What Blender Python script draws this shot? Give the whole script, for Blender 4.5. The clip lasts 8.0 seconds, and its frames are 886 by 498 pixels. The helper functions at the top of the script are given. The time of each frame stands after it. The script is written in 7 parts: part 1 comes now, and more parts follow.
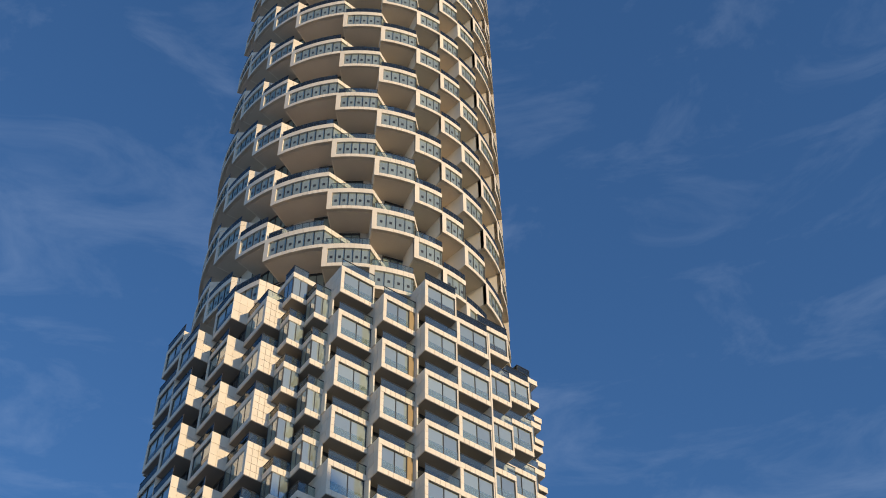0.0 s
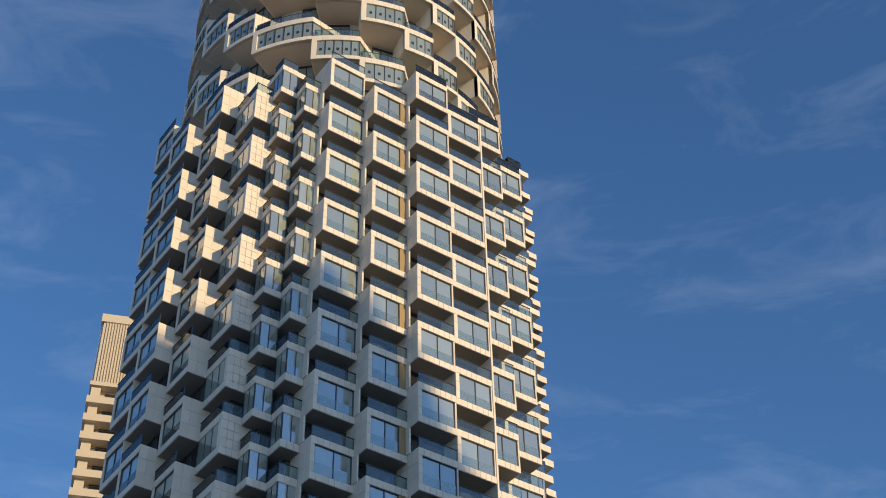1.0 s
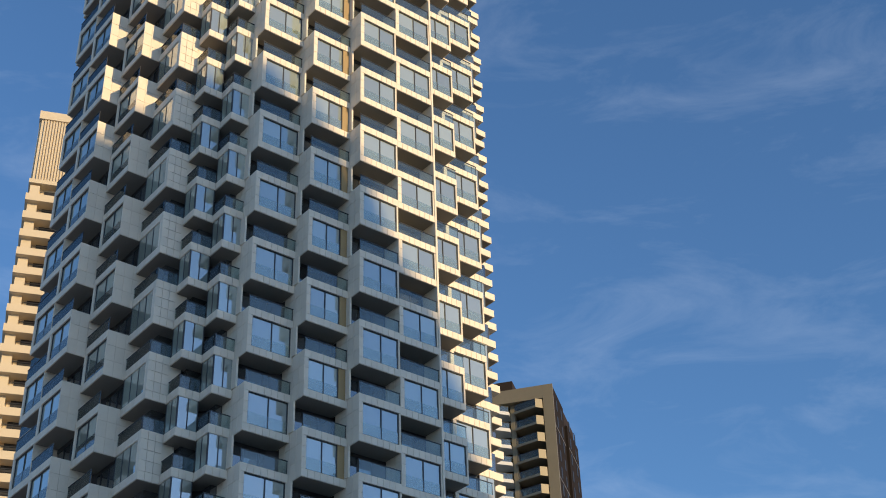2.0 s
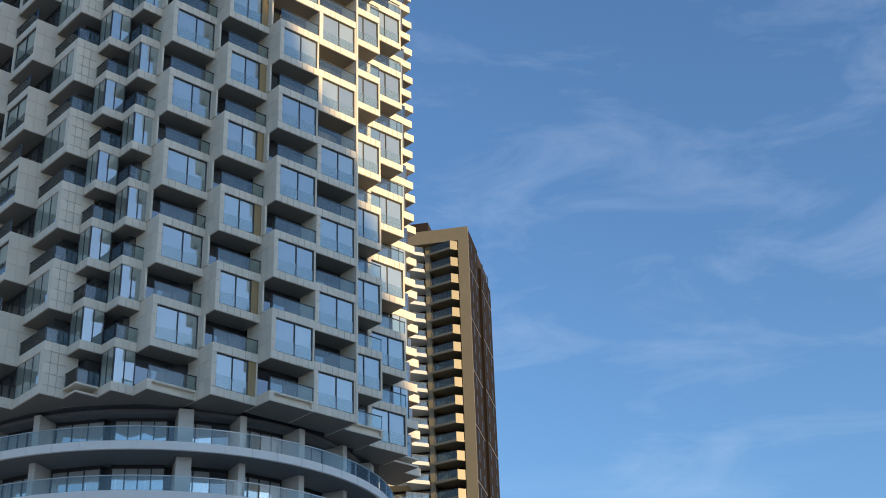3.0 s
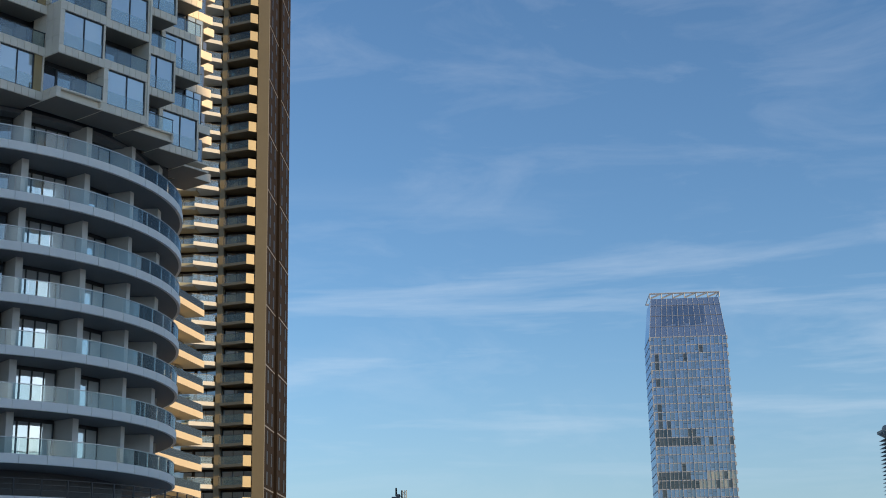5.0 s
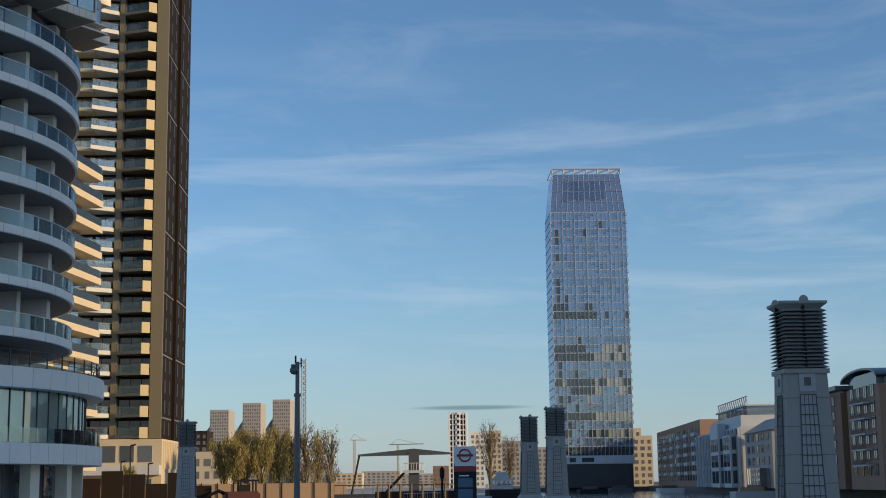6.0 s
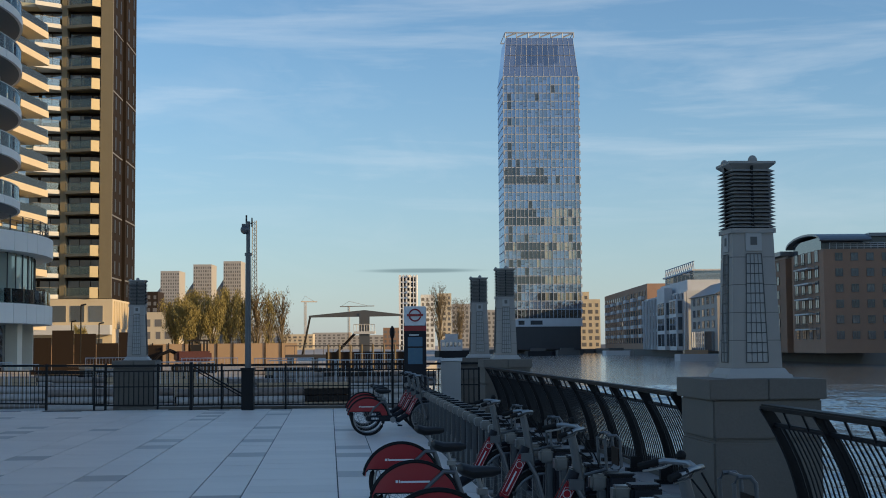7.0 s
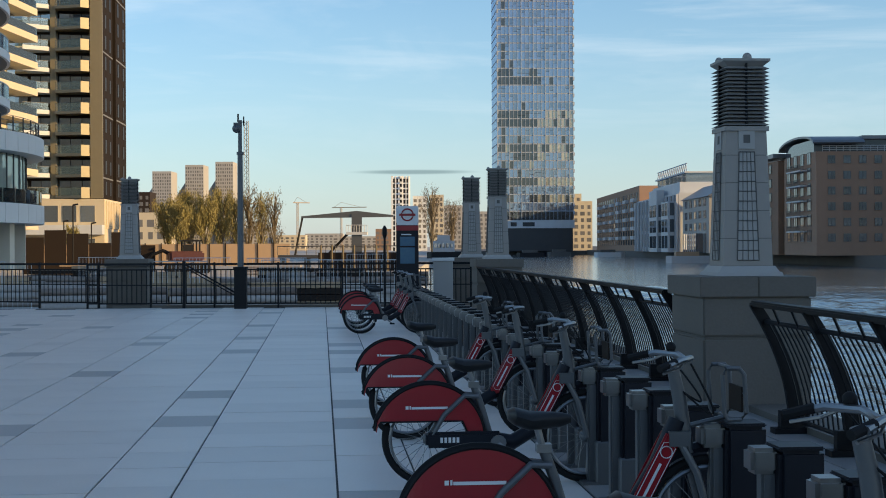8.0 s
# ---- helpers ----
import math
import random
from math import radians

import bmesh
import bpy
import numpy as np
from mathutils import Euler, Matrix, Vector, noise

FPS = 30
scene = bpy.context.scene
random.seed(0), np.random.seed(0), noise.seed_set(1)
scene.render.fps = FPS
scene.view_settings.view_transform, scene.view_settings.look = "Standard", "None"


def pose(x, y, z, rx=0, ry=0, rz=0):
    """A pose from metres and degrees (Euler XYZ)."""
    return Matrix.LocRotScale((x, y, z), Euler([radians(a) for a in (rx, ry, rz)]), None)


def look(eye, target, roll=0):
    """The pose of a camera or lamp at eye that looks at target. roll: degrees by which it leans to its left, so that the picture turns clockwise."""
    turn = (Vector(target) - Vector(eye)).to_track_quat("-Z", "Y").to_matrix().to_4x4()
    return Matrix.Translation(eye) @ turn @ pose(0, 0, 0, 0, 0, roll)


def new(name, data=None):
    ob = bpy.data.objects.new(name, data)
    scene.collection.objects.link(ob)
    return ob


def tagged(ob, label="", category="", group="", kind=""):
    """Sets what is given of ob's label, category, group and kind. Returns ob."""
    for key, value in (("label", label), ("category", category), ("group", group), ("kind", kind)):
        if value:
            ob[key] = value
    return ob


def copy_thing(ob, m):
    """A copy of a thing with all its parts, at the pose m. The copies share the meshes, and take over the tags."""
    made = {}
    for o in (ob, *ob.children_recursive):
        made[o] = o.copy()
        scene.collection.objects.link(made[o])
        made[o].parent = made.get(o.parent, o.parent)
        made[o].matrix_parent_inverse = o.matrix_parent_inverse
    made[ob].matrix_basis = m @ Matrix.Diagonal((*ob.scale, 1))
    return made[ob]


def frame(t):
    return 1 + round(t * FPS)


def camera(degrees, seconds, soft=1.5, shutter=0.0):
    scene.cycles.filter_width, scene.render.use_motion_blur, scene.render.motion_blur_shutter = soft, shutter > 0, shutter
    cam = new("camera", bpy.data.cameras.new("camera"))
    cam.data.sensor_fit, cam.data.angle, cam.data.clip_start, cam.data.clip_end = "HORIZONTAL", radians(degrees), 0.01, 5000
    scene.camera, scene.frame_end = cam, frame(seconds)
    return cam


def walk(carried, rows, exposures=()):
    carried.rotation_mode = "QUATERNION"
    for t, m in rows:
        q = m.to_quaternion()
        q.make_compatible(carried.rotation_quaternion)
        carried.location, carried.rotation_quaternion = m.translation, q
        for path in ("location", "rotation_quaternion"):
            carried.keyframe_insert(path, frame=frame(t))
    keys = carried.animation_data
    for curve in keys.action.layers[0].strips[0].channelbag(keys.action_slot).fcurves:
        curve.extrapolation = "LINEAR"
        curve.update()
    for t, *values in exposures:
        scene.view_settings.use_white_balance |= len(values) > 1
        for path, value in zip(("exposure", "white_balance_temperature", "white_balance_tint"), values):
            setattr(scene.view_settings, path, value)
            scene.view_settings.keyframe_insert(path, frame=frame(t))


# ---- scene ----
from math import sin, cos, pi, atan2

# ---------------------------------------------------------------- camera
EYE = (0.0, 0.0, 1.65)
# seconds, heading to the left of +y, tilt above the level, lean, rise of the raised arm
AIM = [
    (0, 21.58, 50.30, -0.80, 0.16),
    (0.5, 21.51, 46.22, -1.06, 0.16),
    (1, 21.30, 41.74, -1.36, 0.16),
    (1.5, 20.32, 37.68, -1.68, 0.16),
    (1.7, 19.72, 36.05, -1.76, 0.16),
    (2.8, 15.55, 27.99, -2.04, 0.16),
    (3, 14.94, 26.93, -1.79, 0.16),
    (3.5, 13.46, 23.81, -1.50, 0.155),
    (4, 11.73, 20.82, -1.19, 0.15),
    (4.5, 9.12, 17.89, -1.11, 0.145),
    (5.8, 2.76, 10.59, -0.93, 0.12),
    (6, 2.25, 9.60, -0.76, 0.112),
    (6.5, 1.01, 6.76, -0.70, 0.074),
    (7, 0.29, 3.95, -0.45, 0.045),
    (7.5, -0.01, 1.59, -0.34, 0.013),
    (8, 0.00, -0.12, -0.26, 0),
]


def aim(heading, tilt, lean, lift):
    h, p = radians(heading), radians(tilt)
    way = Vector((-sin(h) * cos(p), cos(h) * cos(p), sin(p)))
    eye = Vector(EYE) + Vector((0, 0, lift))
    return look(eye, eye + way * 10, lean)


cam = camera(35.43, 8.0, soft=1.0)
walk(cam, [(t, aim(*row)) for t, *row in AIM], [(0, 0.0, 5550, 8), (1.5, 0.10, 5800, 8), (3, 0.55, 6300, 8), (4, 0.42, 6350, 8), (4.5, 0.33, 6400, 8), (6, 0.06, 6450, 8), (6.5, 0.13, 6620, 8), (7, 0.25, 6800, 8), (8, 0.57, 7080, 8)])

# ---------------------------------------------------------------- light
SUN_AZ = radians(-20)        # plan direction towards the sun, from +x
SUN_EL = radians(13)
world = bpy.data.worlds.new("sky")
scene.world = world
world.use_nodes = True
wn = world.node_tree
wn.nodes.clear()
w_out = wn.nodes.new("ShaderNodeOutputWorld")
w_bg = wn.nodes.new("ShaderNodeBackground")
w_sky = wn.nodes.new("ShaderNodeTexSky")
w_sky.sky_type = "NISHITA"
w_sky.sun_disc = False
w_sky.sun_elevation = SUN_EL
w_sky.sun_rotation = pi / 2 - SUN_AZ
w_sky.air_density, w_sky.dust_density, w_sky.ozone_density = 1.0, 0.35, 4.0
w_bg.inputs["Strength"].default_value = 0.15
# thin streaks of high cloud over the whole dome
w_co = wn.nodes.new("ShaderNodeTexCoord")
w_map = wn.nodes.new("ShaderNodeMapping")
w_map.inputs["Scale"].default_value = (2.0, 2.0, 7.0)
w_map.inputs["Rotation"].default_value = (0.0, radians(14), radians(20))
w_noise = wn.nodes.new("ShaderNodeTexNoise")
w_noise.inputs["Scale"].default_value = 3.6
w_noise.inputs["Detail"].default_value = 9
w_noise.inputs["Roughness"].default_value = 0.62
w_noise.inputs["Distortion"].default_value = 0.6
w_ramp = wn.nodes.new("ShaderNodeValToRGB")
w_ramp.color_ramp.elements[0].position = 0.49
w_ramp.color_ramp.elements[1].position = 0.80
w_ramp.color_ramp.elements[1].color = (0.115, 0.115, 0.115, 1)
w_mix = wn.nodes.new("ShaderNodeMix")
w_mix.data_type = "RGBA"
w_mix.inputs["B"].default_value = (5.4, 5.6, 6.0, 1)
wn.links.new(w_co.outputs["Generated"], w_map.inputs["Vector"])
wn.links.new(w_map.outputs[0], w_noise.inputs["Vector"])
wn.links.new(w_noise.outputs["Fac"], w_ramp.inputs[0])
wn.links.new(w_ramp.outputs[0], w_mix.inputs["Factor"])
wn.links.new(w_sky.outputs[0], w_mix.inputs["A"])
# long level streaks low in the sky
w_sep = wn.nodes.new("ShaderNodeSeparateXYZ")
w_map2 = wn.nodes.new("ShaderNodeMapping")
w_map2.inputs["Scale"].default_value = (1.1, 1.1, 11.0)
w_map2.inputs["Location"].default_value = (0.35, 0.0, 0.2)
w_noise2 = wn.nodes.new("ShaderNodeTexNoise")
w_noise2.inputs["Scale"].default_value = 2.6
w_noise2.inputs["Detail"].default_value = 8
w_noise2.inputs["Roughness"].default_value = 0.58
w_noise2.inputs["Distortion"].default_value = 0.35
w_ramp2 = wn.nodes.new("ShaderNodeValToRGB")
w_ramp2.color_ramp.elements[0].position = 0.50
w_ramp2.color_ramp.elements[1].position = 0.76
w_ramp2.color_ramp.elements[1].color = (0.40, 0.40, 0.40, 1)
w_belt = wn.nodes.new("ShaderNodeValToRGB")
w_belt.color_ramp.elements[0].position = 0.05
w_belt.color_ramp.elements[1].position = 0.31
w_belt.color_ramp.elements[1].color = (0, 0, 0, 1)
for at_, v in ((0.14, 1.0), (0.20, 1.0)):
    w_el = w_belt.color_ramp.elements.new(at_)
    w_el.color = (v, v, v, 1)
w_belt.color_ramp.elements[0].color = (0, 0, 0, 1)
w_amount = wn.nodes.new("ShaderNodeMath")
w_amount.operation = "MULTIPLY"
w_mix2 = wn.nodes.new("ShaderNodeMix")
w_mix2.data_type = "RGBA"
w_mix2.inputs["B"].default_value = (5.2, 5.5, 5.9, 1)
wn.links.new(w_co.outputs["Generated"], w_map2.inputs["Vector"])
wn.links.new(w_map2.outputs[0], w_noise2.inputs["Vector"])
wn.links.new(w_noise2.outputs["Fac"], w_ramp2.inputs[0])
wn.links.new(w_sep.outputs["Z"], w_belt.inputs[0])
wn.links.new(w_ramp2.outputs[0], w_amount.inputs[0])
wn.links.new(w_belt.outputs[0], w_amount.inputs[1])
wn.links.new(w_amount.outputs[0], w_mix2.inputs["Factor"])
wn.links.new(w_mix.outputs["Result"], w_mix2.inputs["A"])
# pale haze all round the horizon
w_low = wn.nodes.new("ShaderNodeMapRange")
w_low.interpolation_type = "SMOOTHSTEP"
w_low.inputs["From Min"].default_value, w_low.inputs["From Max"].default_value = 0.22, -0.02
w_low.inputs["To Min"].default_value, w_low.inputs["To Max"].default_value = 0.0, 0.46
w_haze = wn.nodes.new("ShaderNodeMix")
w_haze.data_type = "RGBA"
w_haze.inputs["B"].default_value = (2.15, 2.8, 3.95, 1)
wn.links.new(w_co.outputs["Generated"], w_sep.inputs[0])
wn.links.new(w_sep.outputs["Z"], w_low.inputs["Value"])
wn.links.new(w_low.outputs[0], w_haze.inputs["Factor"])
wn.links.new(w_mix2.outputs["Result"], w_haze.inputs["A"])
# one slim grey cloud low over the far end of the dock
w_map3 = wn.nodes.new("ShaderNodeMapping")
w_map3.inputs["Scale"].default_value = (18.9, 1.0, 454.0)
w_map3.inputs["Location"].default_value = (0.387, -1.0, -24.25)
w_len = wn.nodes.new("ShaderNodeVectorMath")
w_len.operation = "LENGTH"
w_slim = wn.nodes.new("ShaderNodeMapRange")
w_slim.interpolation_type = "SMOOTHSTEP"
w_slim.inputs["From Min"].default_value, w_slim.inputs["From Max"].default_value = 1.0, 0.35
w_slim.inputs["To Min"].default_value, w_slim.inputs["To Max"].default_value = 0.0, 1.0
w_grey = wn.nodes.new("ShaderNodeMix")
w_grey.data_type, w_grey.blend_type = "RGBA", "MULTIPLY"
w_grey.inputs["B"].default_value = (0.56, 0.59, 0.61, 1)
wn.links.new(w_co.outputs["Generated"], w_map3.inputs["Vector"])
wn.links.new(w_map3.outputs[0], w_len.inputs[0])
wn.links.new(w_len.outputs["Value"], w_slim.inputs["Value"])
wn.links.new(w_slim.outputs[0], w_grey.inputs["Factor"])
wn.links.new(w_haze.outputs["Result"], w_grey.inputs["A"])
wn.links.new(w_grey.outputs["Result"], w_bg.inputs[0])
wn.links.new(w_bg.outputs[0], w_out.inputs[0])

sun_data = bpy.data.lights.new("sun", "SUN")
sun_data.energy, sun_data.angle, sun_data.color = 3.95, radians(0.5), (1.0, 0.69, 0.34)
sun = new("sun", sun_data)
sun_way = Vector((cos(SUN_AZ) * cos(SUN_EL), sin(SUN_AZ) * cos(SUN_EL), sin(SUN_EL)))
sun.matrix_world = look(sun_way * 300, (0, 0, 0))

# ---------------------------------------------------------------- materials


def material(name, base, rough=0.6, metal=0.0, grain=0.0, grain_size=8.0, stain=0.0, stain_size=0.4, bump=0.0,
             dark=None, per_piece=0.0, spec=0.5):
    """Painted, cast or metal surface with fine grain, broad stains and relief; sizes are in 1/m."""
    m = bpy.data.materials.new(name)
    m.use_nodes = True
    nt = m.node_tree
    b = nt.nodes["Principled BSDF"]
    b.inputs["Roughness"].default_value = rough
    b.inputs["Metallic"].default_value = metal
    b.inputs["Specular IOR Level"].default_value = spec
    co = nt.nodes.new("ShaderNodeTexCoord")
    fine = nt.nodes.new("ShaderNodeTexNoise")
    fine.inputs["Scale"].default_value = grain_size
    fine.inputs["Detail"].default_value = 6
    nt.links.new(co.outputs["Object"], fine.inputs["Vector"])
    broad = nt.nodes.new("ShaderNodeTexNoise")
    broad.inputs["Scale"].default_value = stain_size
    broad.inputs["Detail"].default_value = 4
    nt.links.new(co.outputs["Object"], broad.inputs["Vector"])
    add = nt.nodes.new("ShaderNodeMath")
    add.operation = "MULTIPLY_ADD"
    add.inputs[1].default_value = grain
    nt.links.new(fine.outputs["Fac"], add.inputs[0])
    mul = nt.nodes.new("ShaderNodeMath")
    mul.operation = "MULTIPLY"
    mul.inputs[1].default_value = stain
    nt.links.new(broad.outputs["Fac"], mul.inputs[0])
    nt.links.new(mul.outputs[0], add.inputs[2])
    fac = add.outputs[0]
    if per_piece:
        info = nt.nodes.new("ShaderNodeObjectInfo")
        isl = nt.nodes.new("ShaderNodeNewGeometry")
        s = nt.nodes.new("ShaderNodeMath")
        s.operation = "ADD"
        nt.links.new(info.outputs["Random"], s.inputs[0])
        nt.links.new(isl.outputs["Random Per Island"], s.inputs[1])
        fr = nt.nodes.new("ShaderNodeMath")
        fr.operation = "FRACT"
        nt.links.new(s.outputs[0], fr.inputs[0])
        pm = nt.nodes.new("ShaderNodeMath")
        pm.operation = "MULTIPLY_ADD"
        pm.inputs[1].default_value = per_piece
        nt.links.new(fr.outputs[0], pm.inputs[0])
        nt.links.new(fac, pm.inputs[2])
        fac = pm.outputs[0]
    mix = nt.nodes.new("ShaderNodeMix")
    mix.data_type = "RGBA"
    mix.inputs["A"].default_value = (*base, 1)
    mix.inputs["B"].default_value = (*(dark or [c * 0.45 for c in base]), 1)
    nt.links.new(fac, mix.inputs["Factor"])
    nt.links.new(mix.outputs["Result"], b.inputs["Base Color"])
    if bump:
        bp = nt.nodes.new("ShaderNodeBump")
        bp.inputs["Strength"].default_value = bump
        bp.inputs["Distance"].default_value = 0.02
        nt.links.new(fine.outputs["Fac"], bp.inputs["Height"])
        nt.links.new(bp.outputs["Normal"], b.inputs["Normal"])
    return m


def coated_glass(name, tint, body, reflect, rough=0.02, wave=0.02, per_piece=0.0):
    """Solar-control glazing: part mirror, part dark room behind, with slightly uneven panes."""
    m = bpy.data.materials.new(name)
    m.use_nodes = True
    nt = m.node_tree
    nt.nodes.remove(nt.nodes["Principled BSDF"])
    out = nt.nodes["Material Output"]
    gl = nt.nodes.new("ShaderNodeBsdfGlossy")
    gl.inputs["Color"].default_value = (*tint, 1)
    gl.inputs["Roughness"].default_value = rough
    di = nt.nodes.new("ShaderNodeBsdfDiffuse")
    info = nt.nodes.new("ShaderNodeObjectInfo")
    isl = nt.nodes.new("ShaderNodeNewGeometry")
    s = nt.nodes.new("ShaderNodeMath")
    s.operation = "ADD"
    nt.links.new(info.outputs["Random"], s.inputs[0])
    nt.links.new(isl.outputs["Random Per Island"], s.inputs[1])
    fr = nt.nodes.new("ShaderNodeMath")
    fr.operation = "FRACT"
    nt.links.new(s.outputs[0], fr.inputs[0])
    ramp = nt.nodes.new("ShaderNodeMix")
    ramp.data_type = "RGBA"
    ramp.inputs["A"].default_value = (*body, 1)
    ramp.inputs["B"].default_value = (*[min(1, c * (1 + per_piece) + 0.02 * per_piece) for c in body], 1)
    nt.links.new(fr.outputs[0], ramp.inputs["Factor"])
    nt.links.new(ramp.outputs["Result"], di.inputs["Color"])
    co = nt.nodes.new("ShaderNodeTexCoord")
    no = nt.nodes.new("ShaderNodeTexNoise")
    no.inputs["Scale"].default_value = 0.5
    nt.links.new(co.outputs["Object"], no.inputs["Vector"])
    bp = nt.nodes.new("ShaderNodeBump")
    bp.inputs["Strength"].default_value = wave
    bp.inputs["Distance"].default_value = 1.0
    nt.links.new(no.outputs["Fac"], bp.inputs["Height"])
    nt.links.new(bp.outputs["Normal"], gl.inputs["Normal"])
    fres = nt.nodes.new("ShaderNodeLayerWeight")
    fres.inputs["Blend"].default_value = 0.35
    k = nt.nodes.new("ShaderNodeMath")
    k.operation = "MULTIPLY_ADD"
    k.inputs[1].default_value = 1 - reflect
    k.inputs[2].default_value = reflect
    nt.links.new(fres.outputs["Fresnel"], k.inputs[0])
    mix = nt.nodes.new("ShaderNodeMixShader")
    nt.links.new(k.outputs[0], mix.inputs[0])
    nt.links.new(di.outputs[0], mix.inputs[1])
    nt.links.new(gl.outputs[0], mix.inputs[2])
    nt.links.new(mix.outputs[0], out.inputs["Surface"])
    return m


def clear_glass(name, tint, reflect=0.05, film=0.06, film_colour=(0.55, 0.65, 0.65)):
    """Balustrade glass: mostly see-through, with a faint haze and a gloss that grows at a glance."""
    m = bpy.data.materials.new(name)
    m.use_nodes = True
    nt = m.node_tree
    nt.nodes.remove(nt.nodes["Principled BSDF"])
    out = nt.nodes["Material Output"]
    tr = nt.nodes.new("ShaderNodeBsdfTransparent")
    tr.inputs["Color"].default_value = (*tint, 1)
    di = nt.nodes.new("ShaderNodeBsdfDiffuse")
    di.inputs["Color"].default_value = (*film_colour, 1)
    gl = nt.nodes.new("ShaderNodeBsdfGlossy")
    gl.inputs["Roughness"].default_value = 0.03
    m1 = nt.nodes.new("ShaderNodeMixShader")
    m1.inputs[0].default_value = film
    nt.links.new(tr.outputs[0], m1.inputs[1])
    nt.links.new(di.outputs[0], m1.inputs[2])
    fres = nt.nodes.new("ShaderNodeLayerWeight")
    fres.inputs["Blend"].default_value = 0.16
    k = nt.nodes.new("ShaderNodeMath")
    k.operation = "MULTIPLY_ADD"
    k.inputs[1].default_value = 1 - reflect
    k.inputs[2].default_value = reflect
    nt.links.new(fres.outputs["Fresnel"], k.inputs[0])
    m2 = nt.nodes.new("ShaderNodeMixShader")
    nt.links.new(k.outputs[0], m2.inputs[0])
    nt.links.new(m1.outputs[0], m2.inputs[1])
    nt.links.new(gl.outputs[0], m2.inputs[2])
    nt.links.new(m2.outputs[0], out.inputs["Surface"])
    return m


M_STONE = material("pale_precast", (0.87, 0.765, 0.61), 0.65, grain=0.12, grain_size=3.0, stain=0.17, stain_size=0.3, per_piece=0.15)
M_SOFFIT = material("grey_soffit", (0.74, 0.63, 0.49), 0.7, grain=0.15, stain=0.25, per_piece=0.1)
# M_UNDER: dark tone stands in for the shade beneath the storey boxes
M_UNDER = material("shade_toned_underside", (0.25, 0.222, 0.185), 0.7, grain=0.15, stain=0.2)
M_CORE = material("dark_cladding", (0.06, 0.06, 0.064), 0.5, grain=0.2, stain=0.3)
M_DARK = material("dark_frame", (0.030, 0.031, 0.034), 0.4, grain=0.2, stain=0.2)
M_GLASS = coated_glass("window_glass", (0.84, 0.88, 0.92), (0.24, 0.27, 0.225), 0.36, wave=0.02, per_piece=0.7)
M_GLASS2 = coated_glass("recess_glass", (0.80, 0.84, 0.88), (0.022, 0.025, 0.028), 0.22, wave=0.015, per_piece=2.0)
M_BAYGLASS = coated_glass("bay_glass", (0.75, 0.85, 0.85), (0.25, 0.28, 0.235), 0.22, wave=0.01, per_piece=0.3)
M_RAIL = clear_glass("rail_glass", (0.84, 0.91, 0.90), 0.08, 0.035)
M_LOWRAIL = clear_glass("pale_rail_glass", (0.86, 0.92, 0.91), 0.06, 0.02)
M_BRONZEGLASS = clear_glass("bronze_rail_glass", (0.72, 0.70, 0.58), 0.05, 0.06, (0.40, 0.38, 0.30))
# near-white body colour imitates bright sky mirrored in the pane
M_SKYPANE = coated_glass("window_with_painted_reflection", (0.95, 0.95, 0.95), (0.76, 0.75, 0.73), 0.62, wave=0.015, per_piece=0.3)
M_FRIT = clear_glass("fritted_glass", (0.90, 0.95, 0.93), 0.20, 0.16, (0.58, 0.66, 0.60))
M_YELLOW = material("ochre_panel", (0.38, 0.26, 0.11), 0.55, grain=0.2, stain=0.2)
M_LOWPIER = material("grey_precast", (0.70, 0.64, 0.57), 0.6, grain=0.15, grain_size=3.0, stain=0.3, per_piece=0.2)
M_SLAB = material("grey_slab_edge", (0.88, 0.83, 0.76), 0.55, grain=0.08, stain=0.14, per_piece=0.10)
# shade under the round slabs and transfer level is put into this colour
M_SLABUNDER = material("shade_toned_slab_underside", (0.21, 0.205, 0.20), 0.7, grain=0.15, stain=0.2)
M_STEEL = material("pale_steel", (0.55, 0.54, 0.52), 0.35, metal=0.6, grain=0.1, stain=0.1)
M_SIDEWIN = material("dark_side_window", (0.03, 0.03, 0.034), 0.4, grain=0.1, per_piece=0.4, spec=0.2)

# ---------------------------------------------------------------- small builders


def cuboid(bm, x0, x1, y0, y1, z0, z1, m=None):
    """Adds a box to bm, placed by the matrix m."""
    vs = []
    for z in (z0, z1):
        for x, y in ((x0, y0), (x1, y0), (x1, y1), (x0, y1)):
            v = Vector((x, y, z))
            vs.append(bm.verts.new(m @ v if m else v))
    for f in ((0, 3, 2, 1), (4, 5, 6, 7), (0, 1, 5, 4), (1, 2, 6, 5), (2, 3, 7, 6), (3, 0, 4, 7)):
        bm.faces.new([vs[i] for i in f])


def prism(bm, outline, z0, z1):
    """Adds an upright prism over a plan outline (anticlockwise)."""
    lo = [bm.verts.new((x, y, z0)) for x, y in outline]
    hi = [bm.verts.new((x, y, z1)) for x, y in outline]
    n = len(outline)
    bm.faces.new(lo[::-1])
    bm.faces.new(hi)
    for i in range(n):
        bm.faces.new((lo[i], lo[(i + 1) % n], hi[(i + 1) % n], hi[i]))


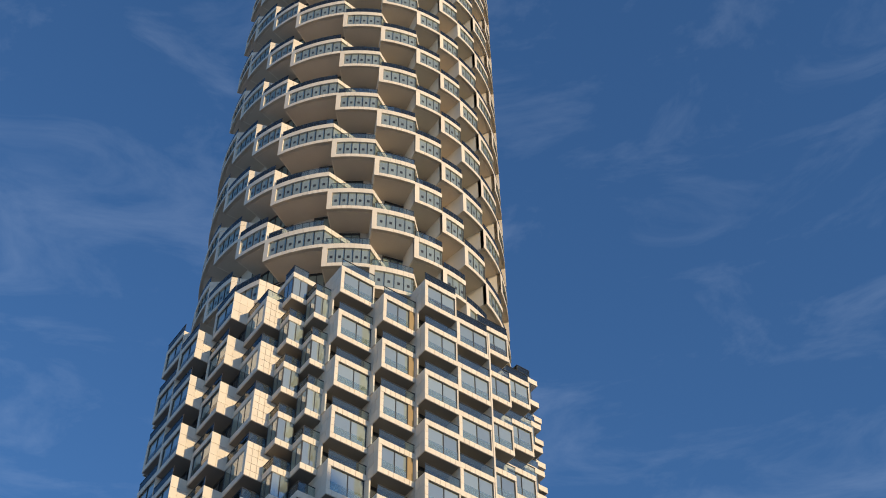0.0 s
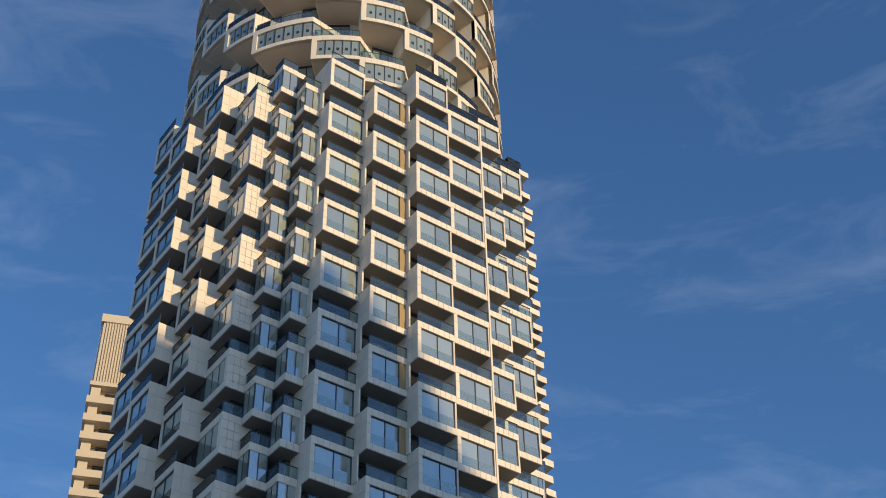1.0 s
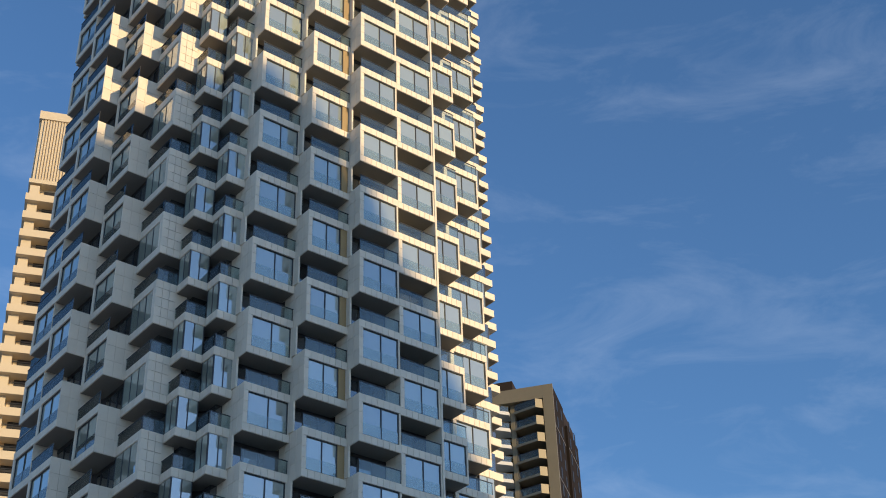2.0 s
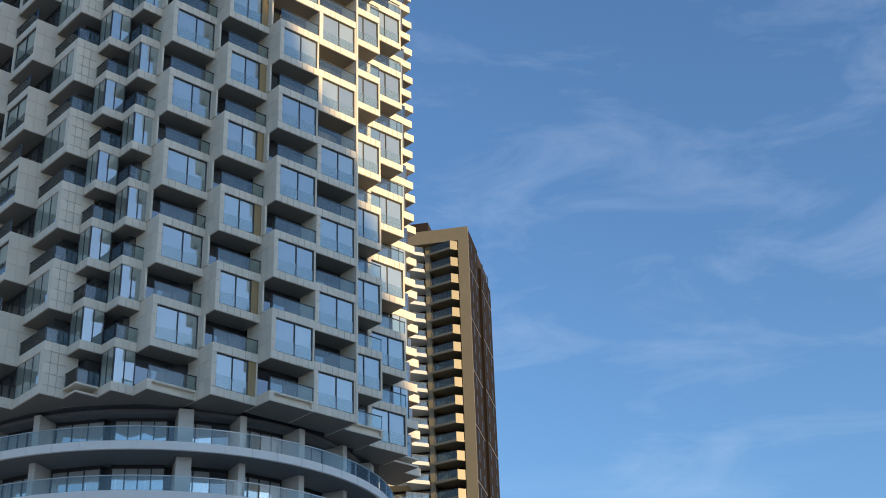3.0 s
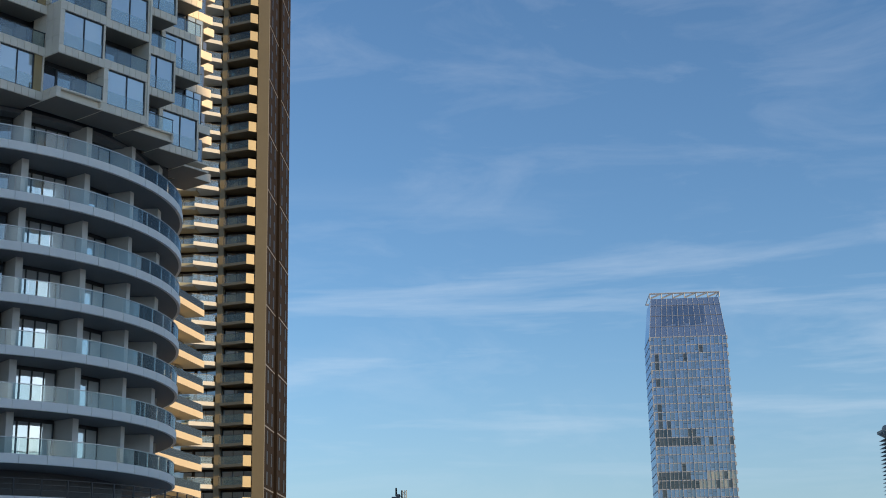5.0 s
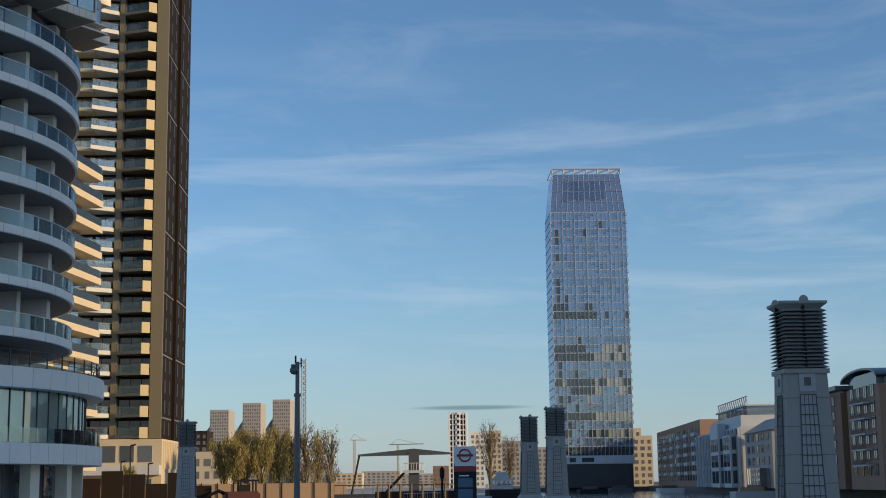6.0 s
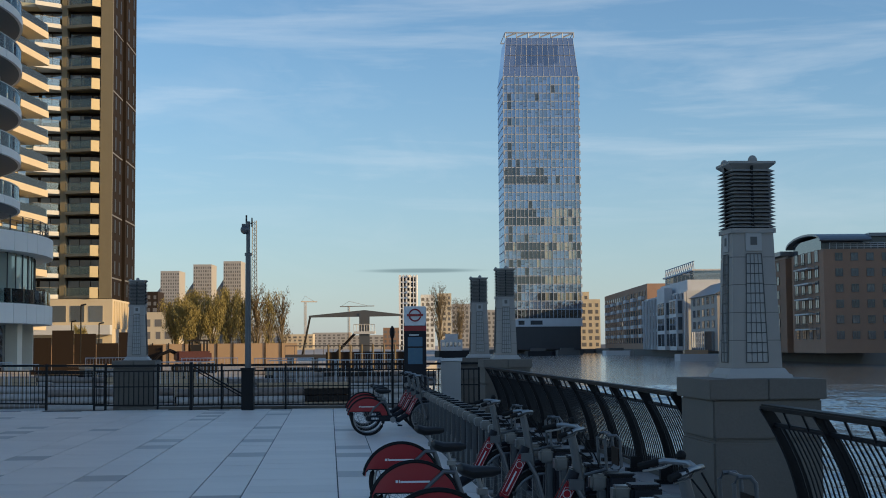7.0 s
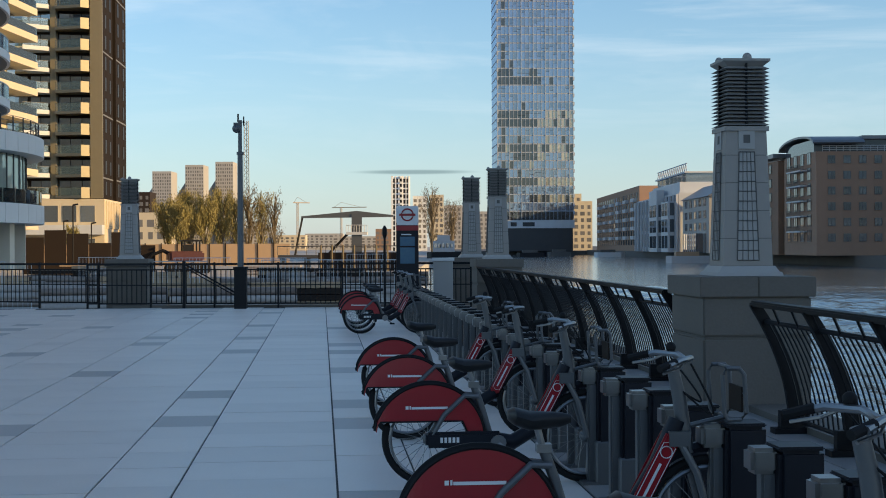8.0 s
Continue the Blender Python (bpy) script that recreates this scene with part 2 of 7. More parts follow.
def ring(bm, r0, r1, a0, a1, z0, z1, n=8):
    """Adds a curved block between two radii and two angles (degrees)."""
    prof = ((r0, z0), (r1, z0), (r1, z1), (r0, z1))
    full = abs(a1 - a0) > 359.9
    rows = []
    for i in range(n if full else n + 1):
        a = radians(a0 + (a1 - a0) * i / n)
        rows.append([bm.verts.new((r * cos(a), r * sin(a), z)) for r, z in prof])
    for i in range(n):
        p, q = rows[i], rows[(i + 1) % len(rows)]
        for j in range(4):
            bm.faces.new((p[j], p[(j + 1) % 4], q[(j + 1) % 4], q[j]))
    if not full:
        bm.faces.new(rows[0][::-1])
        bm.faces.new(rows[-1])


def grooved(bm, r0, r1, z0, z1, n, gap):
    """Adds a full ring of n facing pieces, parted by shallow grooves."""
    step = 360 / n
    rows = []
    for i in range(n):
        for f, r in ((0.0, r1 - 0.05), (gap / step, r1 - 0.05), (gap / step, r1), (0.5, r1), (1 - gap / step, r1), (1 - gap / step, r1 - 0.05)):
            a = radians((i + f) * step)
            rows.append([bm.verts.new((q_ * cos(a), q_ * sin(a), z)) for q_, z in ((r0, z0), (r, z0), (r, z1), (r0, z1))])
    for i in range(len(rows)):
        p, s = rows[i], rows[(i + 1) % len(rows)]
        for j in range(4):
            bm.faces.new((p[j], p[(j + 1) % 4], s[(j + 1) % 4], s[j]))
    bmesh.ops.remove_doubles(bm, verts=bm.verts[:], dist=0.0005)


def tube(bm, pts, r, n=6, closed=False):
    """Adds a round tube along a chain of points."""
    pts = [Vector(p) for p in pts]
    rows = []
    for i, p in enumerate(pts):
        q0 = pts[i - 1] if (i or closed) else p
        q1 = pts[(i + 1) % len(pts)] if (i < len(pts) - 1 or closed) else p
        t = (q1 - q0).normalized()
        up = Vector((0, 0, 1)) if abs(t.z) < 0.95 else Vector((1, 0, 0))
        s = t.cross(up).normalized()
        w = s.cross(t)
        rr = r[i] if isinstance(r, (list, tuple)) else r
        rows.append([bm.verts.new(p + s * rr * cos(2 * pi * j / n) + w * rr * sin(2 * pi * j / n)) for j in range(n)])
    for i in range(len(rows) if closed else len(rows) - 1):
        a, b = rows[i], rows[(i + 1) % len(rows)]
        for j in range(n):
            bm.faces.new((a[j], a[(j + 1) % n], b[(j + 1) % n], b[j]))
    if not closed:
        bm.faces.new(rows[0][::-1])
        bm.faces.new(rows[-1])


def mesh_of(name, bm, mat, smooth=False):
    bmesh.ops.recalc_face_normals(bm, faces=bm.faces)
    me = bpy.data.meshes.new(name)
    bm.to_mesh(me)
    bm.free()
    me.materials.append(mat)
    if smooth:
        me.polygons.foreach_set("use_smooth", [True] * len(me.polygons))
        me.set_sharp_from_angle(angle=radians(40))
    return me


def part(name, bm, mat, parent, label="", smooth=False):
    """One mesh object under a thing or a part."""
    ob = new(name, bm if isinstance(bm, bpy.types.Mesh) else mesh_of(name, bm, mat, smooth))
    ob.parent = parent
    if label:
        ob["label"] = label
    return ob


def thing(name, m, label, category, group="", kind=""):
    ob = new(name)
    ob.matrix_world = m
    return tagged(ob, label, category, group, kind)


def solid(name, bm, mat, label, category, m=None, group="", kind="", smooth=False):
    ob = new(name, mesh_of(name, bm, mat, smooth))
    if m:
        ob.matrix_world = m
    return tagged(ob, label, category, group, kind)

# ---------------------------------------------------------------- the round residential tower
TOWER = Matrix.Translation((-52.17, 101.92, 0)) @ Matrix.Rotation(radians(-32.2), 4, "Z")
tower = thing("residential_tower", TOWER, "tall round apartment tower of stacked pale boxes and curved bays", "tower")
FACE = -30.7            # direction of the quay from the tower's axis, in its own frame
Z_MID = 37.75           # underside of the stacked boxes
STEP, HIGH = 6.6, 4.06  # two storeys; a box with its fascias


def turned(angle):
    return Matrix.Rotation(radians(angle), 4, "Z")


def place(mesh, name, parent, m, label=""):
    ob = new(name, mesh)
    ob.parent = parent
    ob.matrix_basis = m
    if label:
        ob["label"] = label
    return ob


# --- lower storeys: round slabs, glass balustrades, piers and deep-set windows
R_LOW, FLOOR = 19.5, 3.6
slab_me = bmesh.new()
grooved(slab_me, 14.6, R_LOW, -0.62, 0.0, 60, 0.09)
slab_me = mesh_of("floor_slab", slab_me, M_SLAB)
# thin sheet in the shade tone, covering the slab's underside
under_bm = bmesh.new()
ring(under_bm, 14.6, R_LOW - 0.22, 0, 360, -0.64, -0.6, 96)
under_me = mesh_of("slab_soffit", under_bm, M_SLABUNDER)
rail_me = bmesh.new()
ring(rail_me, R_LOW - 0.10, R_LOW - 0.08, 0.08, 5.92, 0.02, 1.06, 3)
rail_me = mesh_of("balustrade_pane", rail_me, M_LOWRAIL)
back_bm = bmesh.new()
ring(back_bm, R_LOW - 0.10, R_LOW - 0.08, 78.1, 215.9, 0.02, 1.06, 60)
back_me = mesh_of("rear_balustrade", back_bm, M_LOWRAIL)
hand_bm = bmesh.new()
ring(hand_bm, R_LOW - 0.13, R_LOW - 0.05, 0, 360, 1.06, 1.11, 120)
hand_me = mesh_of("handrail", hand_bm, M_STEEL)
pier_bm = bmesh.new()
cuboid(pier_bm, 14.3, 17.9, -0.26, 0.26, 0, FLOOR - 0.62)
pier_me = mesh_of("pier", pier_bm, M_LOWPIER)
pier_bm = bmesh.new()
cuboid(pier_bm, 14.3, 18.1, -0.55, 0.55, 0, FLOOR - 0.62)
wide_pier_me = mesh_of("pier", pier_bm, M_LOWPIER)


pane_rng = random.Random(8)


def window_row(r, a0, a1, n, z0, z1, frame_bm, pane_bm, bright_bm=None):
    """n panes with dark bars between two angles, on a flat chord."""
    p0 = Vector((r * cos(radians(a0)), r * sin(radians(a0)), 0))
    p1 = Vector((r * cos(radians(a1)), r * sin(radians(a1)), 0))
    ax = (p1 - p0).normalized()
    m = Matrix.Translation(p0) @ Matrix((( ax.y, ax.x, 0, 0), (-ax.x, ax.y, 0, 0), (0, 0, 1, 0), (0, 0, 0, 1)))
    w = (p1 - p0).length
    for k in range(n):
        tilt = Matrix.Translation((-0.085, w * (k + 0.5) / n, 0)) @ turned(pane_rng.uniform(-2.5, 2.5))
        half = w / n / 2 - 0.05
        # most panes get the painted sky reflection, picked at random
        to = bright_bm if bright_bm and pane_rng.random() < 0.78 else pane_bm
        cuboid(to, -0.015, 0.015, -half, half, z0 + 0.08, z1 - 0.08, m @ tilt)
        cuboid(frame_bm, -0.16, 0.0, w * k / n - 0.04, w * k / n + 0.04, z0, z1, m)
    cuboid(frame_bm, -0.16, 0.0, w - 0.04, w + 0.04, z0, z1, m)
    cuboid(frame_bm, -0.16, 0.0, 0, w, z0, z0 + 0.08, m)
    cuboid(frame_bm, -0.16, 0.0, 0, w, z1 - 0.3, z1, m)


N_PIER = 22
fr_bm, pn_bm, dr_bm = bmesh.new(), bmesh.new(), bmesh.new()
for i in range(N_PIER):
    window_row(16.05, (i + 0.09) * 360 / N_PIER, (i + 0.91) * 360 / N_PIER, 4 if i % 2 else 3, 0.0, FLOOR - 0.62, fr_bm, pn_bm, dr_bm)
lowfr_me = mesh_of("window_frame", fr_bm, M_DARK)
lowpn_me = mesh_of("window_pane", pn_bm, M_GLASS2)
lowdr_me = mesh_of("window_pane", dr_bm, M_SKYPANE)
for k in range(7):
    z = 35.65 - 1.11 - FLOOR * k
    slab = place(slab_me, "floor_slab", tower, Matrix.Translation((0, 0, z)) @ turned(k * 2.0))
    for i in range(37):
        place(rail_me, "balustrade_pane", slab, turned(-144 + i * 6))
    place(back_me, "rear_balustrade", slab, Matrix.Identity(4))
    place(hand_me, "handrail", slab, Matrix.Identity(4))
    place(under_me, "slab_soffit", slab, Matrix.Identity(4), "slab underside darkened to imitate shade")
    for i in range(N_PIER):
        # wide piers flank the open corners; none stands in the middle of one
        if i not in (8, 19):
            wide = i in (2, 9, 13, 20)
            place(wide_pier_me if wide else pier_me, "pier", slab, turned(i * 360 / N_PIER + 4.0 - k * 2.0 + (2.6 if i in (9, 20) else 0.0)))
    tagged(place(lowfr_me, "window_frame", slab, turned(4.0 - k * 2.0)), kind="stuff")
    tagged(place(lowpn_me, "window_pane", slab, turned(4.0 - k * 2.0)), kind="stuff")
    tagged(place(lowdr_me, "window_pane", slab, turned(4.0 - k * 2.0)), kind="stuff")
bm = bmesh.new()
ring(bm, 11.0, 15.4, 0, 360, 0, Z_MID + 0.1, 72)
part("core_wall", bm, M_CORE, tower)
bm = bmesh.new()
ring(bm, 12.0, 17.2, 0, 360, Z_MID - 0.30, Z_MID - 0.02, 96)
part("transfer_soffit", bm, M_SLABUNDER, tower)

# base: two wide curved canopies, shop glazing and columns
bm = bmesh.new()
grooved(bm, 15, 22.0, 8.55, 9.95, 72, 0.07)
part("canopy", bm, M_SLAB, tower, "wide curved pale canopy band")
bm = bmesh.new()
grooved(bm, 15, 22.0, 3.45, 4.85, 72, 0.07)
part("canopy", bm, M_SLAB, tower, "wide curved pale canopy band")
bm = bmesh.new()
for i in range(90):
    ring(bm, 20.6, 20.66, i * 4 + 0.12, i * 4 + 3.88, 4.85, 8.5, 2)
part("curved_glazing", bm, M_BAYGLASS, tower, "curved storefront glass")
bm = bmesh.new()
for i in range(90):
    ring(bm, 20.5, 20.72, i * 4 - 0.12, i * 4 + 0.12, 4.85, 8.55, 1)
part("mullions", bm, M_DARK, tower)
bm = bmesh.new()
for i in range(72):
    ring(bm, 21.80, 21.82, i * 5 + 0.1, i * 5 + 4.9, 4.9, 5.9, 2)
part("glass_balustrade", bm, M_RAIL, tower)
bm = bmesh.new()
for i in range(90):
    ring(bm, 19.0, 19.06, i * 4 + 0.12, i * 4 + 3.88, 0.0, 3.45, 2)
part("shopfront_glass", bm, M_GLASS2, tower)
bm = bmesh.new()
ring(bm, 19.7, 20.6, 0, 3.0, 0.0, 3.45, 2)
col_me = mesh_of("ground_column", bm, M_STONE)
for i in range(24):
    place(col_me, "ground_column", tower, turned(i * 15))
bm = bmesh.new()
for z in (10.4, 10.75, 11.1):
    ring(bm, 21.6, 21.64, 0, 360, z, z + 0.04, 96)
for i in range(72):
    ring(bm, 21.58, 21.66, i * 5, i * 5 + 0.2, 9.95, 11.1, 1)
part("terrace_railing", bm, M_DARK, tower)

# --- middle storeys: boxes stepped on a square grid


def panels(bm, axis, at, proud, u0, u1, v0, v1, nu, nv, gap=0.035):
    """Cladding plates on a plane: axis 'x' or 'y' is the normal."""
    for i in range(nu):
        for j in range(nv):
            a, b = u0 + (u1 - u0) * i / nu + gap / 2, u0 + (u1 - u0) * (i + 1) / nu - gap / 2
            c, d = v0 + (v1 - v0) * j / nv + gap / 2, v0 + (v1 - v0) * (j + 1) / nv - gap / 2
            lo, hi = sorted((at, at + proud))
            if axis == "x":
                cuboid(bm, lo, hi, a, b, c, d)
            else:
                cuboid(bm, a, b, lo, hi, c, d)


def box_bay(w, deep=3.2, ochre=False, tall=HIGH):
    """Meshes of a storey box: x outwards, y along the face to the right, z from its underside."""
    b = bmesh.new()
    cuboid(b, -deep, -0.30, 0.03, w - 0.03, 0.02, tall - 0.02)
    lo, hi, jl = 0.66, tall - 0.70, 0.40
    jr = 0.80 if ochre else 0.16
    n = max(3, round(w / 0.55))
    cuboid(b, -0.31, -0.04, 0.03, w - 0.03, 0.02, lo - 0.02)
    cuboid(b, -0.31, -0.04, 0.03, w - 0.03, hi + 0.02, tall - 0.02)
    cuboid(b, -0.31, -0.04, 0.03, jl - 0.02, lo - 0.05, hi + 0.05)
    cuboid(b, -0.31, -0.04, w - (0.14 if ochre else jr) + 0.02, w - 0.03, lo - 0.05, hi + 0.05)
    out = {"bay": mesh_of("box_bay", b, M_STONE)}
    b = bmesh.new()
    panels(b, "x", -0.04, 0.04, 0, w, 0, lo, n, 1)
    panels(b, "x", -0.04, 0.04, 0, w, hi, tall, n, 1)
    panels(b, "x", -0.04, 0.04, 0, jl, lo, hi, 1, 3)
    panels(b, "y", 0.03, -0.03, -deep, 0, 0, tall, 4, 3)
    panels(b, "y", w - 0.03, 0.03, -deep, 0, 0, tall, 4, 3)
    out["clad"] = mesh_of("cladding", b, M_STONE)
    # underside plate, its colour darkened to imitate shade
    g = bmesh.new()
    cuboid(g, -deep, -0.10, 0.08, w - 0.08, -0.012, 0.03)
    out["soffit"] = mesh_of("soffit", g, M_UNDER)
    f = bmesh.new()
    y0, y1 = jl, w - jr
    mid = y0 + (y1 - y0) * 0.52
    for a, c in ((y0, y0 + 0.06), (mid - 0.035, mid + 0.035), (y1 - 0.06, y1)):
        cuboid(f, -0.29, -0.10, a, c, lo, hi)
    cuboid(f, -0.29, -0.10, y0, y1, lo, lo + 0.07)
    cuboid(f, -0.29, -0.10, y0, y1, hi - 0.07, hi)
    out["frame"] = mesh_of("window_frame", f, M_DARK)
    for key, a, c in (("pane_a", y0 + 0.06, mid - 0.035), ("pane_b", mid + 0.035, y1 - 0.06)):
        g = bmesh.new()
        cuboid(g, -0.20, -0.17, a, c, lo + 0.07, hi - 0.07)
        out[key] = mesh_of("window_pane", g, M_GLASS)
    g = bmesh.new()
    cuboid(g, -0.135, -0.12, y0 + 0.06, y1 - 0.06, lo + 0.05, lo + 1.05)
    out["guard"] = mesh_of("guard_pane", g, M_FRIT)
    if ochre:
        g = bmesh.new()
        cuboid(g, -0.25, -0.06, y1 + 0.02, w - 0.15, lo, hi)
        out["ochre"] = mesh_of("ochre_panel", g, M_YELLOW)
    g = bmesh.new()
    cuboid(g, -0.08, -0.06, 0.06, w - 0.06, tall + 0.02, tall + 1.05)
    out["rail"] = mesh_of("rail_glass", g, M_RAIL)
    g = bmesh.new()
    cuboid(g, -0.11, -0.03, 0.02, w - 0.02, tall + 1.05, tall + 1.11)
    for y in (0.05, w - 0.09):
        cuboid(g, -0.10, -0.06, y, y + 0.04, tall, tall + 1.05)
    out["hand"] = mesh_of("handrail", g, M_DARK)
    g = bmesh.new()
    m = 3
    for i in range(m + 1):
        yy = w * i / m
        cuboid(g, -2.12, -2.0, max(0, yy - 0.06), min(w, yy + 0.06), tall, STEP + 0.02)
    cuboid(g, -2.12, -2.0, 0, w, STEP - 0.35, STEP + 0.02)
    cuboid(g, -2.6, -2.5, 0, w, tall, STEP + 0.02)
    out["recess_frame"] = mesh_of("door_frame", g, M_DARK)
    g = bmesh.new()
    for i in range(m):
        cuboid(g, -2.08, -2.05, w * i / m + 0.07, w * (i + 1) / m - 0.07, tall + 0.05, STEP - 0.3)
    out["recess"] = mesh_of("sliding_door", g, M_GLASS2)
    g = bmesh.new()
    cuboid(g, -deep, -1.2, -0.10, 0.06, tall, STEP + 0.02)
    out["fin"] = mesh_of("party_wall", g, M_STONE)
    return out


def corner_bay(wx, wy, glazed):
    """A small corner box: faces to +x (width wy) and to -y (depth wx); glazed all round or solid to +x."""
    b = bmesh.new()
    lo, hi = 0.72, HIGH - 0.74
    cuboid(b, -wx - 1.5, -0.04, 0.04, wy + 1.0, 0.02, lo)
    cuboid(b, -wx - 1.5, -0.04, 0.04, wy + 1.0, hi, HIGH - 0.02)
    for z0, z1 in ((0, lo), (hi, HIGH)):
        panels(b, "x", -0.04, 0.04, 0, wy, z0, z1, max(2, round(wy / 0.6)), 1)
        panels(b, "y", 0.04, -0.04, -wx, 0, z0, z1, max(2, round(wx / 0.6)), 1)
    if not glazed:
        cuboid(b, -wx - 1.5, -0.04, 0.35, wy + 1.0, lo - 0.02, hi + 0.02)
        cuboid(b, -0.40, -0.04, 0.05, wy + 0.02, lo - 0.02, hi + 0.02)
        panels(b, "x", -0.04, 0.04, 0, wy, lo, hi, 3, 3)
        cuboid(b, -0.45, -0.02, 0.0, 0.3, lo, hi)
    out = {"bay": mesh_of("corner_bay", b, M_STONE)}
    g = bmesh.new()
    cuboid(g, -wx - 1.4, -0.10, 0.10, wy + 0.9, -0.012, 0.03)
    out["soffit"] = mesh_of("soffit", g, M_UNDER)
    f, g = bmesh.new(), bmesh.new()
    cuboid(f, -0.16, -0.05, 0.05, 0.14, lo, hi)
    m = 3 if wx > 3 else 2
    x_end = -0.45 if not glazed else -0.16
    for i in range(m):
        a, c = -wx + (wx + x_end) * i / m, -wx + (wx + x_end) * (i + 1) / m
        cuboid(g, a + 0.04, c - 0.04, 0.08, 0.11, lo, hi)
        cuboid(f, a - 0.04, a + 0.04, 0.05, 0.16, lo, hi)
    if glazed:
        for i in range(2):
            a, c = 0.14 + (wy - 0.14) * i / 2, 0.14 + (wy - 0.14) * (i + 1) / 2
            cuboid(g, -0.11, -0.08, a + 0.03, c - 0.03, lo, hi)
            cuboid(f, -0.16, -0.05, c - 0.04, c + 0.04, lo, hi)
    out["frame"] = mesh_of("window_frame", f, M_DARK)
    out["pane_a"] = mesh_of("corner_window", g, M_GLASS)
    g = bmesh.new()
    cuboid(g, -0.08, -0.06, 0.08, wy, HIGH, HIGH + 1.05)
    cuboid(g, -wx, -0.08, 0.06, 0.08, HIGH, HIGH + 1.05)
    out["rail"] = mesh_of("rail_glass", g, M_RAIL)
    g = bmesh.new()
    cuboid(g, -0.11, -0.03, 0.02, wy, HIGH + 1.05, HIGH + 1.11)
    cuboid(g, -wx, -0.11, 0.03, 0.11, HIGH + 1.05, HIGH + 1.11)
    cuboid(g, -0.11, -0.05, 0.05, 0.11, HIGH, HIGH + 1.05)
    out["hand"] = mesh_of("handrail", g, M_DARK)
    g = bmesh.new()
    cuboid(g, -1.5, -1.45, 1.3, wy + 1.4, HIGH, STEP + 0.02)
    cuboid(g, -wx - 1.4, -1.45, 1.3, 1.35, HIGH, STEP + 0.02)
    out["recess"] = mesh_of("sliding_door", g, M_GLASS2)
    return out


NAMES = {"clad": "cladding", "soffit": "soffit", "frame": "window_frame", "pane_a": "window_pane", "pane_b": "window_pane", "guard": "guard_pane", "ochre": "ochre_panel",
         "rail": "rail_glass", "hand": "handrail", "recess_frame": "door_frame", "recess": "sliding_door", "fin": "party_wall"}
LABELS = {"ochre": "ochre yellow side panel", "rail": "clear glass balcony rail", "recess": "dark sliding balcony doors"}


def stack(kit, m, phase, count=11, bottom=True):
    """A column of boxes with open balconies between."""
    base = Z_MID + (0 if phase else STEP / 2)
    if not phase and bottom:
        # lowest balcony tray
        tray = place(kit["bay"], "box_bay", tower, m @ Matrix.Translation((0, 0, Z_MID)) @ Matrix.Diagonal((1, 1, 0.19, 1)))
        if "clad" in kit:
            tagged(place(kit["clad"], "cladding", tray, Matrix.Identity(4)), kind="stuff")
        for key in ("rail", "hand", "recess", "recess_frame", "soffit"):
            if key in kit:
                place(kit[key], NAMES[key], tray, Matrix.Diagonal((1, 1, 1 / 0.19, 1)) @ Matrix.Translation((0, 0, 0.0 if key == "soffit" else 0.77 - HIGH)))
    for k in range(count):
        bay = place(kit["bay"], "box_bay", tower, m @ Matrix.Translation((0, 0, base + STEP * k)))
        for key, me in kit.items():
            if key != "bay" and not (key in ("fin", "recess", "recess_frame") and k == count - 1):
                made = place(me, NAMES[key], bay, Matrix.Identity(4), LABELS.get(key, ""))
                if key == "clad":
                    tagged(made, kind="stuff")


BAY4, BAY4_OCHRE, BAY41 = box_bay(4.0), box_bay(4.0, ochre=True), box_bay(4.1)
NORTH = turned(-90)     # turns a bay so that it looks along -y of the tower's frame


def at(x, y, face=None):
    t = Matrix.Translation((x, y, 0))
    return t @ face if face else t


# faces towards +x of the tower's frame
stack(BAY4, at(20.9, 0.0), 1)
stack(BAY4, at(20.9, -4.0), 0)
stack(BAY4_OCHRE, at(19.3, -8.0), 1)
stack(BAY41, at(17.5, -12.1), 0)
stack(BAY4, at(19.3, 4.0), 0)
stack(BAY4, at(19.3, 4.0) @ Matrix.Translation((0, 0, -3.3)), 1, 0)
stack(BAY41, at(17.5, 8.0), 1)
bm = bmesh.new()
cuboid(bm, 17.5, 20.96, 3.98, 4.16, Z_MID, Z_MID + 69.9)
part("vertical_fin", bm, M_STONE, tower, "tall pale fin between two stacks of boxes")
# stepped corner
stack(corner_bay(1.8, 1.8, True), at(15.7, -13.9), 1)
stack(corner_bay(1.8, 1.8, True), at(13.9, -15.7), 0)
stack(corner_bay(4.1, 1.8, False), at(12.1, -17.5), 1)
stack(corner_bay(1.8, 1.8, True), at(15.7, 12.1), 0)
stack(corner_bay(1.8, 1.8, True), at(13.9, 13.9), 1)
# faces towards -y
stack(BAY4, at(4.0, -19.3, NORTH), 0)
stack(BAY4, at(0.0, -20.9, NORTH), 1)
stack(BAY4, at(-4.0, -20.9, NORTH), 0)
stack(BAY4, at(-8.0, -19.3, NORTH), 1)
stack(BAY41, at(-12.1, -17.5, NORTH), 0)
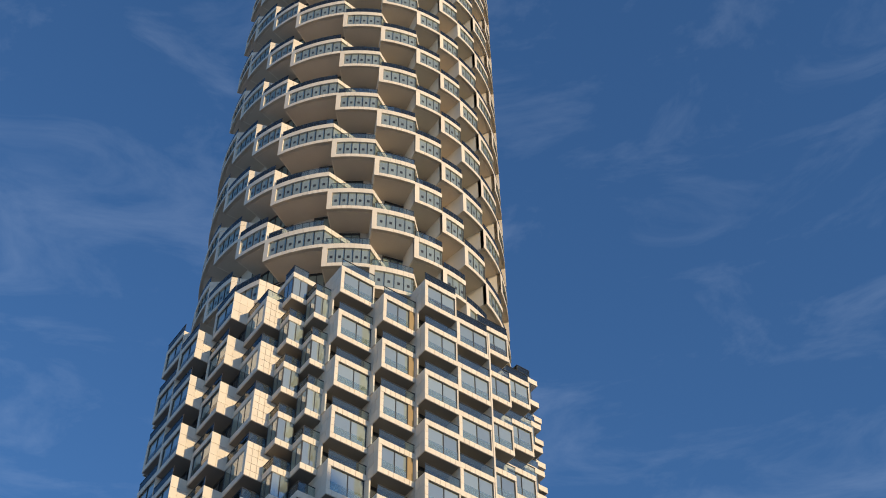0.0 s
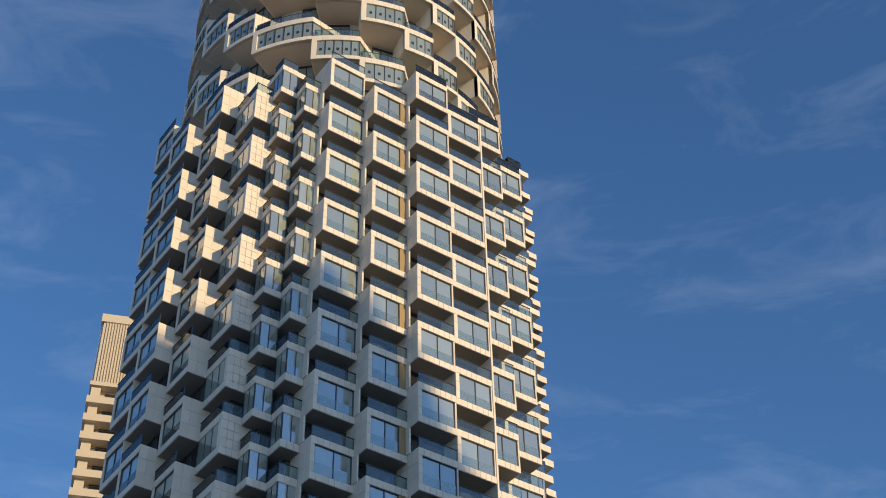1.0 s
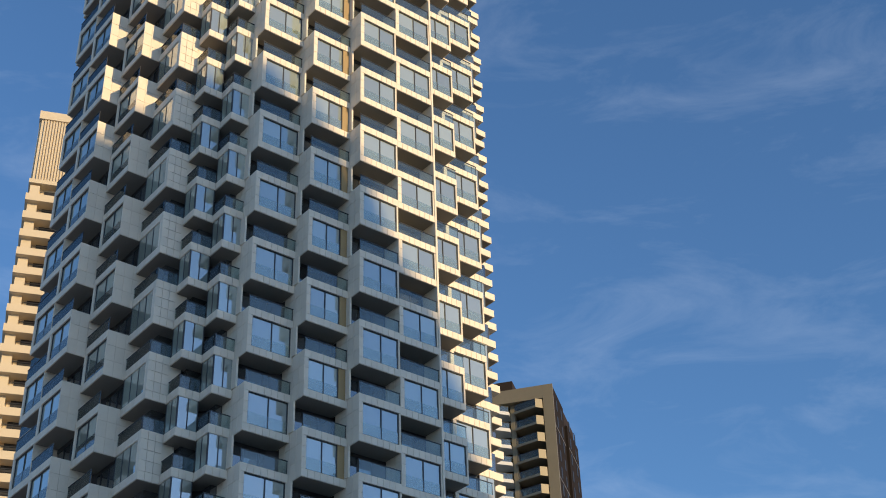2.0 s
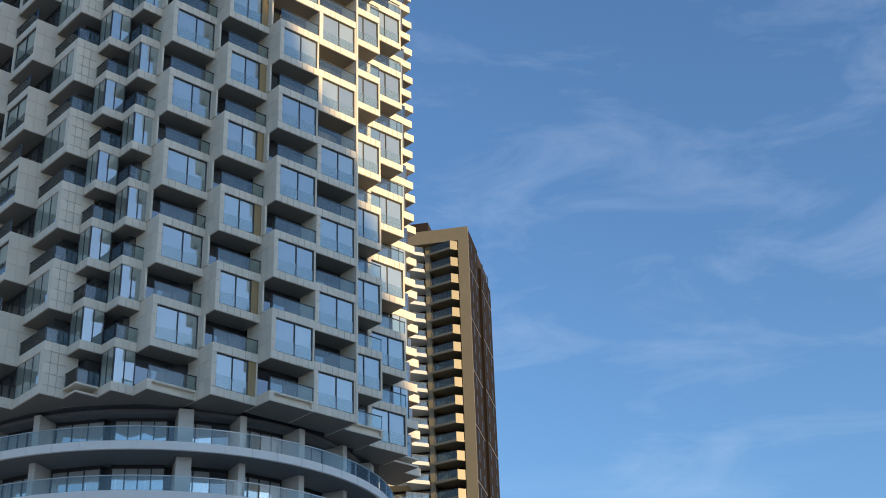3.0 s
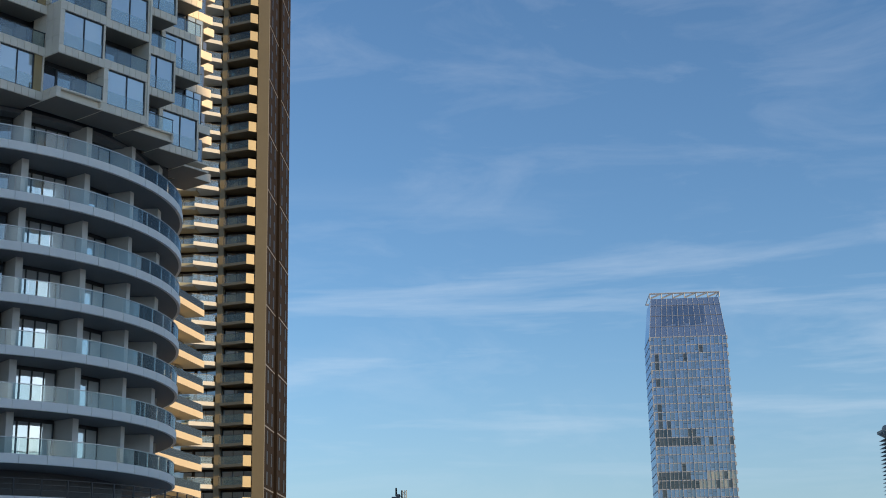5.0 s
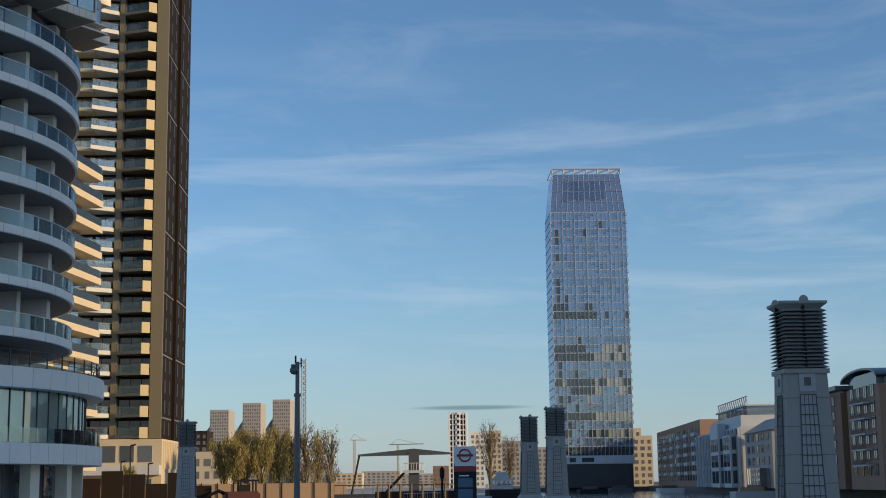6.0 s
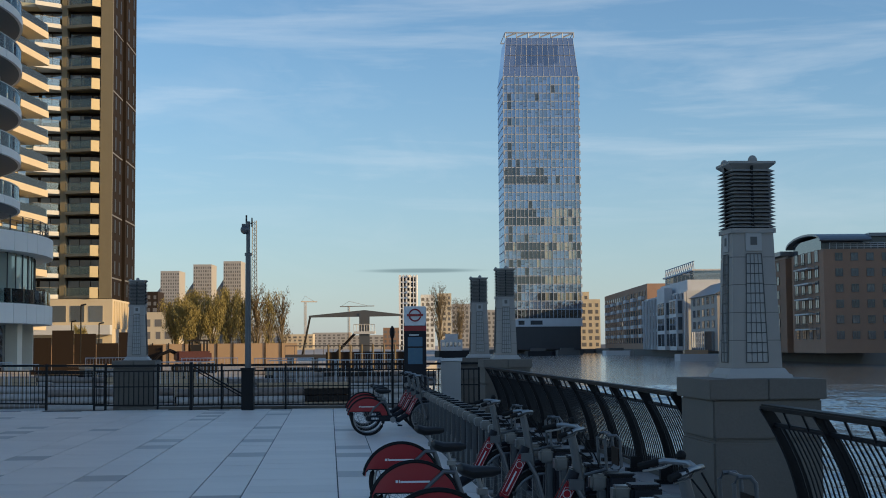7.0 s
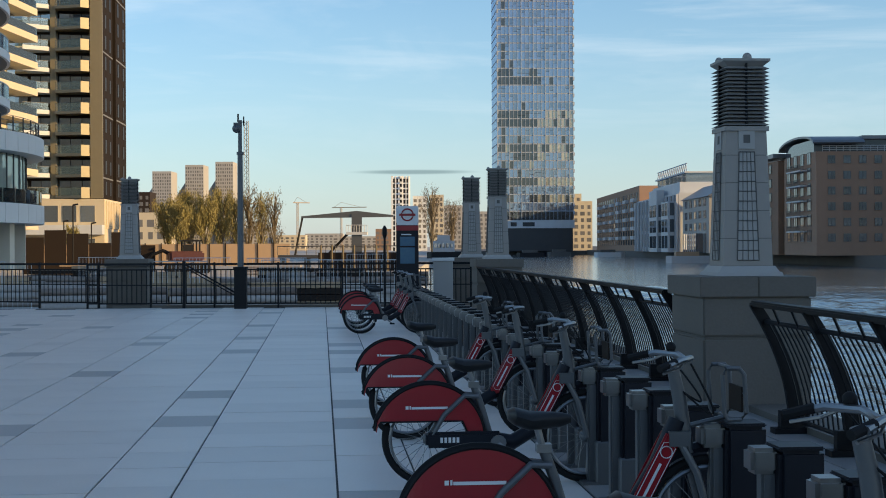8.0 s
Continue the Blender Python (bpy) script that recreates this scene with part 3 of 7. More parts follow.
# the shaft behind the boxes and its far sides
bm = bmesh.new()
outline = []
for x, y in ((17.0, -4.0), (17.0, 4.0), (15.5, 8.0), (14.0, 12.0), (11, 14.5), (8.0, 17.0), (4, 19.0), (-4, 20.5), (-8, 19), (-12, 17), (-17, 12),
             (-20, 4), (-20, -4), (-17.0, -10.0), (-8, -16.0), (-4.0, -17.5), (4.0, -17.5), (8.0, -16.0), (11.5, -14.0), (13.0, -12.5), (14.8, -10.5), (15.8, -8)):
    outline.append((x, y))
prism(bm, outline, Z_MID - 0.02, Z_MID + 73.2)
part("shaft_wall", bm, M_CORE, tower)
for fx, fy, ang, sz in ((0, 20.7, 90, 8), (-20.6, 0, 180, 8)):
    bm = bmesh.new()
    for k in range(11):
        cuboid(bm, -1, 0, -sz / 2, sz / 2, Z_MID + STEP * k, Z_MID + STEP * k + HIGH)
    ob = part("rear_boxes", bm, M_STONE, tower)
    ob.matrix_basis = at(fx, fy, turned(ang))

# --- upper storeys: curved bays that climb round the shaft
R_TOP, UP = 18.8, 9.87
EDGES = (-76, -61, -46.3, -33, -11.5, 4.3, 19.3, 30.3, 40.4, 52, 66, 81)
edges_all = list(EDGES)
while edges_all[-1] < 360 - 76 - 20:
    edges_all.append(edges_all[-1] + 14.6)


def curved_bay(arc, plain):
    """A bay over arc degrees: x axis at its left edge; rises from z = 0; a plain one has a solid return wall."""
    tall, ri = 3.72, R_TOP - 3.4
    tail = min(13.0, arc * 0.62)
    n = max(4, int(arc / 2.6))
    b = bmesh.new()

    def block(z0, z1, r_out):
        pts = [(ri * cos(0), 0.0)]
        for i in range(n + 1):
            a = radians(arc * i / n)
            pts.append((r_out * cos(a), r_out * sin(a)))
        a = radians(arc + tail)
        pts.append((ri * cos(a), ri * sin(a)))
        prism(b, pts, z0, z1)

    block(0.0, 0.14, R_TOP - 0.08)
    lo, hi = 0.52, 2.98
    for z0, z1 in ((0.0, lo), (hi, tall)):
        m = max(5, int(arc / 1.7))
        for i in range(m):
            ring(b, R_TOP - 0.45, R_TOP, arc * i / m + 0.03, arc * (i + 1) / m - 0.03, z0, z1, 2)
        ring(b, R_TOP - 0.45, R_TOP - 0.05, 0, arc, z0 + 0.01, z1 - 0.01, n)
    block(hi + 0.3, hi + 0.45, R_TOP - 0.3)
    ring(b, R_TOP - 0.45, R_TOP, 0.0, 1.7, lo, hi, 1)
    ring(b, ri, R_TOP - 0.02, 0.0, 0.9, 0.05, tall - 0.04, 1)
    p0 = Vector((R_TOP * cos(radians(arc)), R_TOP * sin(radians(arc)), 0))
    p1 = Vector((ri * cos(radians(arc + tail)), ri * sin(radians(arc + tail)), 0))
    ax = (p1 - p0).normalized()
    mm = Matrix.Translation(p0) @ Matrix(((ax.y, ax.x, 0, 0), (-ax.x, ax.y, 0, 0), (0, 0, 1, 0), (0, 0, 0, 1)))
    L = (p1 - p0).length
    for z0, z1 in ((0.0, lo), (hi, tall)):
        for i in range(5):
            cuboid(b, -0.4, 0.0, L * i / 5 + 0.02, L * (i + 1) / 5 - 0.02, z0, z1, mm)
    if plain:
        for i in range(5):
            cuboid(b, -0.4, -0.02, L * i / 5 + 0.02, L * (i + 1) / 5 - 0.02, lo, hi, mm)
    kit = {"bay": mesh_of("curved_bay", b, M_STONE)}
    b = bmesh.new()
    pts = [(ri, 0.12)]
    for i in range(n + 1):
        a = radians(0.5 + (arc - 0.5) * i / n)
        pts.append(((R_TOP - 0.5) * cos(a), (R_TOP - 0.5) * sin(a)))
    a = radians(arc + tail - 0.6)
    pts.append((ri * cos(a), ri * sin(a)))
    prism(b, pts, -0.012, 0.05)
    kit["soffit"] = mesh_of("soffit", b, M_SOFFIT)
    f, g, s = bmesh.new(), bmesh.new(), bmesh.new()
    k = max(3, round((arc - 1.7) / 3.1))
    for i in range(k):
        a0, a1 = 1.7 + (arc - 1.7) * i / k, 1.7 + (arc - 1.7) * (i + 1) / k
        ring(g, R_TOP - 0.2, R_TOP - 0.17, a0 + 0.12, a1 - 0.12, lo + 0.03, hi - 0.03, 2)
        ring(f, R_TOP - 0.25, R_TOP - 0.1, a1 - 0.12, a1 + 0.02, lo, hi, 1)
        am = (a0 + a1) / 2
        ring(s, R_TOP - 0.165, R_TOP - 0.15, am - 0.55, am + 0.35, 1.45, 1.85, 1)
    ring(f, R_TOP - 0.30, R_TOP - 0.26, 1.0, arc, lo, hi, n)
    for i in range(0 if plain else 3):
        cuboid(g, -0.2, -0.17, L * (i + 0.03) / 4, L * (i + 0.97) / 4, lo + 0.03, hi - 0.03, mm)
        cuboid(f, -0.25, -0.1, L * (i + 0.96) / 4, L * (i + 1.04) / 4, lo, hi, mm)
        cuboid(s, -0.165, -0.15, L * (i + 0.38) / 4, L * (i + 0.62) / 4, 1.45, 1.85, mm)
    if not plain:
        cuboid(f, -0.31, -0.27, 0, L * 0.78, lo, hi, mm)
        cuboid(f, -0.9, -0.5, L * 0.78, L, 0.1, tall, mm)
    kit["pane"] = mesh_of("bay_window", g, M_BAYGLASS)
    kit["frame"] = mesh_of("window_frame", f, M_DARK)
    kit["vent"] = mesh_of("window_handle_plate", s, M_DARK)
    r = bmesh.new()
    ring(r, R_TOP - 0.12, R_TOP - 0.08, arc * 0.05, arc * 0.98, tall + 1.02, tall + 1.07, n)
    for i in range(n + 1):
        a = arc * (0.05 + 0.93 * i / n)
        ring(r, R_TOP - 0.12, R_TOP - 0.08, a, a + 0.14, tall, tall + 1.02, 1)
    kit["hand"] = mesh_of("handrail", r, M_DARK)
    r = bmesh.new()
    ring(r, R_TOP - 0.11, R_TOP - 0.09, arc * 0.05, arc * 0.98, tall, tall + 1.0, n)
    kit["rail"] = mesh_of("rail_glass", r, M_RAIL)
    return kit


TOPNAMES = {"soffit": "soffit", "pane": "bay_window", "frame": "window_frame", "vent": "vent_plate", "hand": "handrail", "rail": "rail_glass"}
kits = {}
for i, e in enumerate(edges_all):
    arc = (edges_all[i + 1] - e) if i + 1 < len(edges_all) else 360 + edges_all[0] - e
    key = (round(arc, 1), e < -34)
    if key not in kits:
        kits[key] = curved_bay(arc, key[1])
    z0 = 127.1 - UP / 3 * (i - 3)
    while z0 > 111.5:
        z0 -= UP
    if -46 <= e < 10 and z0 < 108.5:
        z0 += UP
    while z0 < (196 if e < 110 else 150):
        bay = place(kits[key]["bay"], "curved_bay", tower, Matrix.Translation((0, 0, z0)) @ turned(FACE + e))
        for nm, me in kits[key].items():
            if nm != "bay" and not (e > 110 and nm in ("vent", "hand", "rail", "frame", "soffit")):
                place(me, TOPNAMES[nm], bay, Matrix.Identity(4))
        z0 += UP
bm = bmesh.new()
ring(bm, 10, R_TOP - 3.5, 0, 360, Z_MID + 72, 203, 90)
part("upper_shaft", bm, M_STONE, tower)
fr_bm, pn_bm = bmesh.new(), bmesh.new()
for i in (k for k in range(36) if k % 3):
    window_row(R_TOP - 3.3, i * 10, i * 10 + 10, 3, 0.0, UP / 3 - 0.3, fr_bm, pn_bm)
rf, rp = mesh_of("window_frame", fr_bm, M_DARK), mesh_of("window_pane", pn_bm, M_BAYGLASS)
for k in range(27):
    z = 127.1 - UP / 3 * 5 + UP / 3 * k
    tagged(place(rf, "window_frame", tower, Matrix.Translation((0, 0, z))), kind="stuff")
    tagged(place(rp, "window_pane", tower, Matrix.Translation((0, 0, z))), kind="stuff")
bm = bmesh.new()
ring(bm, 6, R_TOP - 1, 0, 360, 203, 204.5, 72)
part("roof", bm, M_SLAB, tower)

# ---------------------------------------------------------------- ground, water, banks
M_PAVE = material("grey_granite", (0.92, 0.83, 0.745), 0.45, grain=0.14, grain_size=60.0, stain=0.40, stain_size=0.8, bump=0.1, per_piece=0.12)
M_JOINT = material("dark_joint", (0.06, 0.06, 0.065), 0.8, grain=0.3)
M_EARTH = material("site_ground", (0.55, 0.52, 0.48), 0.9, grain=0.4, grain_size=2.0, stain=0.5, stain_size=0.15)
M_QUAY = material("quay_wall", (0.16, 0.15, 0.14), 0.8, grain=0.4, stain=0.4)
M_BRICK = material("brown_brick", (0.44, 0.275, 0.19), 0.85, grain=0.35, grain_size=6.0, stain=0.3)
M_BRICK2 = material("orange_brick", (0.34, 0.21, 0.14), 0.85, grain=0.35, grain_size=6.0, stain=0.3)
M_WHITE = material("white_render", (0.62, 0.64, 0.66), 0.6, grain=0.1, stain=0.3)
M_FARSTONE = material("pale_far_stone", (0.42, 0.40, 0.375), 0.7, grain=0.1, stain=0.2)
# M_FARWIN: grey lifted so that distance haze is in the colour
M_FARWIN = material("hazed_far_window", (0.20, 0.19, 0.18), 0.4, grain=0.1, stain=0.3, per_piece=0.5)
M_PLAZA = material("pale_plaza_stone", (0.52, 0.50, 0.47), 0.7, grain=0.3, stain=0.35)
M_GREYROOF = material("zinc_roof", (0.22, 0.24, 0.26), 0.4, metal=0.4, grain=0.2, stain=0.2)
M_GOLD = material("bronze_cladding", (0.255, 0.218, 0.142), 0.45, metal=0.15, grain=0.15, grain_size=1.5, stain=0.3)
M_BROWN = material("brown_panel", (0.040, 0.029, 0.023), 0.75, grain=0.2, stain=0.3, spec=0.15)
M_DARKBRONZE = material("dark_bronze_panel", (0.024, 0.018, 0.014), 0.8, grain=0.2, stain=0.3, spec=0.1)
M_BEIGE = material("beige_render", (0.66, 0.56, 0.40), 0.6, grain=0.12, stain=0.25)
M_GREYFRAME = material("grey_window_frame", (0.17, 0.165, 0.16), 0.5, grain=0.1, stain=0.2)
M_DULLWIN = coated_glass("dull_window", (0.8, 0.85, 0.9), (0.038, 0.042, 0.048), 0.06, wave=0.0, per_piece=1.0)
M_FARGLASS = coated_glass("far_glass", (0.8, 0.85, 0.9), (0.05, 0.06, 0.07), 0.35, wave=0.0, per_piece=1.5)

water_mat = bpy.data.materials.new("dock_water")
water_mat.use_nodes = True
nt = water_mat.node_tree
pb = nt.nodes["Principled BSDF"]
pb.inputs["Base Color"].default_value = (0.17, 0.20, 0.215, 1)
pb.inputs["Roughness"].default_value = 0.06
pb.inputs["IOR"].default_value = 1.6
tc = nt.nodes.new("ShaderNodeTexCoord")
mp = nt.nodes.new("ShaderNodeMapping")
mp.inputs["Scale"].default_value = (1.0, 0.35, 1.0)
nz = nt.nodes.new("ShaderNodeTexNoise")
nz.inputs["Scale"].default_value = 3.0
nz.inputs["Detail"].default_value = 5
bp = nt.nodes.new("ShaderNodeBump")
bp.inputs["Strength"].default_value = 0.9
bp.inputs["Distance"].default_value = 0.10
nt.links.new(tc.outputs["Object"], mp.inputs["Vector"])
nt.links.new(mp.outputs[0], nz.inputs["Vector"])
nt.links.new(nz.outputs["Fac"], bp.inputs["Height"])
nt.links.new(bp.outputs["Normal"], pb.inputs["Normal"])

QUAY = Matrix.Rotation(radians(5), 4, "Z")      # the promenade's own frame: x across, y along


def q(r, u, z=0.0):
    return QUAY @ Vector((r, u, z))


Z_WATER = -2.2
bm = bmesh.new()
cuboid(bm, -4000, 4000, -900, 4600, -6.0, -4.0)
solid("ground", bm, M_EARTH, "dark earth bed under dock and city", "ground", kind="structure")
bm = bmesh.new()
prism(bm, [(-260, -300), (74, -300), (76, 100), (60, 578), (-260, 578)], -3.99, Z_WATER)
water = solid("water", bm, water_mat, "calm dark dock water with small ripples", "water", kind="structure")
# wind ripples on the nearer part of the dock
rg = np.random.default_rng(4)
gx, gy = np.meshgrid(np.linspace(5.3, 75.0, 260), np.linspace(2.0, 128.0, 400), indexing="ij")
gz = np.zeros_like(gx)
for i in range(26):
    wl = 0.75 * 1.09 ** i
    a = rg.normal(0.5, 0.7)
    k = 2 * pi / wl
    gz += 0.055 / k * np.sin(k * (gx * cos(a) + gy * sin(a)) + rg.uniform(0, 2 * pi))
gz *= 0.55 + 0.45 * np.sin(gx * 0.11 + 1.0) * np.sin(gy * 0.07)
edge = np.minimum(np.minimum(gx - 5.3, 75.0 - gx), np.minimum(gy - 2.0, 128.0 - gy))
gz = Z_WATER + 0.10 + gz * np.clip(edge / 4.0, 0, 1) - 0.095 * (1 - np.clip(edge / 4.0, 0, 1))
verts = np.stack((gx, gy, gz), axis=-1).reshape(-1, 3)
ii, jj = np.meshgrid(np.arange(259), np.arange(399), indexing="ij")
v0 = (ii * 400 + jj).ravel()
faces = np.stack((v0, v0 + 400, v0 + 401, v0 + 1), axis=-1)
me = bpy.data.meshes.new("ripples")
me.from_pydata(verts.tolist(), [], faces.tolist())
me.materials.append(water_mat)
me.polygons.foreach_set("use_smooth", [True] * len(me.polygons))
part("ripples", me, None, water)
bm = bmesh.new()
pts = [q(-300, -300), q(4.95, -300), q(4.95, 38.9), q(-9.0, 38.9), q(-13.0, 43.0), q(-300, 46.0)]
prism(bm, [(p.x, p.y) for p in pts], -3.98, -0.06)
solid("quay_land", bm, M_PLAZA, "stone quay under the paved promenade", "quay", kind="structure")
bm = bmesh.new()
prism(bm, [(-3000, 47), (-13, 47), (-4, 54), (-3, 150), (-2, 300), (4, 600), (0, 4000), (-3000, 4000)], -3.97, -1.0)
solid("site_land", bm, M_EARTH, "bare building site ground beyond the railing", "ground", kind="structure")
bm = bmesh.new()
prism(bm, [(4.2, 580), (59.8, 580), (70, 650), (3000, 650), (3000, 4000), (4.2, 4000)], -3.96, -0.6)
solid("far_bank", bm, M_QUAY, "far quay edge under the glass tower", "quay", kind="structure")
bm = bmesh.new()
prism(bm, [(76.2, -300), (3000, -300), (3000, 649.9), (70.2, 649.9), (60.2, 579.9), (76.2, 100)], -3.95, -0.3)
solid("east_bank", bm, M_QUAY, "stone quay wall across the dock", "quay", kind="structure")

# ---------------------------------------------------------------- far buildings


def block(parent, name, x0, x1, y0, y1, z0, z1, mat, label=""):
    b = bmesh.new()
    cuboid(b, x0, x1, y0, y1, z0, z1)
    return part(name, b, mat, parent, label)


def window_grid(parent, axis, at_, u0, u1, nu, z0, floor, nz, w, h, sill=0.9, flip=1, mat=None, depth=0.12):
    """Rows of separate window objects on a wall plane at x = at_ (axis 'x') or y = at_; each pane sits in a proud frame."""
    fb, pbm = bmesh.new(), bmesh.new()
    lo, hi = sorted((0.0, -flip * depth))
    lo2, hi2 = sorted((-flip * depth * 0.6, -flip * depth * 1.3))
    for a, b_, c, d in ((-w / 2 - 0.08, w / 2 + 0.08, -0.08, 0.0), (-w / 2 - 0.08, w / 2 + 0.08, h, h + 0.08), (-w / 2 - 0.08, -w / 2, 0, h), (w / 2, w / 2 + 0.08, 0, h),
                        (-0.03, 0.03, 0, h)):
        if axis == "x":
            cuboid(fb, lo2, hi2, a, b_, c, d)
        else:
            cuboid(fb, a, b_, lo2, hi2, c, d)
    if axis == "x":
        cuboid(pbm, lo, hi, -w / 2, w / 2, 0, h)
    else:
        cuboid(pbm, -w / 2, w / 2, lo, hi, 0, h)
    fm, pm = mesh_of("frame", fb, M_GREYFRAME), mesh_of("window", pbm, mat or M_DULLWIN)
    for i in range(nu):
        for k in range(nz):
            u = u0 + (u1 - u0) * (i + 0.5) / nu
            t = Matrix.Translation((at_, u, z0 + floor * k + sill) if axis == "x" else (u, at_, z0 + floor * k + sill))
            wo = place(pm, "window", parent, t)
            place(fm, "frame", wo, Matrix.Identity(4))


# --- bronze tower behind
BT = Matrix.Translation((-50.7, 206.9, 0)) @ Matrix.Rotation(radians(4), 4, "Z")
bt = thing("bronze_tower", BT, "tall bronze-clad apartment tower with stacked angular balconies", "tower")
BH, BF, NB = 114.3, 3.15, 33
block(bt, "front_pier", -1.8, 0, -0.02, 0.45, 9.0, BH, M_GOLD, "smooth bronze corner pier")
block(bt, "parapet_band", -12.6, -1.8, 0.0, 4, BH - 2.5, BH, M_GOLD)
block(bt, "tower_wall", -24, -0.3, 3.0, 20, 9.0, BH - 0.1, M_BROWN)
block(bt, "middle_pier", -7.9, -7.05, 1.2, 4, 9.0, BH - 2.5, M_GOLD)
block(bt, "roof_plant", -12.6, -7.2, 1.0, 8, BH, BH + 2.2, M_BROWN)
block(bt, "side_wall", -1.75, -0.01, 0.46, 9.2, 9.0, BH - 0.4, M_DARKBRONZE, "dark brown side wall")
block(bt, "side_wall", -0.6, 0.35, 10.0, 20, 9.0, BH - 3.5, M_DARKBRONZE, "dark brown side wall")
bm = bmesh.new()
for k in range(11):
    cuboid(bm, -0.04, 0.02, 0.4, 9.2, 12 + k * BF * 3, 12.22 + k * BF * 3)
    cuboid(bm, 0.35, 0.41, 10.2, 19.8, 12 + k * BF * 3, 12.22 + k * BF * 3)
part("floor_bands", bm, M_GREYFRAME, bt, "thin grey bands")
fb = bmesh.new()
cuboid(fb, -0.06, 0.03, 0, 1.0, 0, 2.0)
wm = mesh_of("window", fb, M_SIDEWIN)
for k in range(NB):
    z = 9.6 + BF * k
    for x, y in ((0, 2.4), (0, 6.4), (0.39, 11.5), (0.39, 16.5)):
        place(wm, "window", bt, Matrix.Translation((x, y, z)))


def poly_balcony(pts, glass_edges, base_mat, lip=0.52, glass=None, solid_edges=()):
    """A balcony tray with a solid lip; glass or solid guards along the named edges."""
    t, g, h = bmesh.new(), bmesh.new(), bmesh.new()
    prism(t, pts, 0, lip)
    for i, j in glass_edges:
        p, r = Vector((*pts[i], 0)), Vector((*pts[j], 0))
        d = (r - p).normalized()
        nrm = Vector((d.y, -d.x, 0)) * -0.06
        m = Matrix.Translation(p + nrm) @ Matrix(((d.x, -d.y, 0, 0), (d.y, d.x, 0, 0), (0, 0, 1, 0), (0, 0, 0, 1)))
        L = (r - p).length
        cuboid(g, 0.05, L - 0.05, -0.012, 0.012, lip, 1.62, m)
        cuboid(h, 0, L, -0.03, 0.03, 1.62, 1.67, m)
    for i, j in solid_edges:
        p, r = Vector((*pts[i], 0)), Vector((*pts[j], 0))
        d = (r - p).normalized()
        m = Matrix.Translation(p) @ Matrix(((d.x, -d.y, 0, 0), (d.y, d.x, 0, 0), (0, 0, 1, 0), (0, 0, 0, 1)))
        cuboid(t, 0, (r - p).length, 0.003, 0.15, lip - 0.02, 1.64, m)
    return mesh_of("balcony", t, base_mat), mesh_of("guard_glass", g, glass or M_RAIL), mesh_of("handrail", h, M_DARK)


b1 = poly_balcony([(-7.1, 3.0), (-7.1, 0.6), (-3.0, -0.95), (-1.9, -0.2), (-1.85, 3.0)], ((1, 2),), M_GOLD, 0.42, M_BRONZEGLASS, ((2, 3),))
b2 = poly_balcony([(-11.3, 3.0), (-11.3, -1.6), (-8.0, 0.6), (-7.95, 3.0)], ((1, 2), (2, 3)), M_WHITE, 0.62)
b3 = poly_balcony([(-16.5, 3.0), (-16.5, -0.9), (-11.5, 0.2), (-11.35, 3.0)], ((1, 2), (2, 3)), M_BEIGE, 0.6)
gb = bmesh.new()
for x0, x1 in ((-6.9, -5.3), (-5.2, -3.6), (-3.5, -2.0), (-11.1, -9.7), (-9.6, -8.1), (-16, -14), (-13.9, -11.6)):
    cuboid(gb, x0, x1, 2.85, 2.98, 0.5, 2.75)
bw = mesh_of("balcony_door", gb, M_FARGLASS)
for k in range(NB):
    z = 9.0 + BF * k
    for tri in (b1, b2, b3):
        bal = place(tri[0], "balcony", bt, Matrix.Translation((0, 0, z)))
        place(tri[1], "guard_glass", bal, Matrix.Identity(4))
        place(tri[2], "handrail", bal, Matrix.Identity(4))
    tagged(place(bw, "balcony_door", bt, Matrix.Translation((0, 0, z))), kind="stuff")
block(bt, "podium", -24, 0.3, -0.5, 19, -1.0, 8.9, M_BEIGE, "pale lower podium")
block(bt, "podium_canopy", -24, 0.3, -2.5, -0.5, 3.6, 5.0, M_WHITE)
gb = bmesh.new()
cuboid(gb, 0, 2, -0.6, -0.5, 0, 2.4)
gb = mesh_of("podium_window", gb, M_FARGLASS)
for i in range(8):
    for z in (0.6, 5.5):
        place(gb, "podium_window", bt, Matrix.Translation((-22 + i * 2.7, 0, z)))
gb = bmesh.new()
cuboid(gb, 0.3, 0.5, 0.6, 1.2, 4.5, 8.6)
gb = mesh_of("podium_fin", gb, M_BEIGE)
for i in range(12):
    place(gb, "podium_fin", bt, Matrix.Translation((0, i * 1.5, 0)))

# --- beige building with slanting balconies between the towers
GBD = Matrix.Translation((-48.6, 166.0, 0)) @ Matrix.Rotation(radians(86), 4, "Z")
gbd = thing("beige_block", GBD, "sunlit beige apartment block with deep slanting balconies", "building")
block(gbd, "block_wall", -34, -3.0, 2.2, 22, -1, 43, M_BEIGE)
sb = bmesh.new()
cuboid(sb, -30, 0, -0.2, 3.0, 0, 0.8)
sb = mesh_of("balcony_slab", sb, M_BEIGE)
gg = bmesh.new()
cuboid(gg, -30, -0.05, -0.12, -0.10, 0.8, 1.75)
cuboid(gg, -0.08, -0.06, -0.1, 2.9, 0.8, 1.75)
gg = mesh_of("guard_glass", gg, M_RAIL)
dd = bmesh.new()
cuboid(dd, -3.8, -1.4, 2.05, 2.25, 1.0, 3.1)
dd = mesh_of("balcony_door", dd, M_FARGLASS)
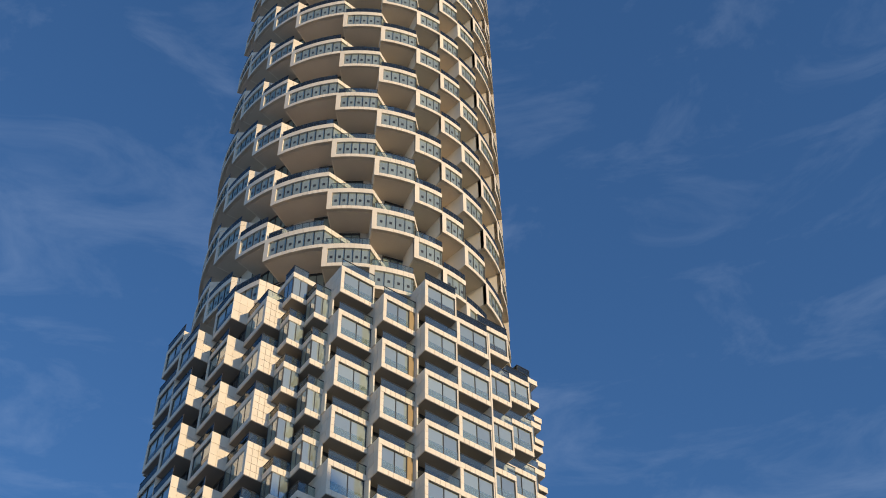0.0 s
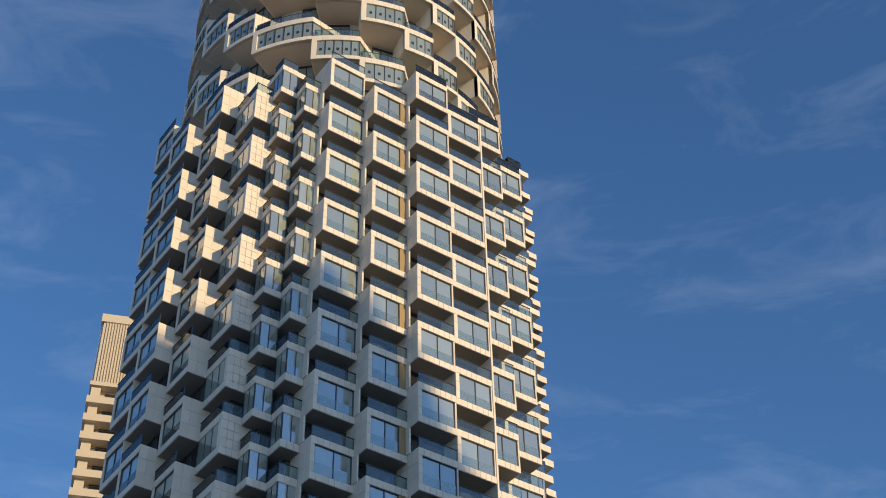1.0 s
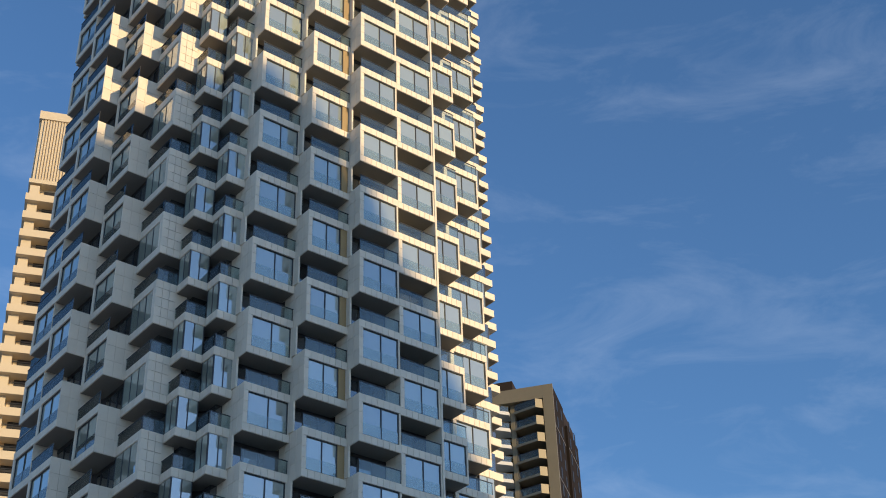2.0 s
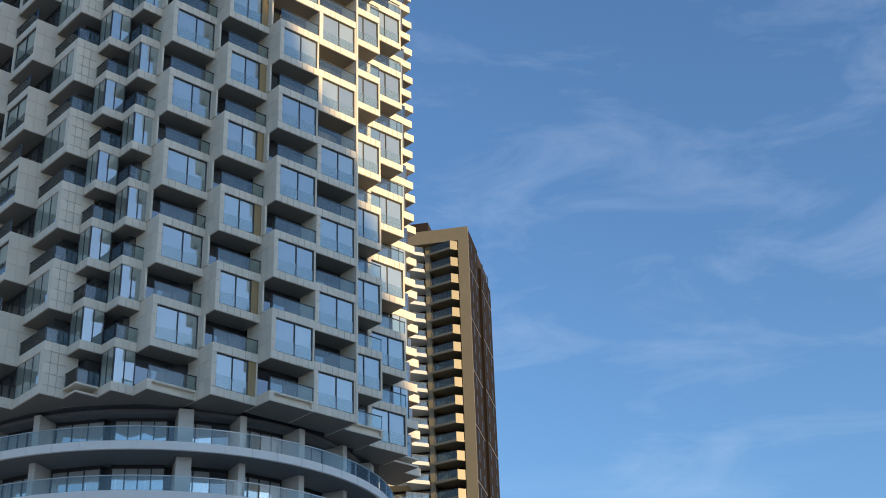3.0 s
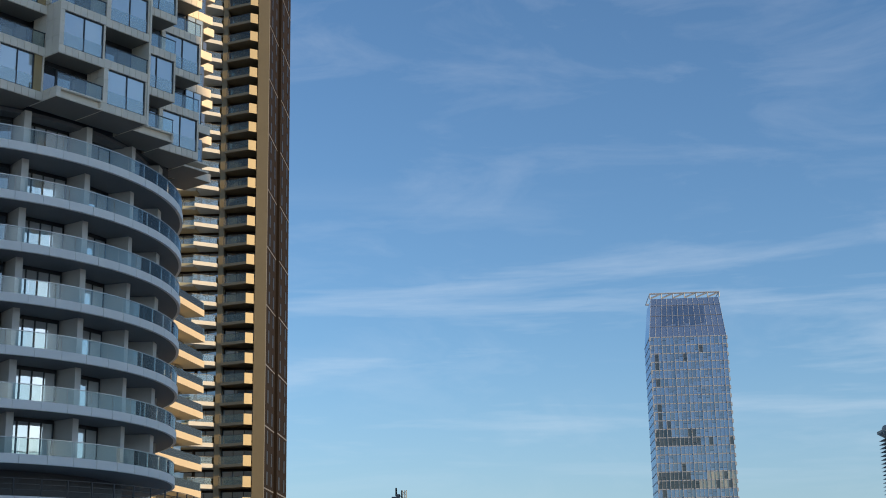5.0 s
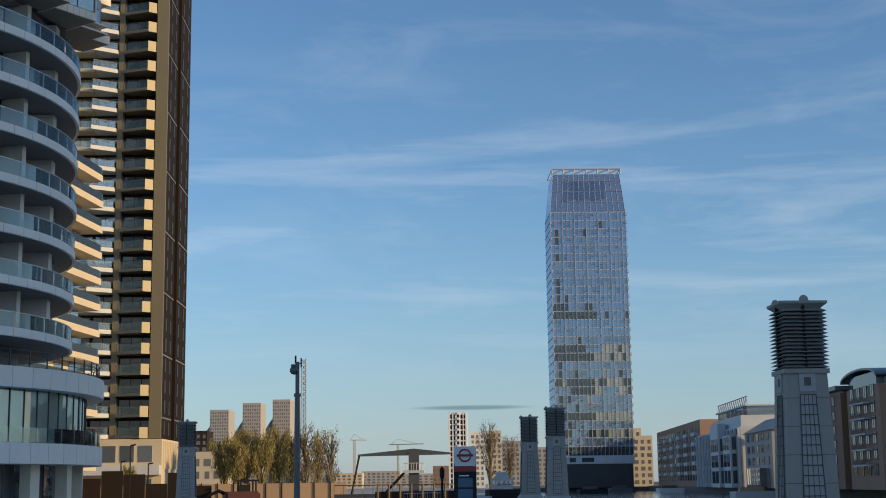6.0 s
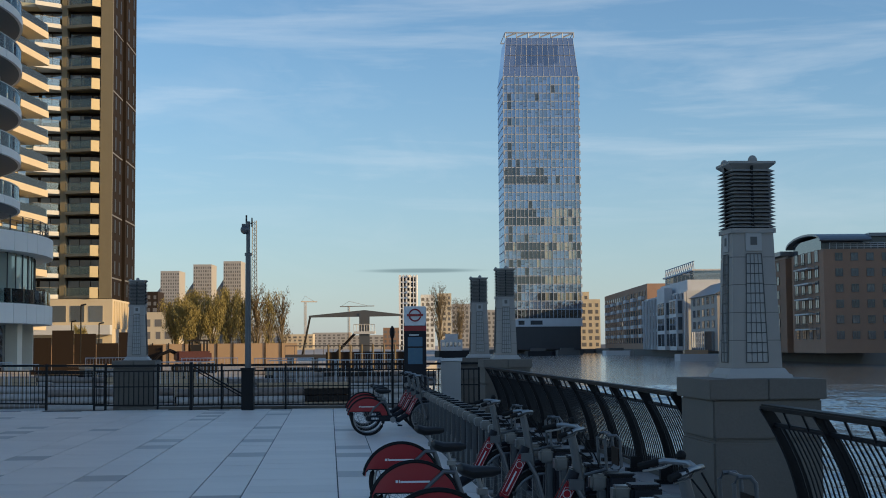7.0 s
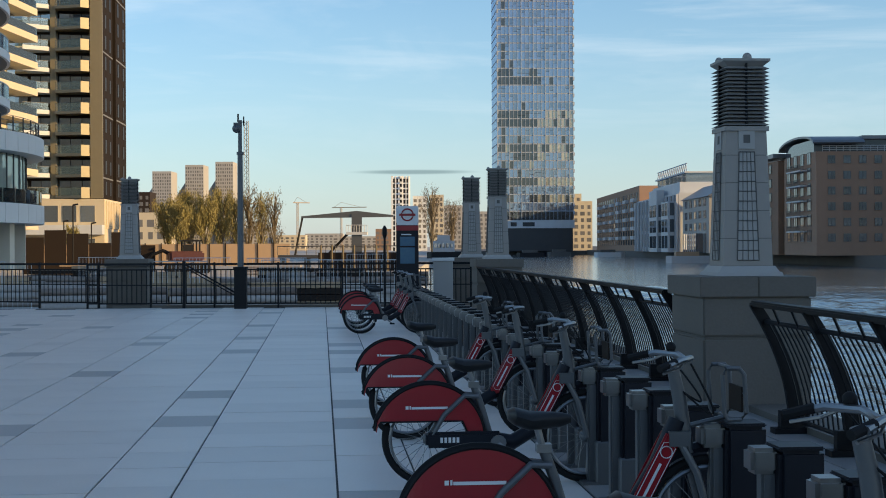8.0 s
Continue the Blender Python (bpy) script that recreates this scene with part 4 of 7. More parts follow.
for k in range(13):
    s_ = place(sb, "balcony_slab", gbd, Matrix.Translation((0 if k < 12 else -0.4, 0, 0.6 + 3.2 * k)))
    place(gg, "guard_glass", s_, Matrix.Identity(4))
    for i in range(6):
        place(dd, "balcony_door", s_, Matrix.Translation((-4.4 * i, 0, 0)))

# --- ribbed tower far behind the round tower
LTM = Matrix.Translation((-144.2, 179.2, 0.4)) @ Matrix.Rotation(radians(36), 4, "Z") @ Matrix.Diagonal((1.3, 1.3, 1.3, 1))
lt = thing("ribbed_tower", LTM, "sunlit beige tower with a ribbed crown and banded balconies", "tower")
block(lt, "tower_wall", 0.6, 24, 1.5, 22, -1, 127, M_BEIGE)
block(lt, "crown", 0.0, 24, 0.25, 22, 126.0, 139.6, M_BEIGE)
rb = bmesh.new()
cuboid(rb, 0, 0.20, 0, 0.3, 0, 11.6)
rb = mesh_of("crown_rib", rb, M_BEIGE)
for i in range(56):
    place(rb, "crown_rib", lt, Matrix.Translation((0.5 + i * 0.42, 0.0, 126.4)))
for i in range(26):
    place(rb, "crown_rib", lt, Matrix.Translation((-0.25, 0.6 + i * 0.8, 126.4)))
for z in (125.9, 138.1):
    block(lt, "crown_band", -0.4, 24, -0.1, 22, z, z + (0.7 if z < 130 else 1.5), M_BEIGE)
sb = bmesh.new()
cuboid(sb, -0.5, 24, -0.7, 3, 0, 1.2)
cuboid(sb, -0.1, 1.3, 0.2, 3, 1.2, 3.3)
sb = mesh_of("balcony_band", sb, M_BEIGE)
rr = bmesh.new()
for i in range(18):
    cuboid(rr, 1.4 + i * 1.2, 1.48 + i * 1.2, 0.6, 0.68, 1.35, 2.5)
cuboid(rr, 1.4, 23, 0.6, 0.68, 2.4, 2.5)
cuboid(rr, 2.0, 23, 1.38, 1.46, 1.4, 3.2)
rr = mesh_of("balcony_railing", rr, M_DARK)
for k in range(38):
    s_ = place(sb, "balcony_band", lt, Matrix.Translation((0, 0, 122.3 - 3.2 * k)))
    place(rr, "balcony_railing", s_, Matrix.Identity(4))

# --- glass tower across the dock
GT = Matrix.Translation((37.9, 588.7, 0)) @ Matrix.Rotation(radians(3.0), 4, "Z")
gt = thing("glass_tower", GT, "tall pale blue glass tower with a tapering crown", "tower")
rng = random.Random(5)
W, DEP, FL = 31.7, 26.0, 3.486
M_PA = coated_glass("pane_blue", (0.58, 0.70, 0.90), (0.06, 0.08, 0.115), 0.37, wave=0.03, per_piece=0.5)
M_PB = coated_glass("pane_grey", (0.58, 0.68, 0.82), (0.045, 0.058, 0.080), 0.32, wave=0.03, per_piece=0.6)
M_PC = coated_glass("pane_dark", (0.72, 0.74, 0.76), (0.018, 0.019, 0.020), 0.10, wave=0.02, per_piece=0.8)
M_CROWN = coated_glass("crown_glass", (0.66, 0.76, 0.90), (0.10, 0.115, 0.135), 0.40, wave=0.03, per_piece=0.4)
M_PW = coated_glass("pane_warm", (0.72, 0.74, 0.76), (0.22, 0.185, 0.105), 0.26, wave=0.02, per_piece=0.8)
M_MULL = material("pale_mullion", (0.38, 0.43, 0.50), 0.6, metal=0.1, grain=0.1)
block(gt, "shaft_wall", -W / 2 + 0.3, W / 2 - 0.3, -DEP / 2 + 0.3, DEP / 2 - 0.3, -0.6, 113.5, M_CORE)
sheets = {"a": bmesh.new(), "b": bmesh.new(), "c": bmesh.new(), "w": bmesh.new()}
bars = bmesh.new()
NX, NYY = 19, 14
z0g = 12.4
nfl = 29
dark_rows = {0: 1.0, 2: 0.9, 4: 0.85, 7: 0.85, 8: 0.9, 11: 0.92, 12: 0.8, 16: 0.75, 17: 0.45}
for k in range(nfl):
    za, zb = z0g + k * FL + 0.35, z0g + (k + 1) * FL - 0.1
    for i in range(NX):
        xa, xb = -W / 2 + W * i / NX + 0.1, -W / 2 + W * (i + 1) / NX - 0.1
        d = dark_rows.get(k, 0.04)
        if i == 1 and k % 7 > 1:
            d = 0.9
        if i % 4 == 0 or k not in dark_rows:
            r = rng.random()
        key = "c" if r < d else ("b" if rng.random() < 0.16 else "a")
        if key == "c" and k and rng.random() < (0.75 if i > 9 else 0.06):
            key = "w" if k < 14 else "a"
        lean_ = Matrix.Translation(((xa + xb) / 2, -DEP / 2, (za + zb) / 2)) @ Matrix.Rotation(radians(rng.gauss(0, 0.25)), 4, "X") @ turned(rng.gauss(0, 0.4))
        hx, hz_ = (xb - xa) / 2, (zb - za) / 2
        split = rng.choice((0.0, 0.0, 0.0, 0.0, 0.25, -0.3)) * hz_
        cuboid(sheets[key], -hx, hx, 0, 0.15, -hz_, split - 0.05 if split else hz_, lean_)
        if split:
            cuboid(sheets["b" if key == "a" else key], -hx, hx, 0, 0.15, split + 0.05, hz_, lean_)
    for i in range(NYY):
        ya, yb = -DEP / 2 + DEP * i / NYY + 0.1, -DEP / 2 + DEP * (i + 1) / NYY - 0.1
        key = "a" if rng.random() < 0.6 else "b"
        cuboid(sheets[key], W / 2 - 0.15, W / 2, ya, yb, za, zb)
        cuboid(sheets[key], -W / 2, -W / 2 + 0.15, ya, yb, za, zb)
    cuboid(bars, -W / 2 - 0.12, W / 2 + 0.12, -DEP / 2 - 0.1, -DEP / 2 + 0.1, zb + 0.02, zb + 0.40)
    for s in (-1, 1):
        cuboid(bars, s * W / 2 - 0.12, s * W / 2 + 0.12, -DEP / 2, DEP / 2, zb + 0.02, zb + 0.40)
        cuboid(bars, s * W / 2 - 0.2, s * W / 2 + 0.5, -DEP / 2 - 0.3, -DEP / 2 + 1.4, zb - 1.2, zb + 0.2)
for i in range(NX + 1):
    x = -W / 2 + W * i / NX
    cuboid(bars, x - 0.06, x + 0.06, -DEP / 2 - 0.2, -DEP / 2 + 0.1, z0g, 113.8)
for i in range(0, NX + 1, 3):
    x = -W / 2 + W * i / NX
    cuboid(bars, x - 0.12, x + 0.12, -DEP / 2 - 0.35, -DEP / 2 - 0.21, z0g, 113.8)
for key, mt in (("a", M_PA), ("b", M_PB), ("c", M_PC), ("w", M_PW)):
    tagged(part("curtain_wall_panes", sheets[key], mt, gt), kind="stuff")
tagged(part("mullion_grid", bars, M_MULL, gt), kind="stuff")
# crown: leaning glass, open frame on top
bm = bmesh.new()
lo = [(-W / 2, -DEP / 2), (W / 2, -DEP / 2), (W / 2, DEP / 2), (-W / 2, DEP / 2)]
hi = [(-14.1, -10.5), (14.1, -10.5), (14.1, 10.5), (-14.1, 10.5)]
va = [bm.verts.new((x, y, 113.6)) for x, y in lo]
vb = [bm.verts.new((x, y, 130.6)) for x, y in hi]
for i in range(4):
    bm.faces.new((va[i], va[(i + 1) % 4], vb[(i + 1) % 4], vb[i]))
bm.faces.new(vb)
part("crown_glass", bm, M_CROWN, gt)
bm = bmesh.new()
for i in range(9):
    x = -10.4 + i * 2.0
    y = -DEP / 2 - 0.06
    lean_ = Matrix.Translation((x, y, 113.6)) @ Matrix.Rotation(-atan2(2.5, 17.0), 4, "X")
    cuboid(bm, 0, 1.8, -0.04, 0.04, 5.0 + (i % 3) * 0.5, 13.6, lean_)
tagged(part("plant_room_panes", bm, M_PB, gt, "darker panes before the plant room"), kind="stuff")
bm = bmesh.new()
for i in range(14):
    f = i / 13
    tube(bm, [(-W / 2 + W * f, -DEP / 2 - 0.1, 113.6), (-14.1 + 28.2 * f, -10.6, 130.6)], 0.07, 4)
for z, f in ((118.2, 0.25), (122.9, 0.5), (127.5, 0.75)):
    x, y = W / 2 + (14.1 - W / 2) * f, DEP / 2 + (10.5 - DEP / 2) * f
    tube(bm, [(-x, -y - 0.1, z), (x, -y - 0.1, z)], 0.08, 4)
tube(bm, [(-14.5, -10.6, 132.8), (14.5, -10.6, 132.8), (14.5, 10.6, 132.8), (-14.5, 10.6, 132.8)], 0.35, 4, True)
for i in range(7):
    x = -14.5 + 29 * i / 6
    tube(bm, [(x, -10.6, 130.6), (x, -10.6, 132.8)], 0.25, 4)
    if i < 6:
        tube(bm, [(x, -10.4, 130.8), (x + 4.4, -10.4, 132.6)], 0.35, 4)
part("crown_frame", bm, M_MULL, gt)
block(gt, "white_band", -W / 2 - 0.3, W / 2 + 0.3, -DEP / 2 - 0.2, DEP / 2, 8.9, 12.3, M_WHITE, "pale solid band above the entrance")
for x0, x1 in ((-10.5, -8), (-5.5, -0.5)):
    block(gt, "band_window", x0, x1, -DEP / 2 - 0.26, -DEP / 2 - 0.15, 9.7, 11.4, M_PC)
block(gt, "base_glass", -W / 2 + 1.2, W / 2 - 1.2, -DEP / 2 + 1.0, DEP / 2, -0.6, 8.9, M_PC)

# --- brick and white houses on the opposite quay


def quay_house(x0, x1, y0, y1, z, mat, label, front=(), side=(), floors=5, f0=1.0, fh=2.9):
    h = thing("quay_house", Matrix.Identity(4), label, "building", group="houses on the far quay")
    block(h, "wall", x0, x1, y0, y1, -0.3, z, mat)
    if front:
        window_grid(h, "y", y0, front[0], front[1], front[2], f0, fh, floors, front[3], front[4], flip=1)
    if side:
        window_grid(h, "x", x0, side[0], side[1], side[2], f0, fh, floors, side[3], side[4], flip=1)
    return h


ha = quay_house(64.9, 112, 241, 263.5, 17.8, M_BRICK, "dark brown brick warehouse flats with a curved zinc roof", (66.2, 93.2, 10, 1.15, 1.25), (243, 262, 4, 2.2, 2.0), 6, 1.3, 2.72)
bm = bmesh.new()
for i in range(14):
    a0, a1 = pi * i / 14, pi * (i + 1) / 14
    vs = [bm.verts.new((x, 252 - 12.4 * cos(a), 19.3 + 1.7 * sin(a))) for a in (a0, a1) for x in (64.0, 73)]
    bm.faces.new((vs[0], vs[1], vs[3], vs[2]))
bmesh.ops.remove_doubles(bm, verts=bm.verts[:], dist=0.001)
bmesh.ops.solidify(bm, geom=bm.faces[:], thickness=0.35)
part("vault_roof", bm, M_GREYROOF, ha, "curved zinc roof")
block(ha, "roof_storey", 64.9, 110, 242.4, 262, 17.8, 20.0, M_DULLWIN)
block(ha, "roof", 73.0, 111, 241.2, 263, 20.0, 20.6, M_GREYROOF)
rl = bmesh.new()
for i in range(38):
    cuboid(rl, 66 + i * 1.2, 66.07 + i * 1.2, 241.05, 241.12, 17.8, 18.8)
for z in (18.1, 18.45, 18.8):
    cuboid(rl, 66, 111.5, 241.05, 241.12, z, z + 0.08)
part("roof_railing", rl, M_WHITE, ha, "white roof terrace railing")
for k in range(5):
    b_ = block(ha, "balcony", 63.6, 64.9, 247, 257, 3.8 + 2.72 * k, 4.05 + 2.72 * k, M_WHITE)
    rl = bmesh.new()
    for i in range(24):
        cuboid(rl, 63.62, 63.66, 247 + i * 0.43, 247.05 + i * 0.43, 4.05 + 2.72 * k, 5.0 + 2.72 * k)
    cuboid(rl, 63.6, 63.68, 247, 257, 5.0 + 2.72 * k, 5.08 + 2.72 * k)
    part("railing", rl, M_DARK, b_)
hb = quay_house(64.0, 100, 264.6, 300, 17.6, M_BRICK2, "orange brick flats with a flat zinc roof", (65, 75, 2, 1.5, 1.4), (268, 298, 6, 1.6, 1.5), 6, 1.0, 2.72)
block(hb, "roof", 63.2, 101, 265.2, 301, 18.2, 19.0, M_GREYROOF)
block(hb, "roof_storey", 65, 99, 267, 299, 17.6, 18.2, M_WHITE)
hc = quay_house(62.6, 95, 368, 448, 15.6, M_WHITE, "white glazed office building with tall columns", None, (370, 447, 13, 3.9, 3.9), 3, 0.2, 5.0)
block(hc, "stepped_storey", 63.6, 94, 372, 420, 15.6, 18.6, M_WHITE)
block(hc, "upper_storey", 66, 94, 376, 426, 18.6, 21.2, M_FARGLASS)
block(hc, "upper_roof", 65.4, 95, 375, 427, 21.2, 21.6, M_WHITE)
bm = bmesh.new()
for i in range(15):
    y = 376 + i * 3.4
    tube(bm, [(66.2, y, 21.6), (66.2, y + 1.7, 23.8), (66.2, y + 3.4, 21.6)], 0.12, 4)
tube(bm, [(66.2, 376, 23.8), (66.2, 427, 23.8)], 0.15, 4)
part("roof_truss", bm, M_MULL, hc, "open roof truss")
for i in range(14):
    block(hc, "column", 61.9, 62.5, 368 + i * 6.1, 368.8 + i * 6.1, -0.3, 15.2, M_WHITE)
for y0_, y1_, z_ in ((392, 406, 17.2), (372, 384, 13.4)):
    bay_ = block(hc, "projecting_bay", 60.4, 62.55, y0_, y1_, -0.3, z_, M_WHITE, "white projecting bay with tall dark windows")
    for k in range(3):
        for y in (y0_ + 1.0, (y0_ + y1_) / 2 + 0.4):
            block(bay_, "window", 60.33, 60.5, y, y + (y1_ - y0_) / 2 - 1.6, 0.8 + k * 4.4, 4.2 + k * 4.4, M_DULLWIN)
    for k in range(3):
        block(bay_, "window", 60.9, 62.0, y0_ - 0.07, y0_ + 0.05, 0.8 + k * 4.4, 4.2 + k * 4.4, M_DULLWIN)
hcc = thing("gabled_house", Matrix.Identity(4), "beige gabled house with a glazed conservatory on the quay", "building")
block(hcc, "wall", 63.0, 74, 328, 364, -0.3, 13.2, M_FARSTONE)
bm = bmesh.new()
v = [bm.verts.new(p) for y in (327.4, 364.6) for p in ((62.4, y, 13.2), (74.6, y, 13.2), (68.5, y, 16.8))]
for f in ((0, 1, 2), (5, 4, 3), (0, 2, 5, 3), (2, 1, 4, 5), (1, 0, 3, 4)):
    bm.faces.new([v[j] for j in f])
part("gable_roof", bm, M_GREYROOF, hcc, "grey pitched roof")
window_grid(hcc, "x", 63.0, 330, 362, 5, 4.4, 2.9, 3, 2.6, 1.7)
window_grid(hcc, "y", 328.0, 63.4, 73.6, 3, 4.4, 2.9, 3, 1.6, 1.7)
cons = block(hcc, "conservatory", 60.6, 62.95, 332, 350, -0.3, 4.4, M_FARGLASS, "glazed conservatory")
for i in range(7):
    block(cons, "glazing_bar", 60.5, 60.7, 332 + i * 2.95, 332.2 + i * 2.95, -0.3, 4.5, M_WHITE)
hd = quay_house(63.8, 88, 450, 574, 21.0, M_BRICK, "long brown apartment block with rows of balconies", None, (452, 572, 18, 3.0, 1.7), 6, 0.8, 3.1)
for k in range(5):
    for i in range(6):
        block(hd, "balcony", 62.6, 63.8, 456 + i * 20, 464 + i * 20, 3.6 + 3.1 * k, 4.7 + 3.1 * k, M_WHITE)

# --- skyline


def city_block(x, y, w, d, h, mat, label, floors, cols, turn=0.0):
    """A far block with its rows of windows on the side that faces the dock."""
    b = thing("city_block", Matrix.Translation((x, y, -1)) @ turned(turn), label, "building", group="skyline blocks")
    block(b, "wall", -w / 2, w / 2, 0, d, 0, h, mat)
    wins = bmesh.new()
    fh = (h - 2) / floors
    for i in range(cols):
        for k in range(floors):
            x_ = -w / 2 + w * (i + 0.5) / cols
            half = w / cols * (0.22 if (i + k) % 3 else 0.34)
            cuboid(wins, x_ - half, x_ + half, -0.06, 0.1, 1.4 + fh * k, 1.4 + fh * (k + 0.58))
    tagged(part("far_glazing", wins, M_FARWIN, b), kind="stuff")
    return b


for az, dist, w, top in ((11.45, 900, 12, 51), (10.15, 930, 12, 57), (8.95, 960, 12, 61)):
    x, y = -dist * sin(radians(az)), dist * cos(radians(az))
    st = city_block(x, y, w, 20, top, M_FARSTONE, "far stepped residential tower in low sun", 24, 8)
    bm = bmesh.new()
    pts = [(-w / 2 - 13, 0), (-w / 2 - 0.02, 0), (-w / 2 - 0.02, top * 0.80), (-w / 2 - 7, top * 0.62), (-w / 2 - 13, top * 0.52)]
    f0 = [bm.verts.new((px, 1.0, pz)) for px, pz in pts]
    f1 = [bm.verts.new((px, 19.0, pz)) for px, pz in pts]
    bm.faces.new(f0)
    bm.faces.new(f1[::-1])
    for i in range(5):
        bm.faces.new((f0[i], f0[(i + 1) % 5], f1[(i + 1) % 5], f1[i]))
    part("sloping_wing", bm, M_GREYROOF, st, "dark sloping wing")
for az, dist, w, top, mat, fl, cols in ((0.95, 810, 8, 32, M_WHITE, 10, 3), (0.25, 900, 9, 36, M_BEIGE, 10, 3), (-0.5, 1000, 16, 32, M_FARSTONE, 9, 5),
                                        (-5.75, 640, 9, 23, M_BEIGE, 7, 3), (-5.45, 655, 6, 27, M_BEIGE, 8, 2), (3.4, 1000, 40, 10, M_FARSTONE, 4, 10), (4.9, 1100, 30, 13, M_FARSTONE, 5, 8),
                                        (6.4, 1000, 26, 11, M_BEIGE, 4, 7), (7.6, 950, 20, 16, M_FARSTONE, 6, 6), (11.9, 420, 9, 13, M_BEIGE, 3, 3), (2.4, 900, 12, 14, M_BRICK2, 4, 4),
                                        (-1.4, 1100, 26, 30, M_FARSTONE, 8, 7), (12.4, 700, 12, 30, M_BROWN, 9, 4)):
    city_block(-dist * sin(radians(az)), dist * cos(radians(az)), w, 14, top, mat, "far city block in low evening sun", fl, cols)

# slim white residential tower: white fins, dark bays, a column of balconies
M_CLEAN = material("clean_white_cladding", (0.84, 0.83, 0.80), 0.6, grain=0.08, stain=0.12)
wt = thing("white_tower", Matrix.Translation((-800 * sin(radians(1.75)), 800 * cos(radians(1.75)), -1)), "slim white residential tower with dark window bays", "tower")
block(wt, "wall", -5.2, 5.2, 0, 14, 0, 42.4, M_SIDEWIN)
for x0, x1 in ((-5.3, -4.2), (-3.1, -2.3), (-1.3, -0.4), (0.9, 1.7), (3.0, 3.5), (4.5, 5.3)):
    block(wt, "fin", x0, x1, -0.6, 13.8, 0, 43.2, M_CLEAN)
sb = bmesh.new()
cuboid(sb, -5.25, 5.25, -0.35, 1.0, 0, 0.75)
sb = mesh_of("spandrel", sb, M_CLEAN)
bb = bmesh.new()
cuboid(bb, -0.3, 0.8, -1.4, -0.3, 0, 1.3)
bb = mesh_of("balcony", bb, M_CLEAN)
for k in range(14):
    place(sb, "spandrel", wt, Matrix.Translation((0, 0, 2.0 + k * 3.05)))
    place(bb, "balcony", wt, Matrix.Translation((0.1 if k % 2 else 0.0, 0, 2.0 + k * 3.05)))

# --- office towers added behind and beside the promenade for shade (never faced by the camera)
SUNWARD = Matrix.Rotation(SUN_AZ, 4, "Z")
ot = thing("office_tower", SUNWARD, "unseen broad pale glass office tower with a pitched top", "tower")
# pale mirroring skin chosen to throw sky light back into the shade
M_OFFICE = coated_glass("office_curtain_wall", (0.90, 0.92, 0.94), (0.60, 0.58, 0.54), 0.40, wave=0.01, per_piece=0.1)
bm = bmesh.new()
# outline shaped to set the shadow edge on the round tower
prof = [(-60, -1), (122, -1), (106, 72), (84.7, 107.5), (80.6, 113.5), (72.8, 123.5), (69.7, 131.5), (63.7, 141), (52, 141), (48, 52), (-60, 52)]
fa = [bm.verts.new((180, y, z)) for y, z in prof]
fbk = [bm.verts.new((210, y, z)) for y, z in prof]
bm.faces.new(fa[::-1])
bm.faces.new(fbk)
for i in range(len(prof)):
    bm.faces.new((fa[i], fa[(i + 1) % len(prof)], fbk[(i + 1) % len(prof)], fbk[i]))
part("tower_wall", bm, M_OFFICE, ot)
for k in range(11):
    block(ot, "window_band", 179.8, 180.05, -56, 104, 3 + k * 4.2, 5.2 + k * 4.2, M_FARGLASS)
# unseen block added to keep the quay house fronts in shade
o2 = thing("office_block", Matrix.Identity(4), "plain pale glass office block, unseen, added beside the dock for shade", "building")
block(o2, "wall", 116, 146, 196, 262, -0.3, 40, M_OFFICE)
for k in range(8):
    block(o2, "window_band", 115.8, 116.05, 199, 259, 3 + k * 4.2, 5.2 + k * 4.2, M_FARGLASS)

# ---------------------------------------------------------------- promenade: railings, pillars, signs
M_BLACK = material("black_paint", (0.012, 0.012, 0.014), 0.5, grain=0.25, grain_size=20, stain=0.2, spec=0.2)
M_GALV = material("grey_galvanised", (0.14, 0.145, 0.15), 0.45, metal=0.4, grain=0.25, grain_size=15, stain=0.25)
M_PIER = material("grey_granite_pier", (0.19, 0.163, 0.137), 0.7, grain=0.4, grain_size=40, stain=0.4, stain_size=1.2, bump=0.15)
M_PILLAR = material("grey_enamel", (0.37, 0.332, 0.30), 0.5, grain=0.12, grain_size=12, stain=0.25, stain_size=1.5)
M_LOUVRE = material("grey_louvre", (0.36, 0.335, 0.31), 0.5, metal=0.1, grain=0.2, stain=0.2)
M_INSET = material("pale_inset", (0.44, 0.415, 0.39), 0.55, grain=0.1, stain=0.2)
M_RED = material("red_enamel", (0.33, 0.010, 0.018), 0.30, grain=0.10, grain_size=10, stain=0.18, stain_size=2.0)
M_MAROON = material("faded_red_paint", (0.075, 0.014, 0.015), 0.55, grain=0.2, stain=0.4)
M_RUBBER = material("black_rubber", (0.014, 0.014, 0.015), 0.7, grain=0.3, grain_size=30, stain=0.2, spec=0.2)
M_SILVER = material("brushed_alloy", (0.27, 0.272, 0.275), 0.34, metal=0.9, grain=0.15, grain_size=30, stain=0.2)
M_BIKEGREY = material("grey_frame_paint", (0.13, 0.135, 0.14), 0.38, metal=0.4, grain=0.12, grain_size=20, stain=0.2)
M_NAVY = material("dark_navy_plastic", (0.011, 0.013, 0.020), 0.45, grain=0.25, grain_size=15, stain=0.25, spec=0.25)
M_PRINT = material("white_print", (0.72, 0.72, 0.72), 0.5, grain=0.05)
M_SADDLE = material("saddle_vinyl", (0.018, 0.018, 0.019), 0.5, grain=0.3, grain_size=40, stain=0.2, spec=0.3)
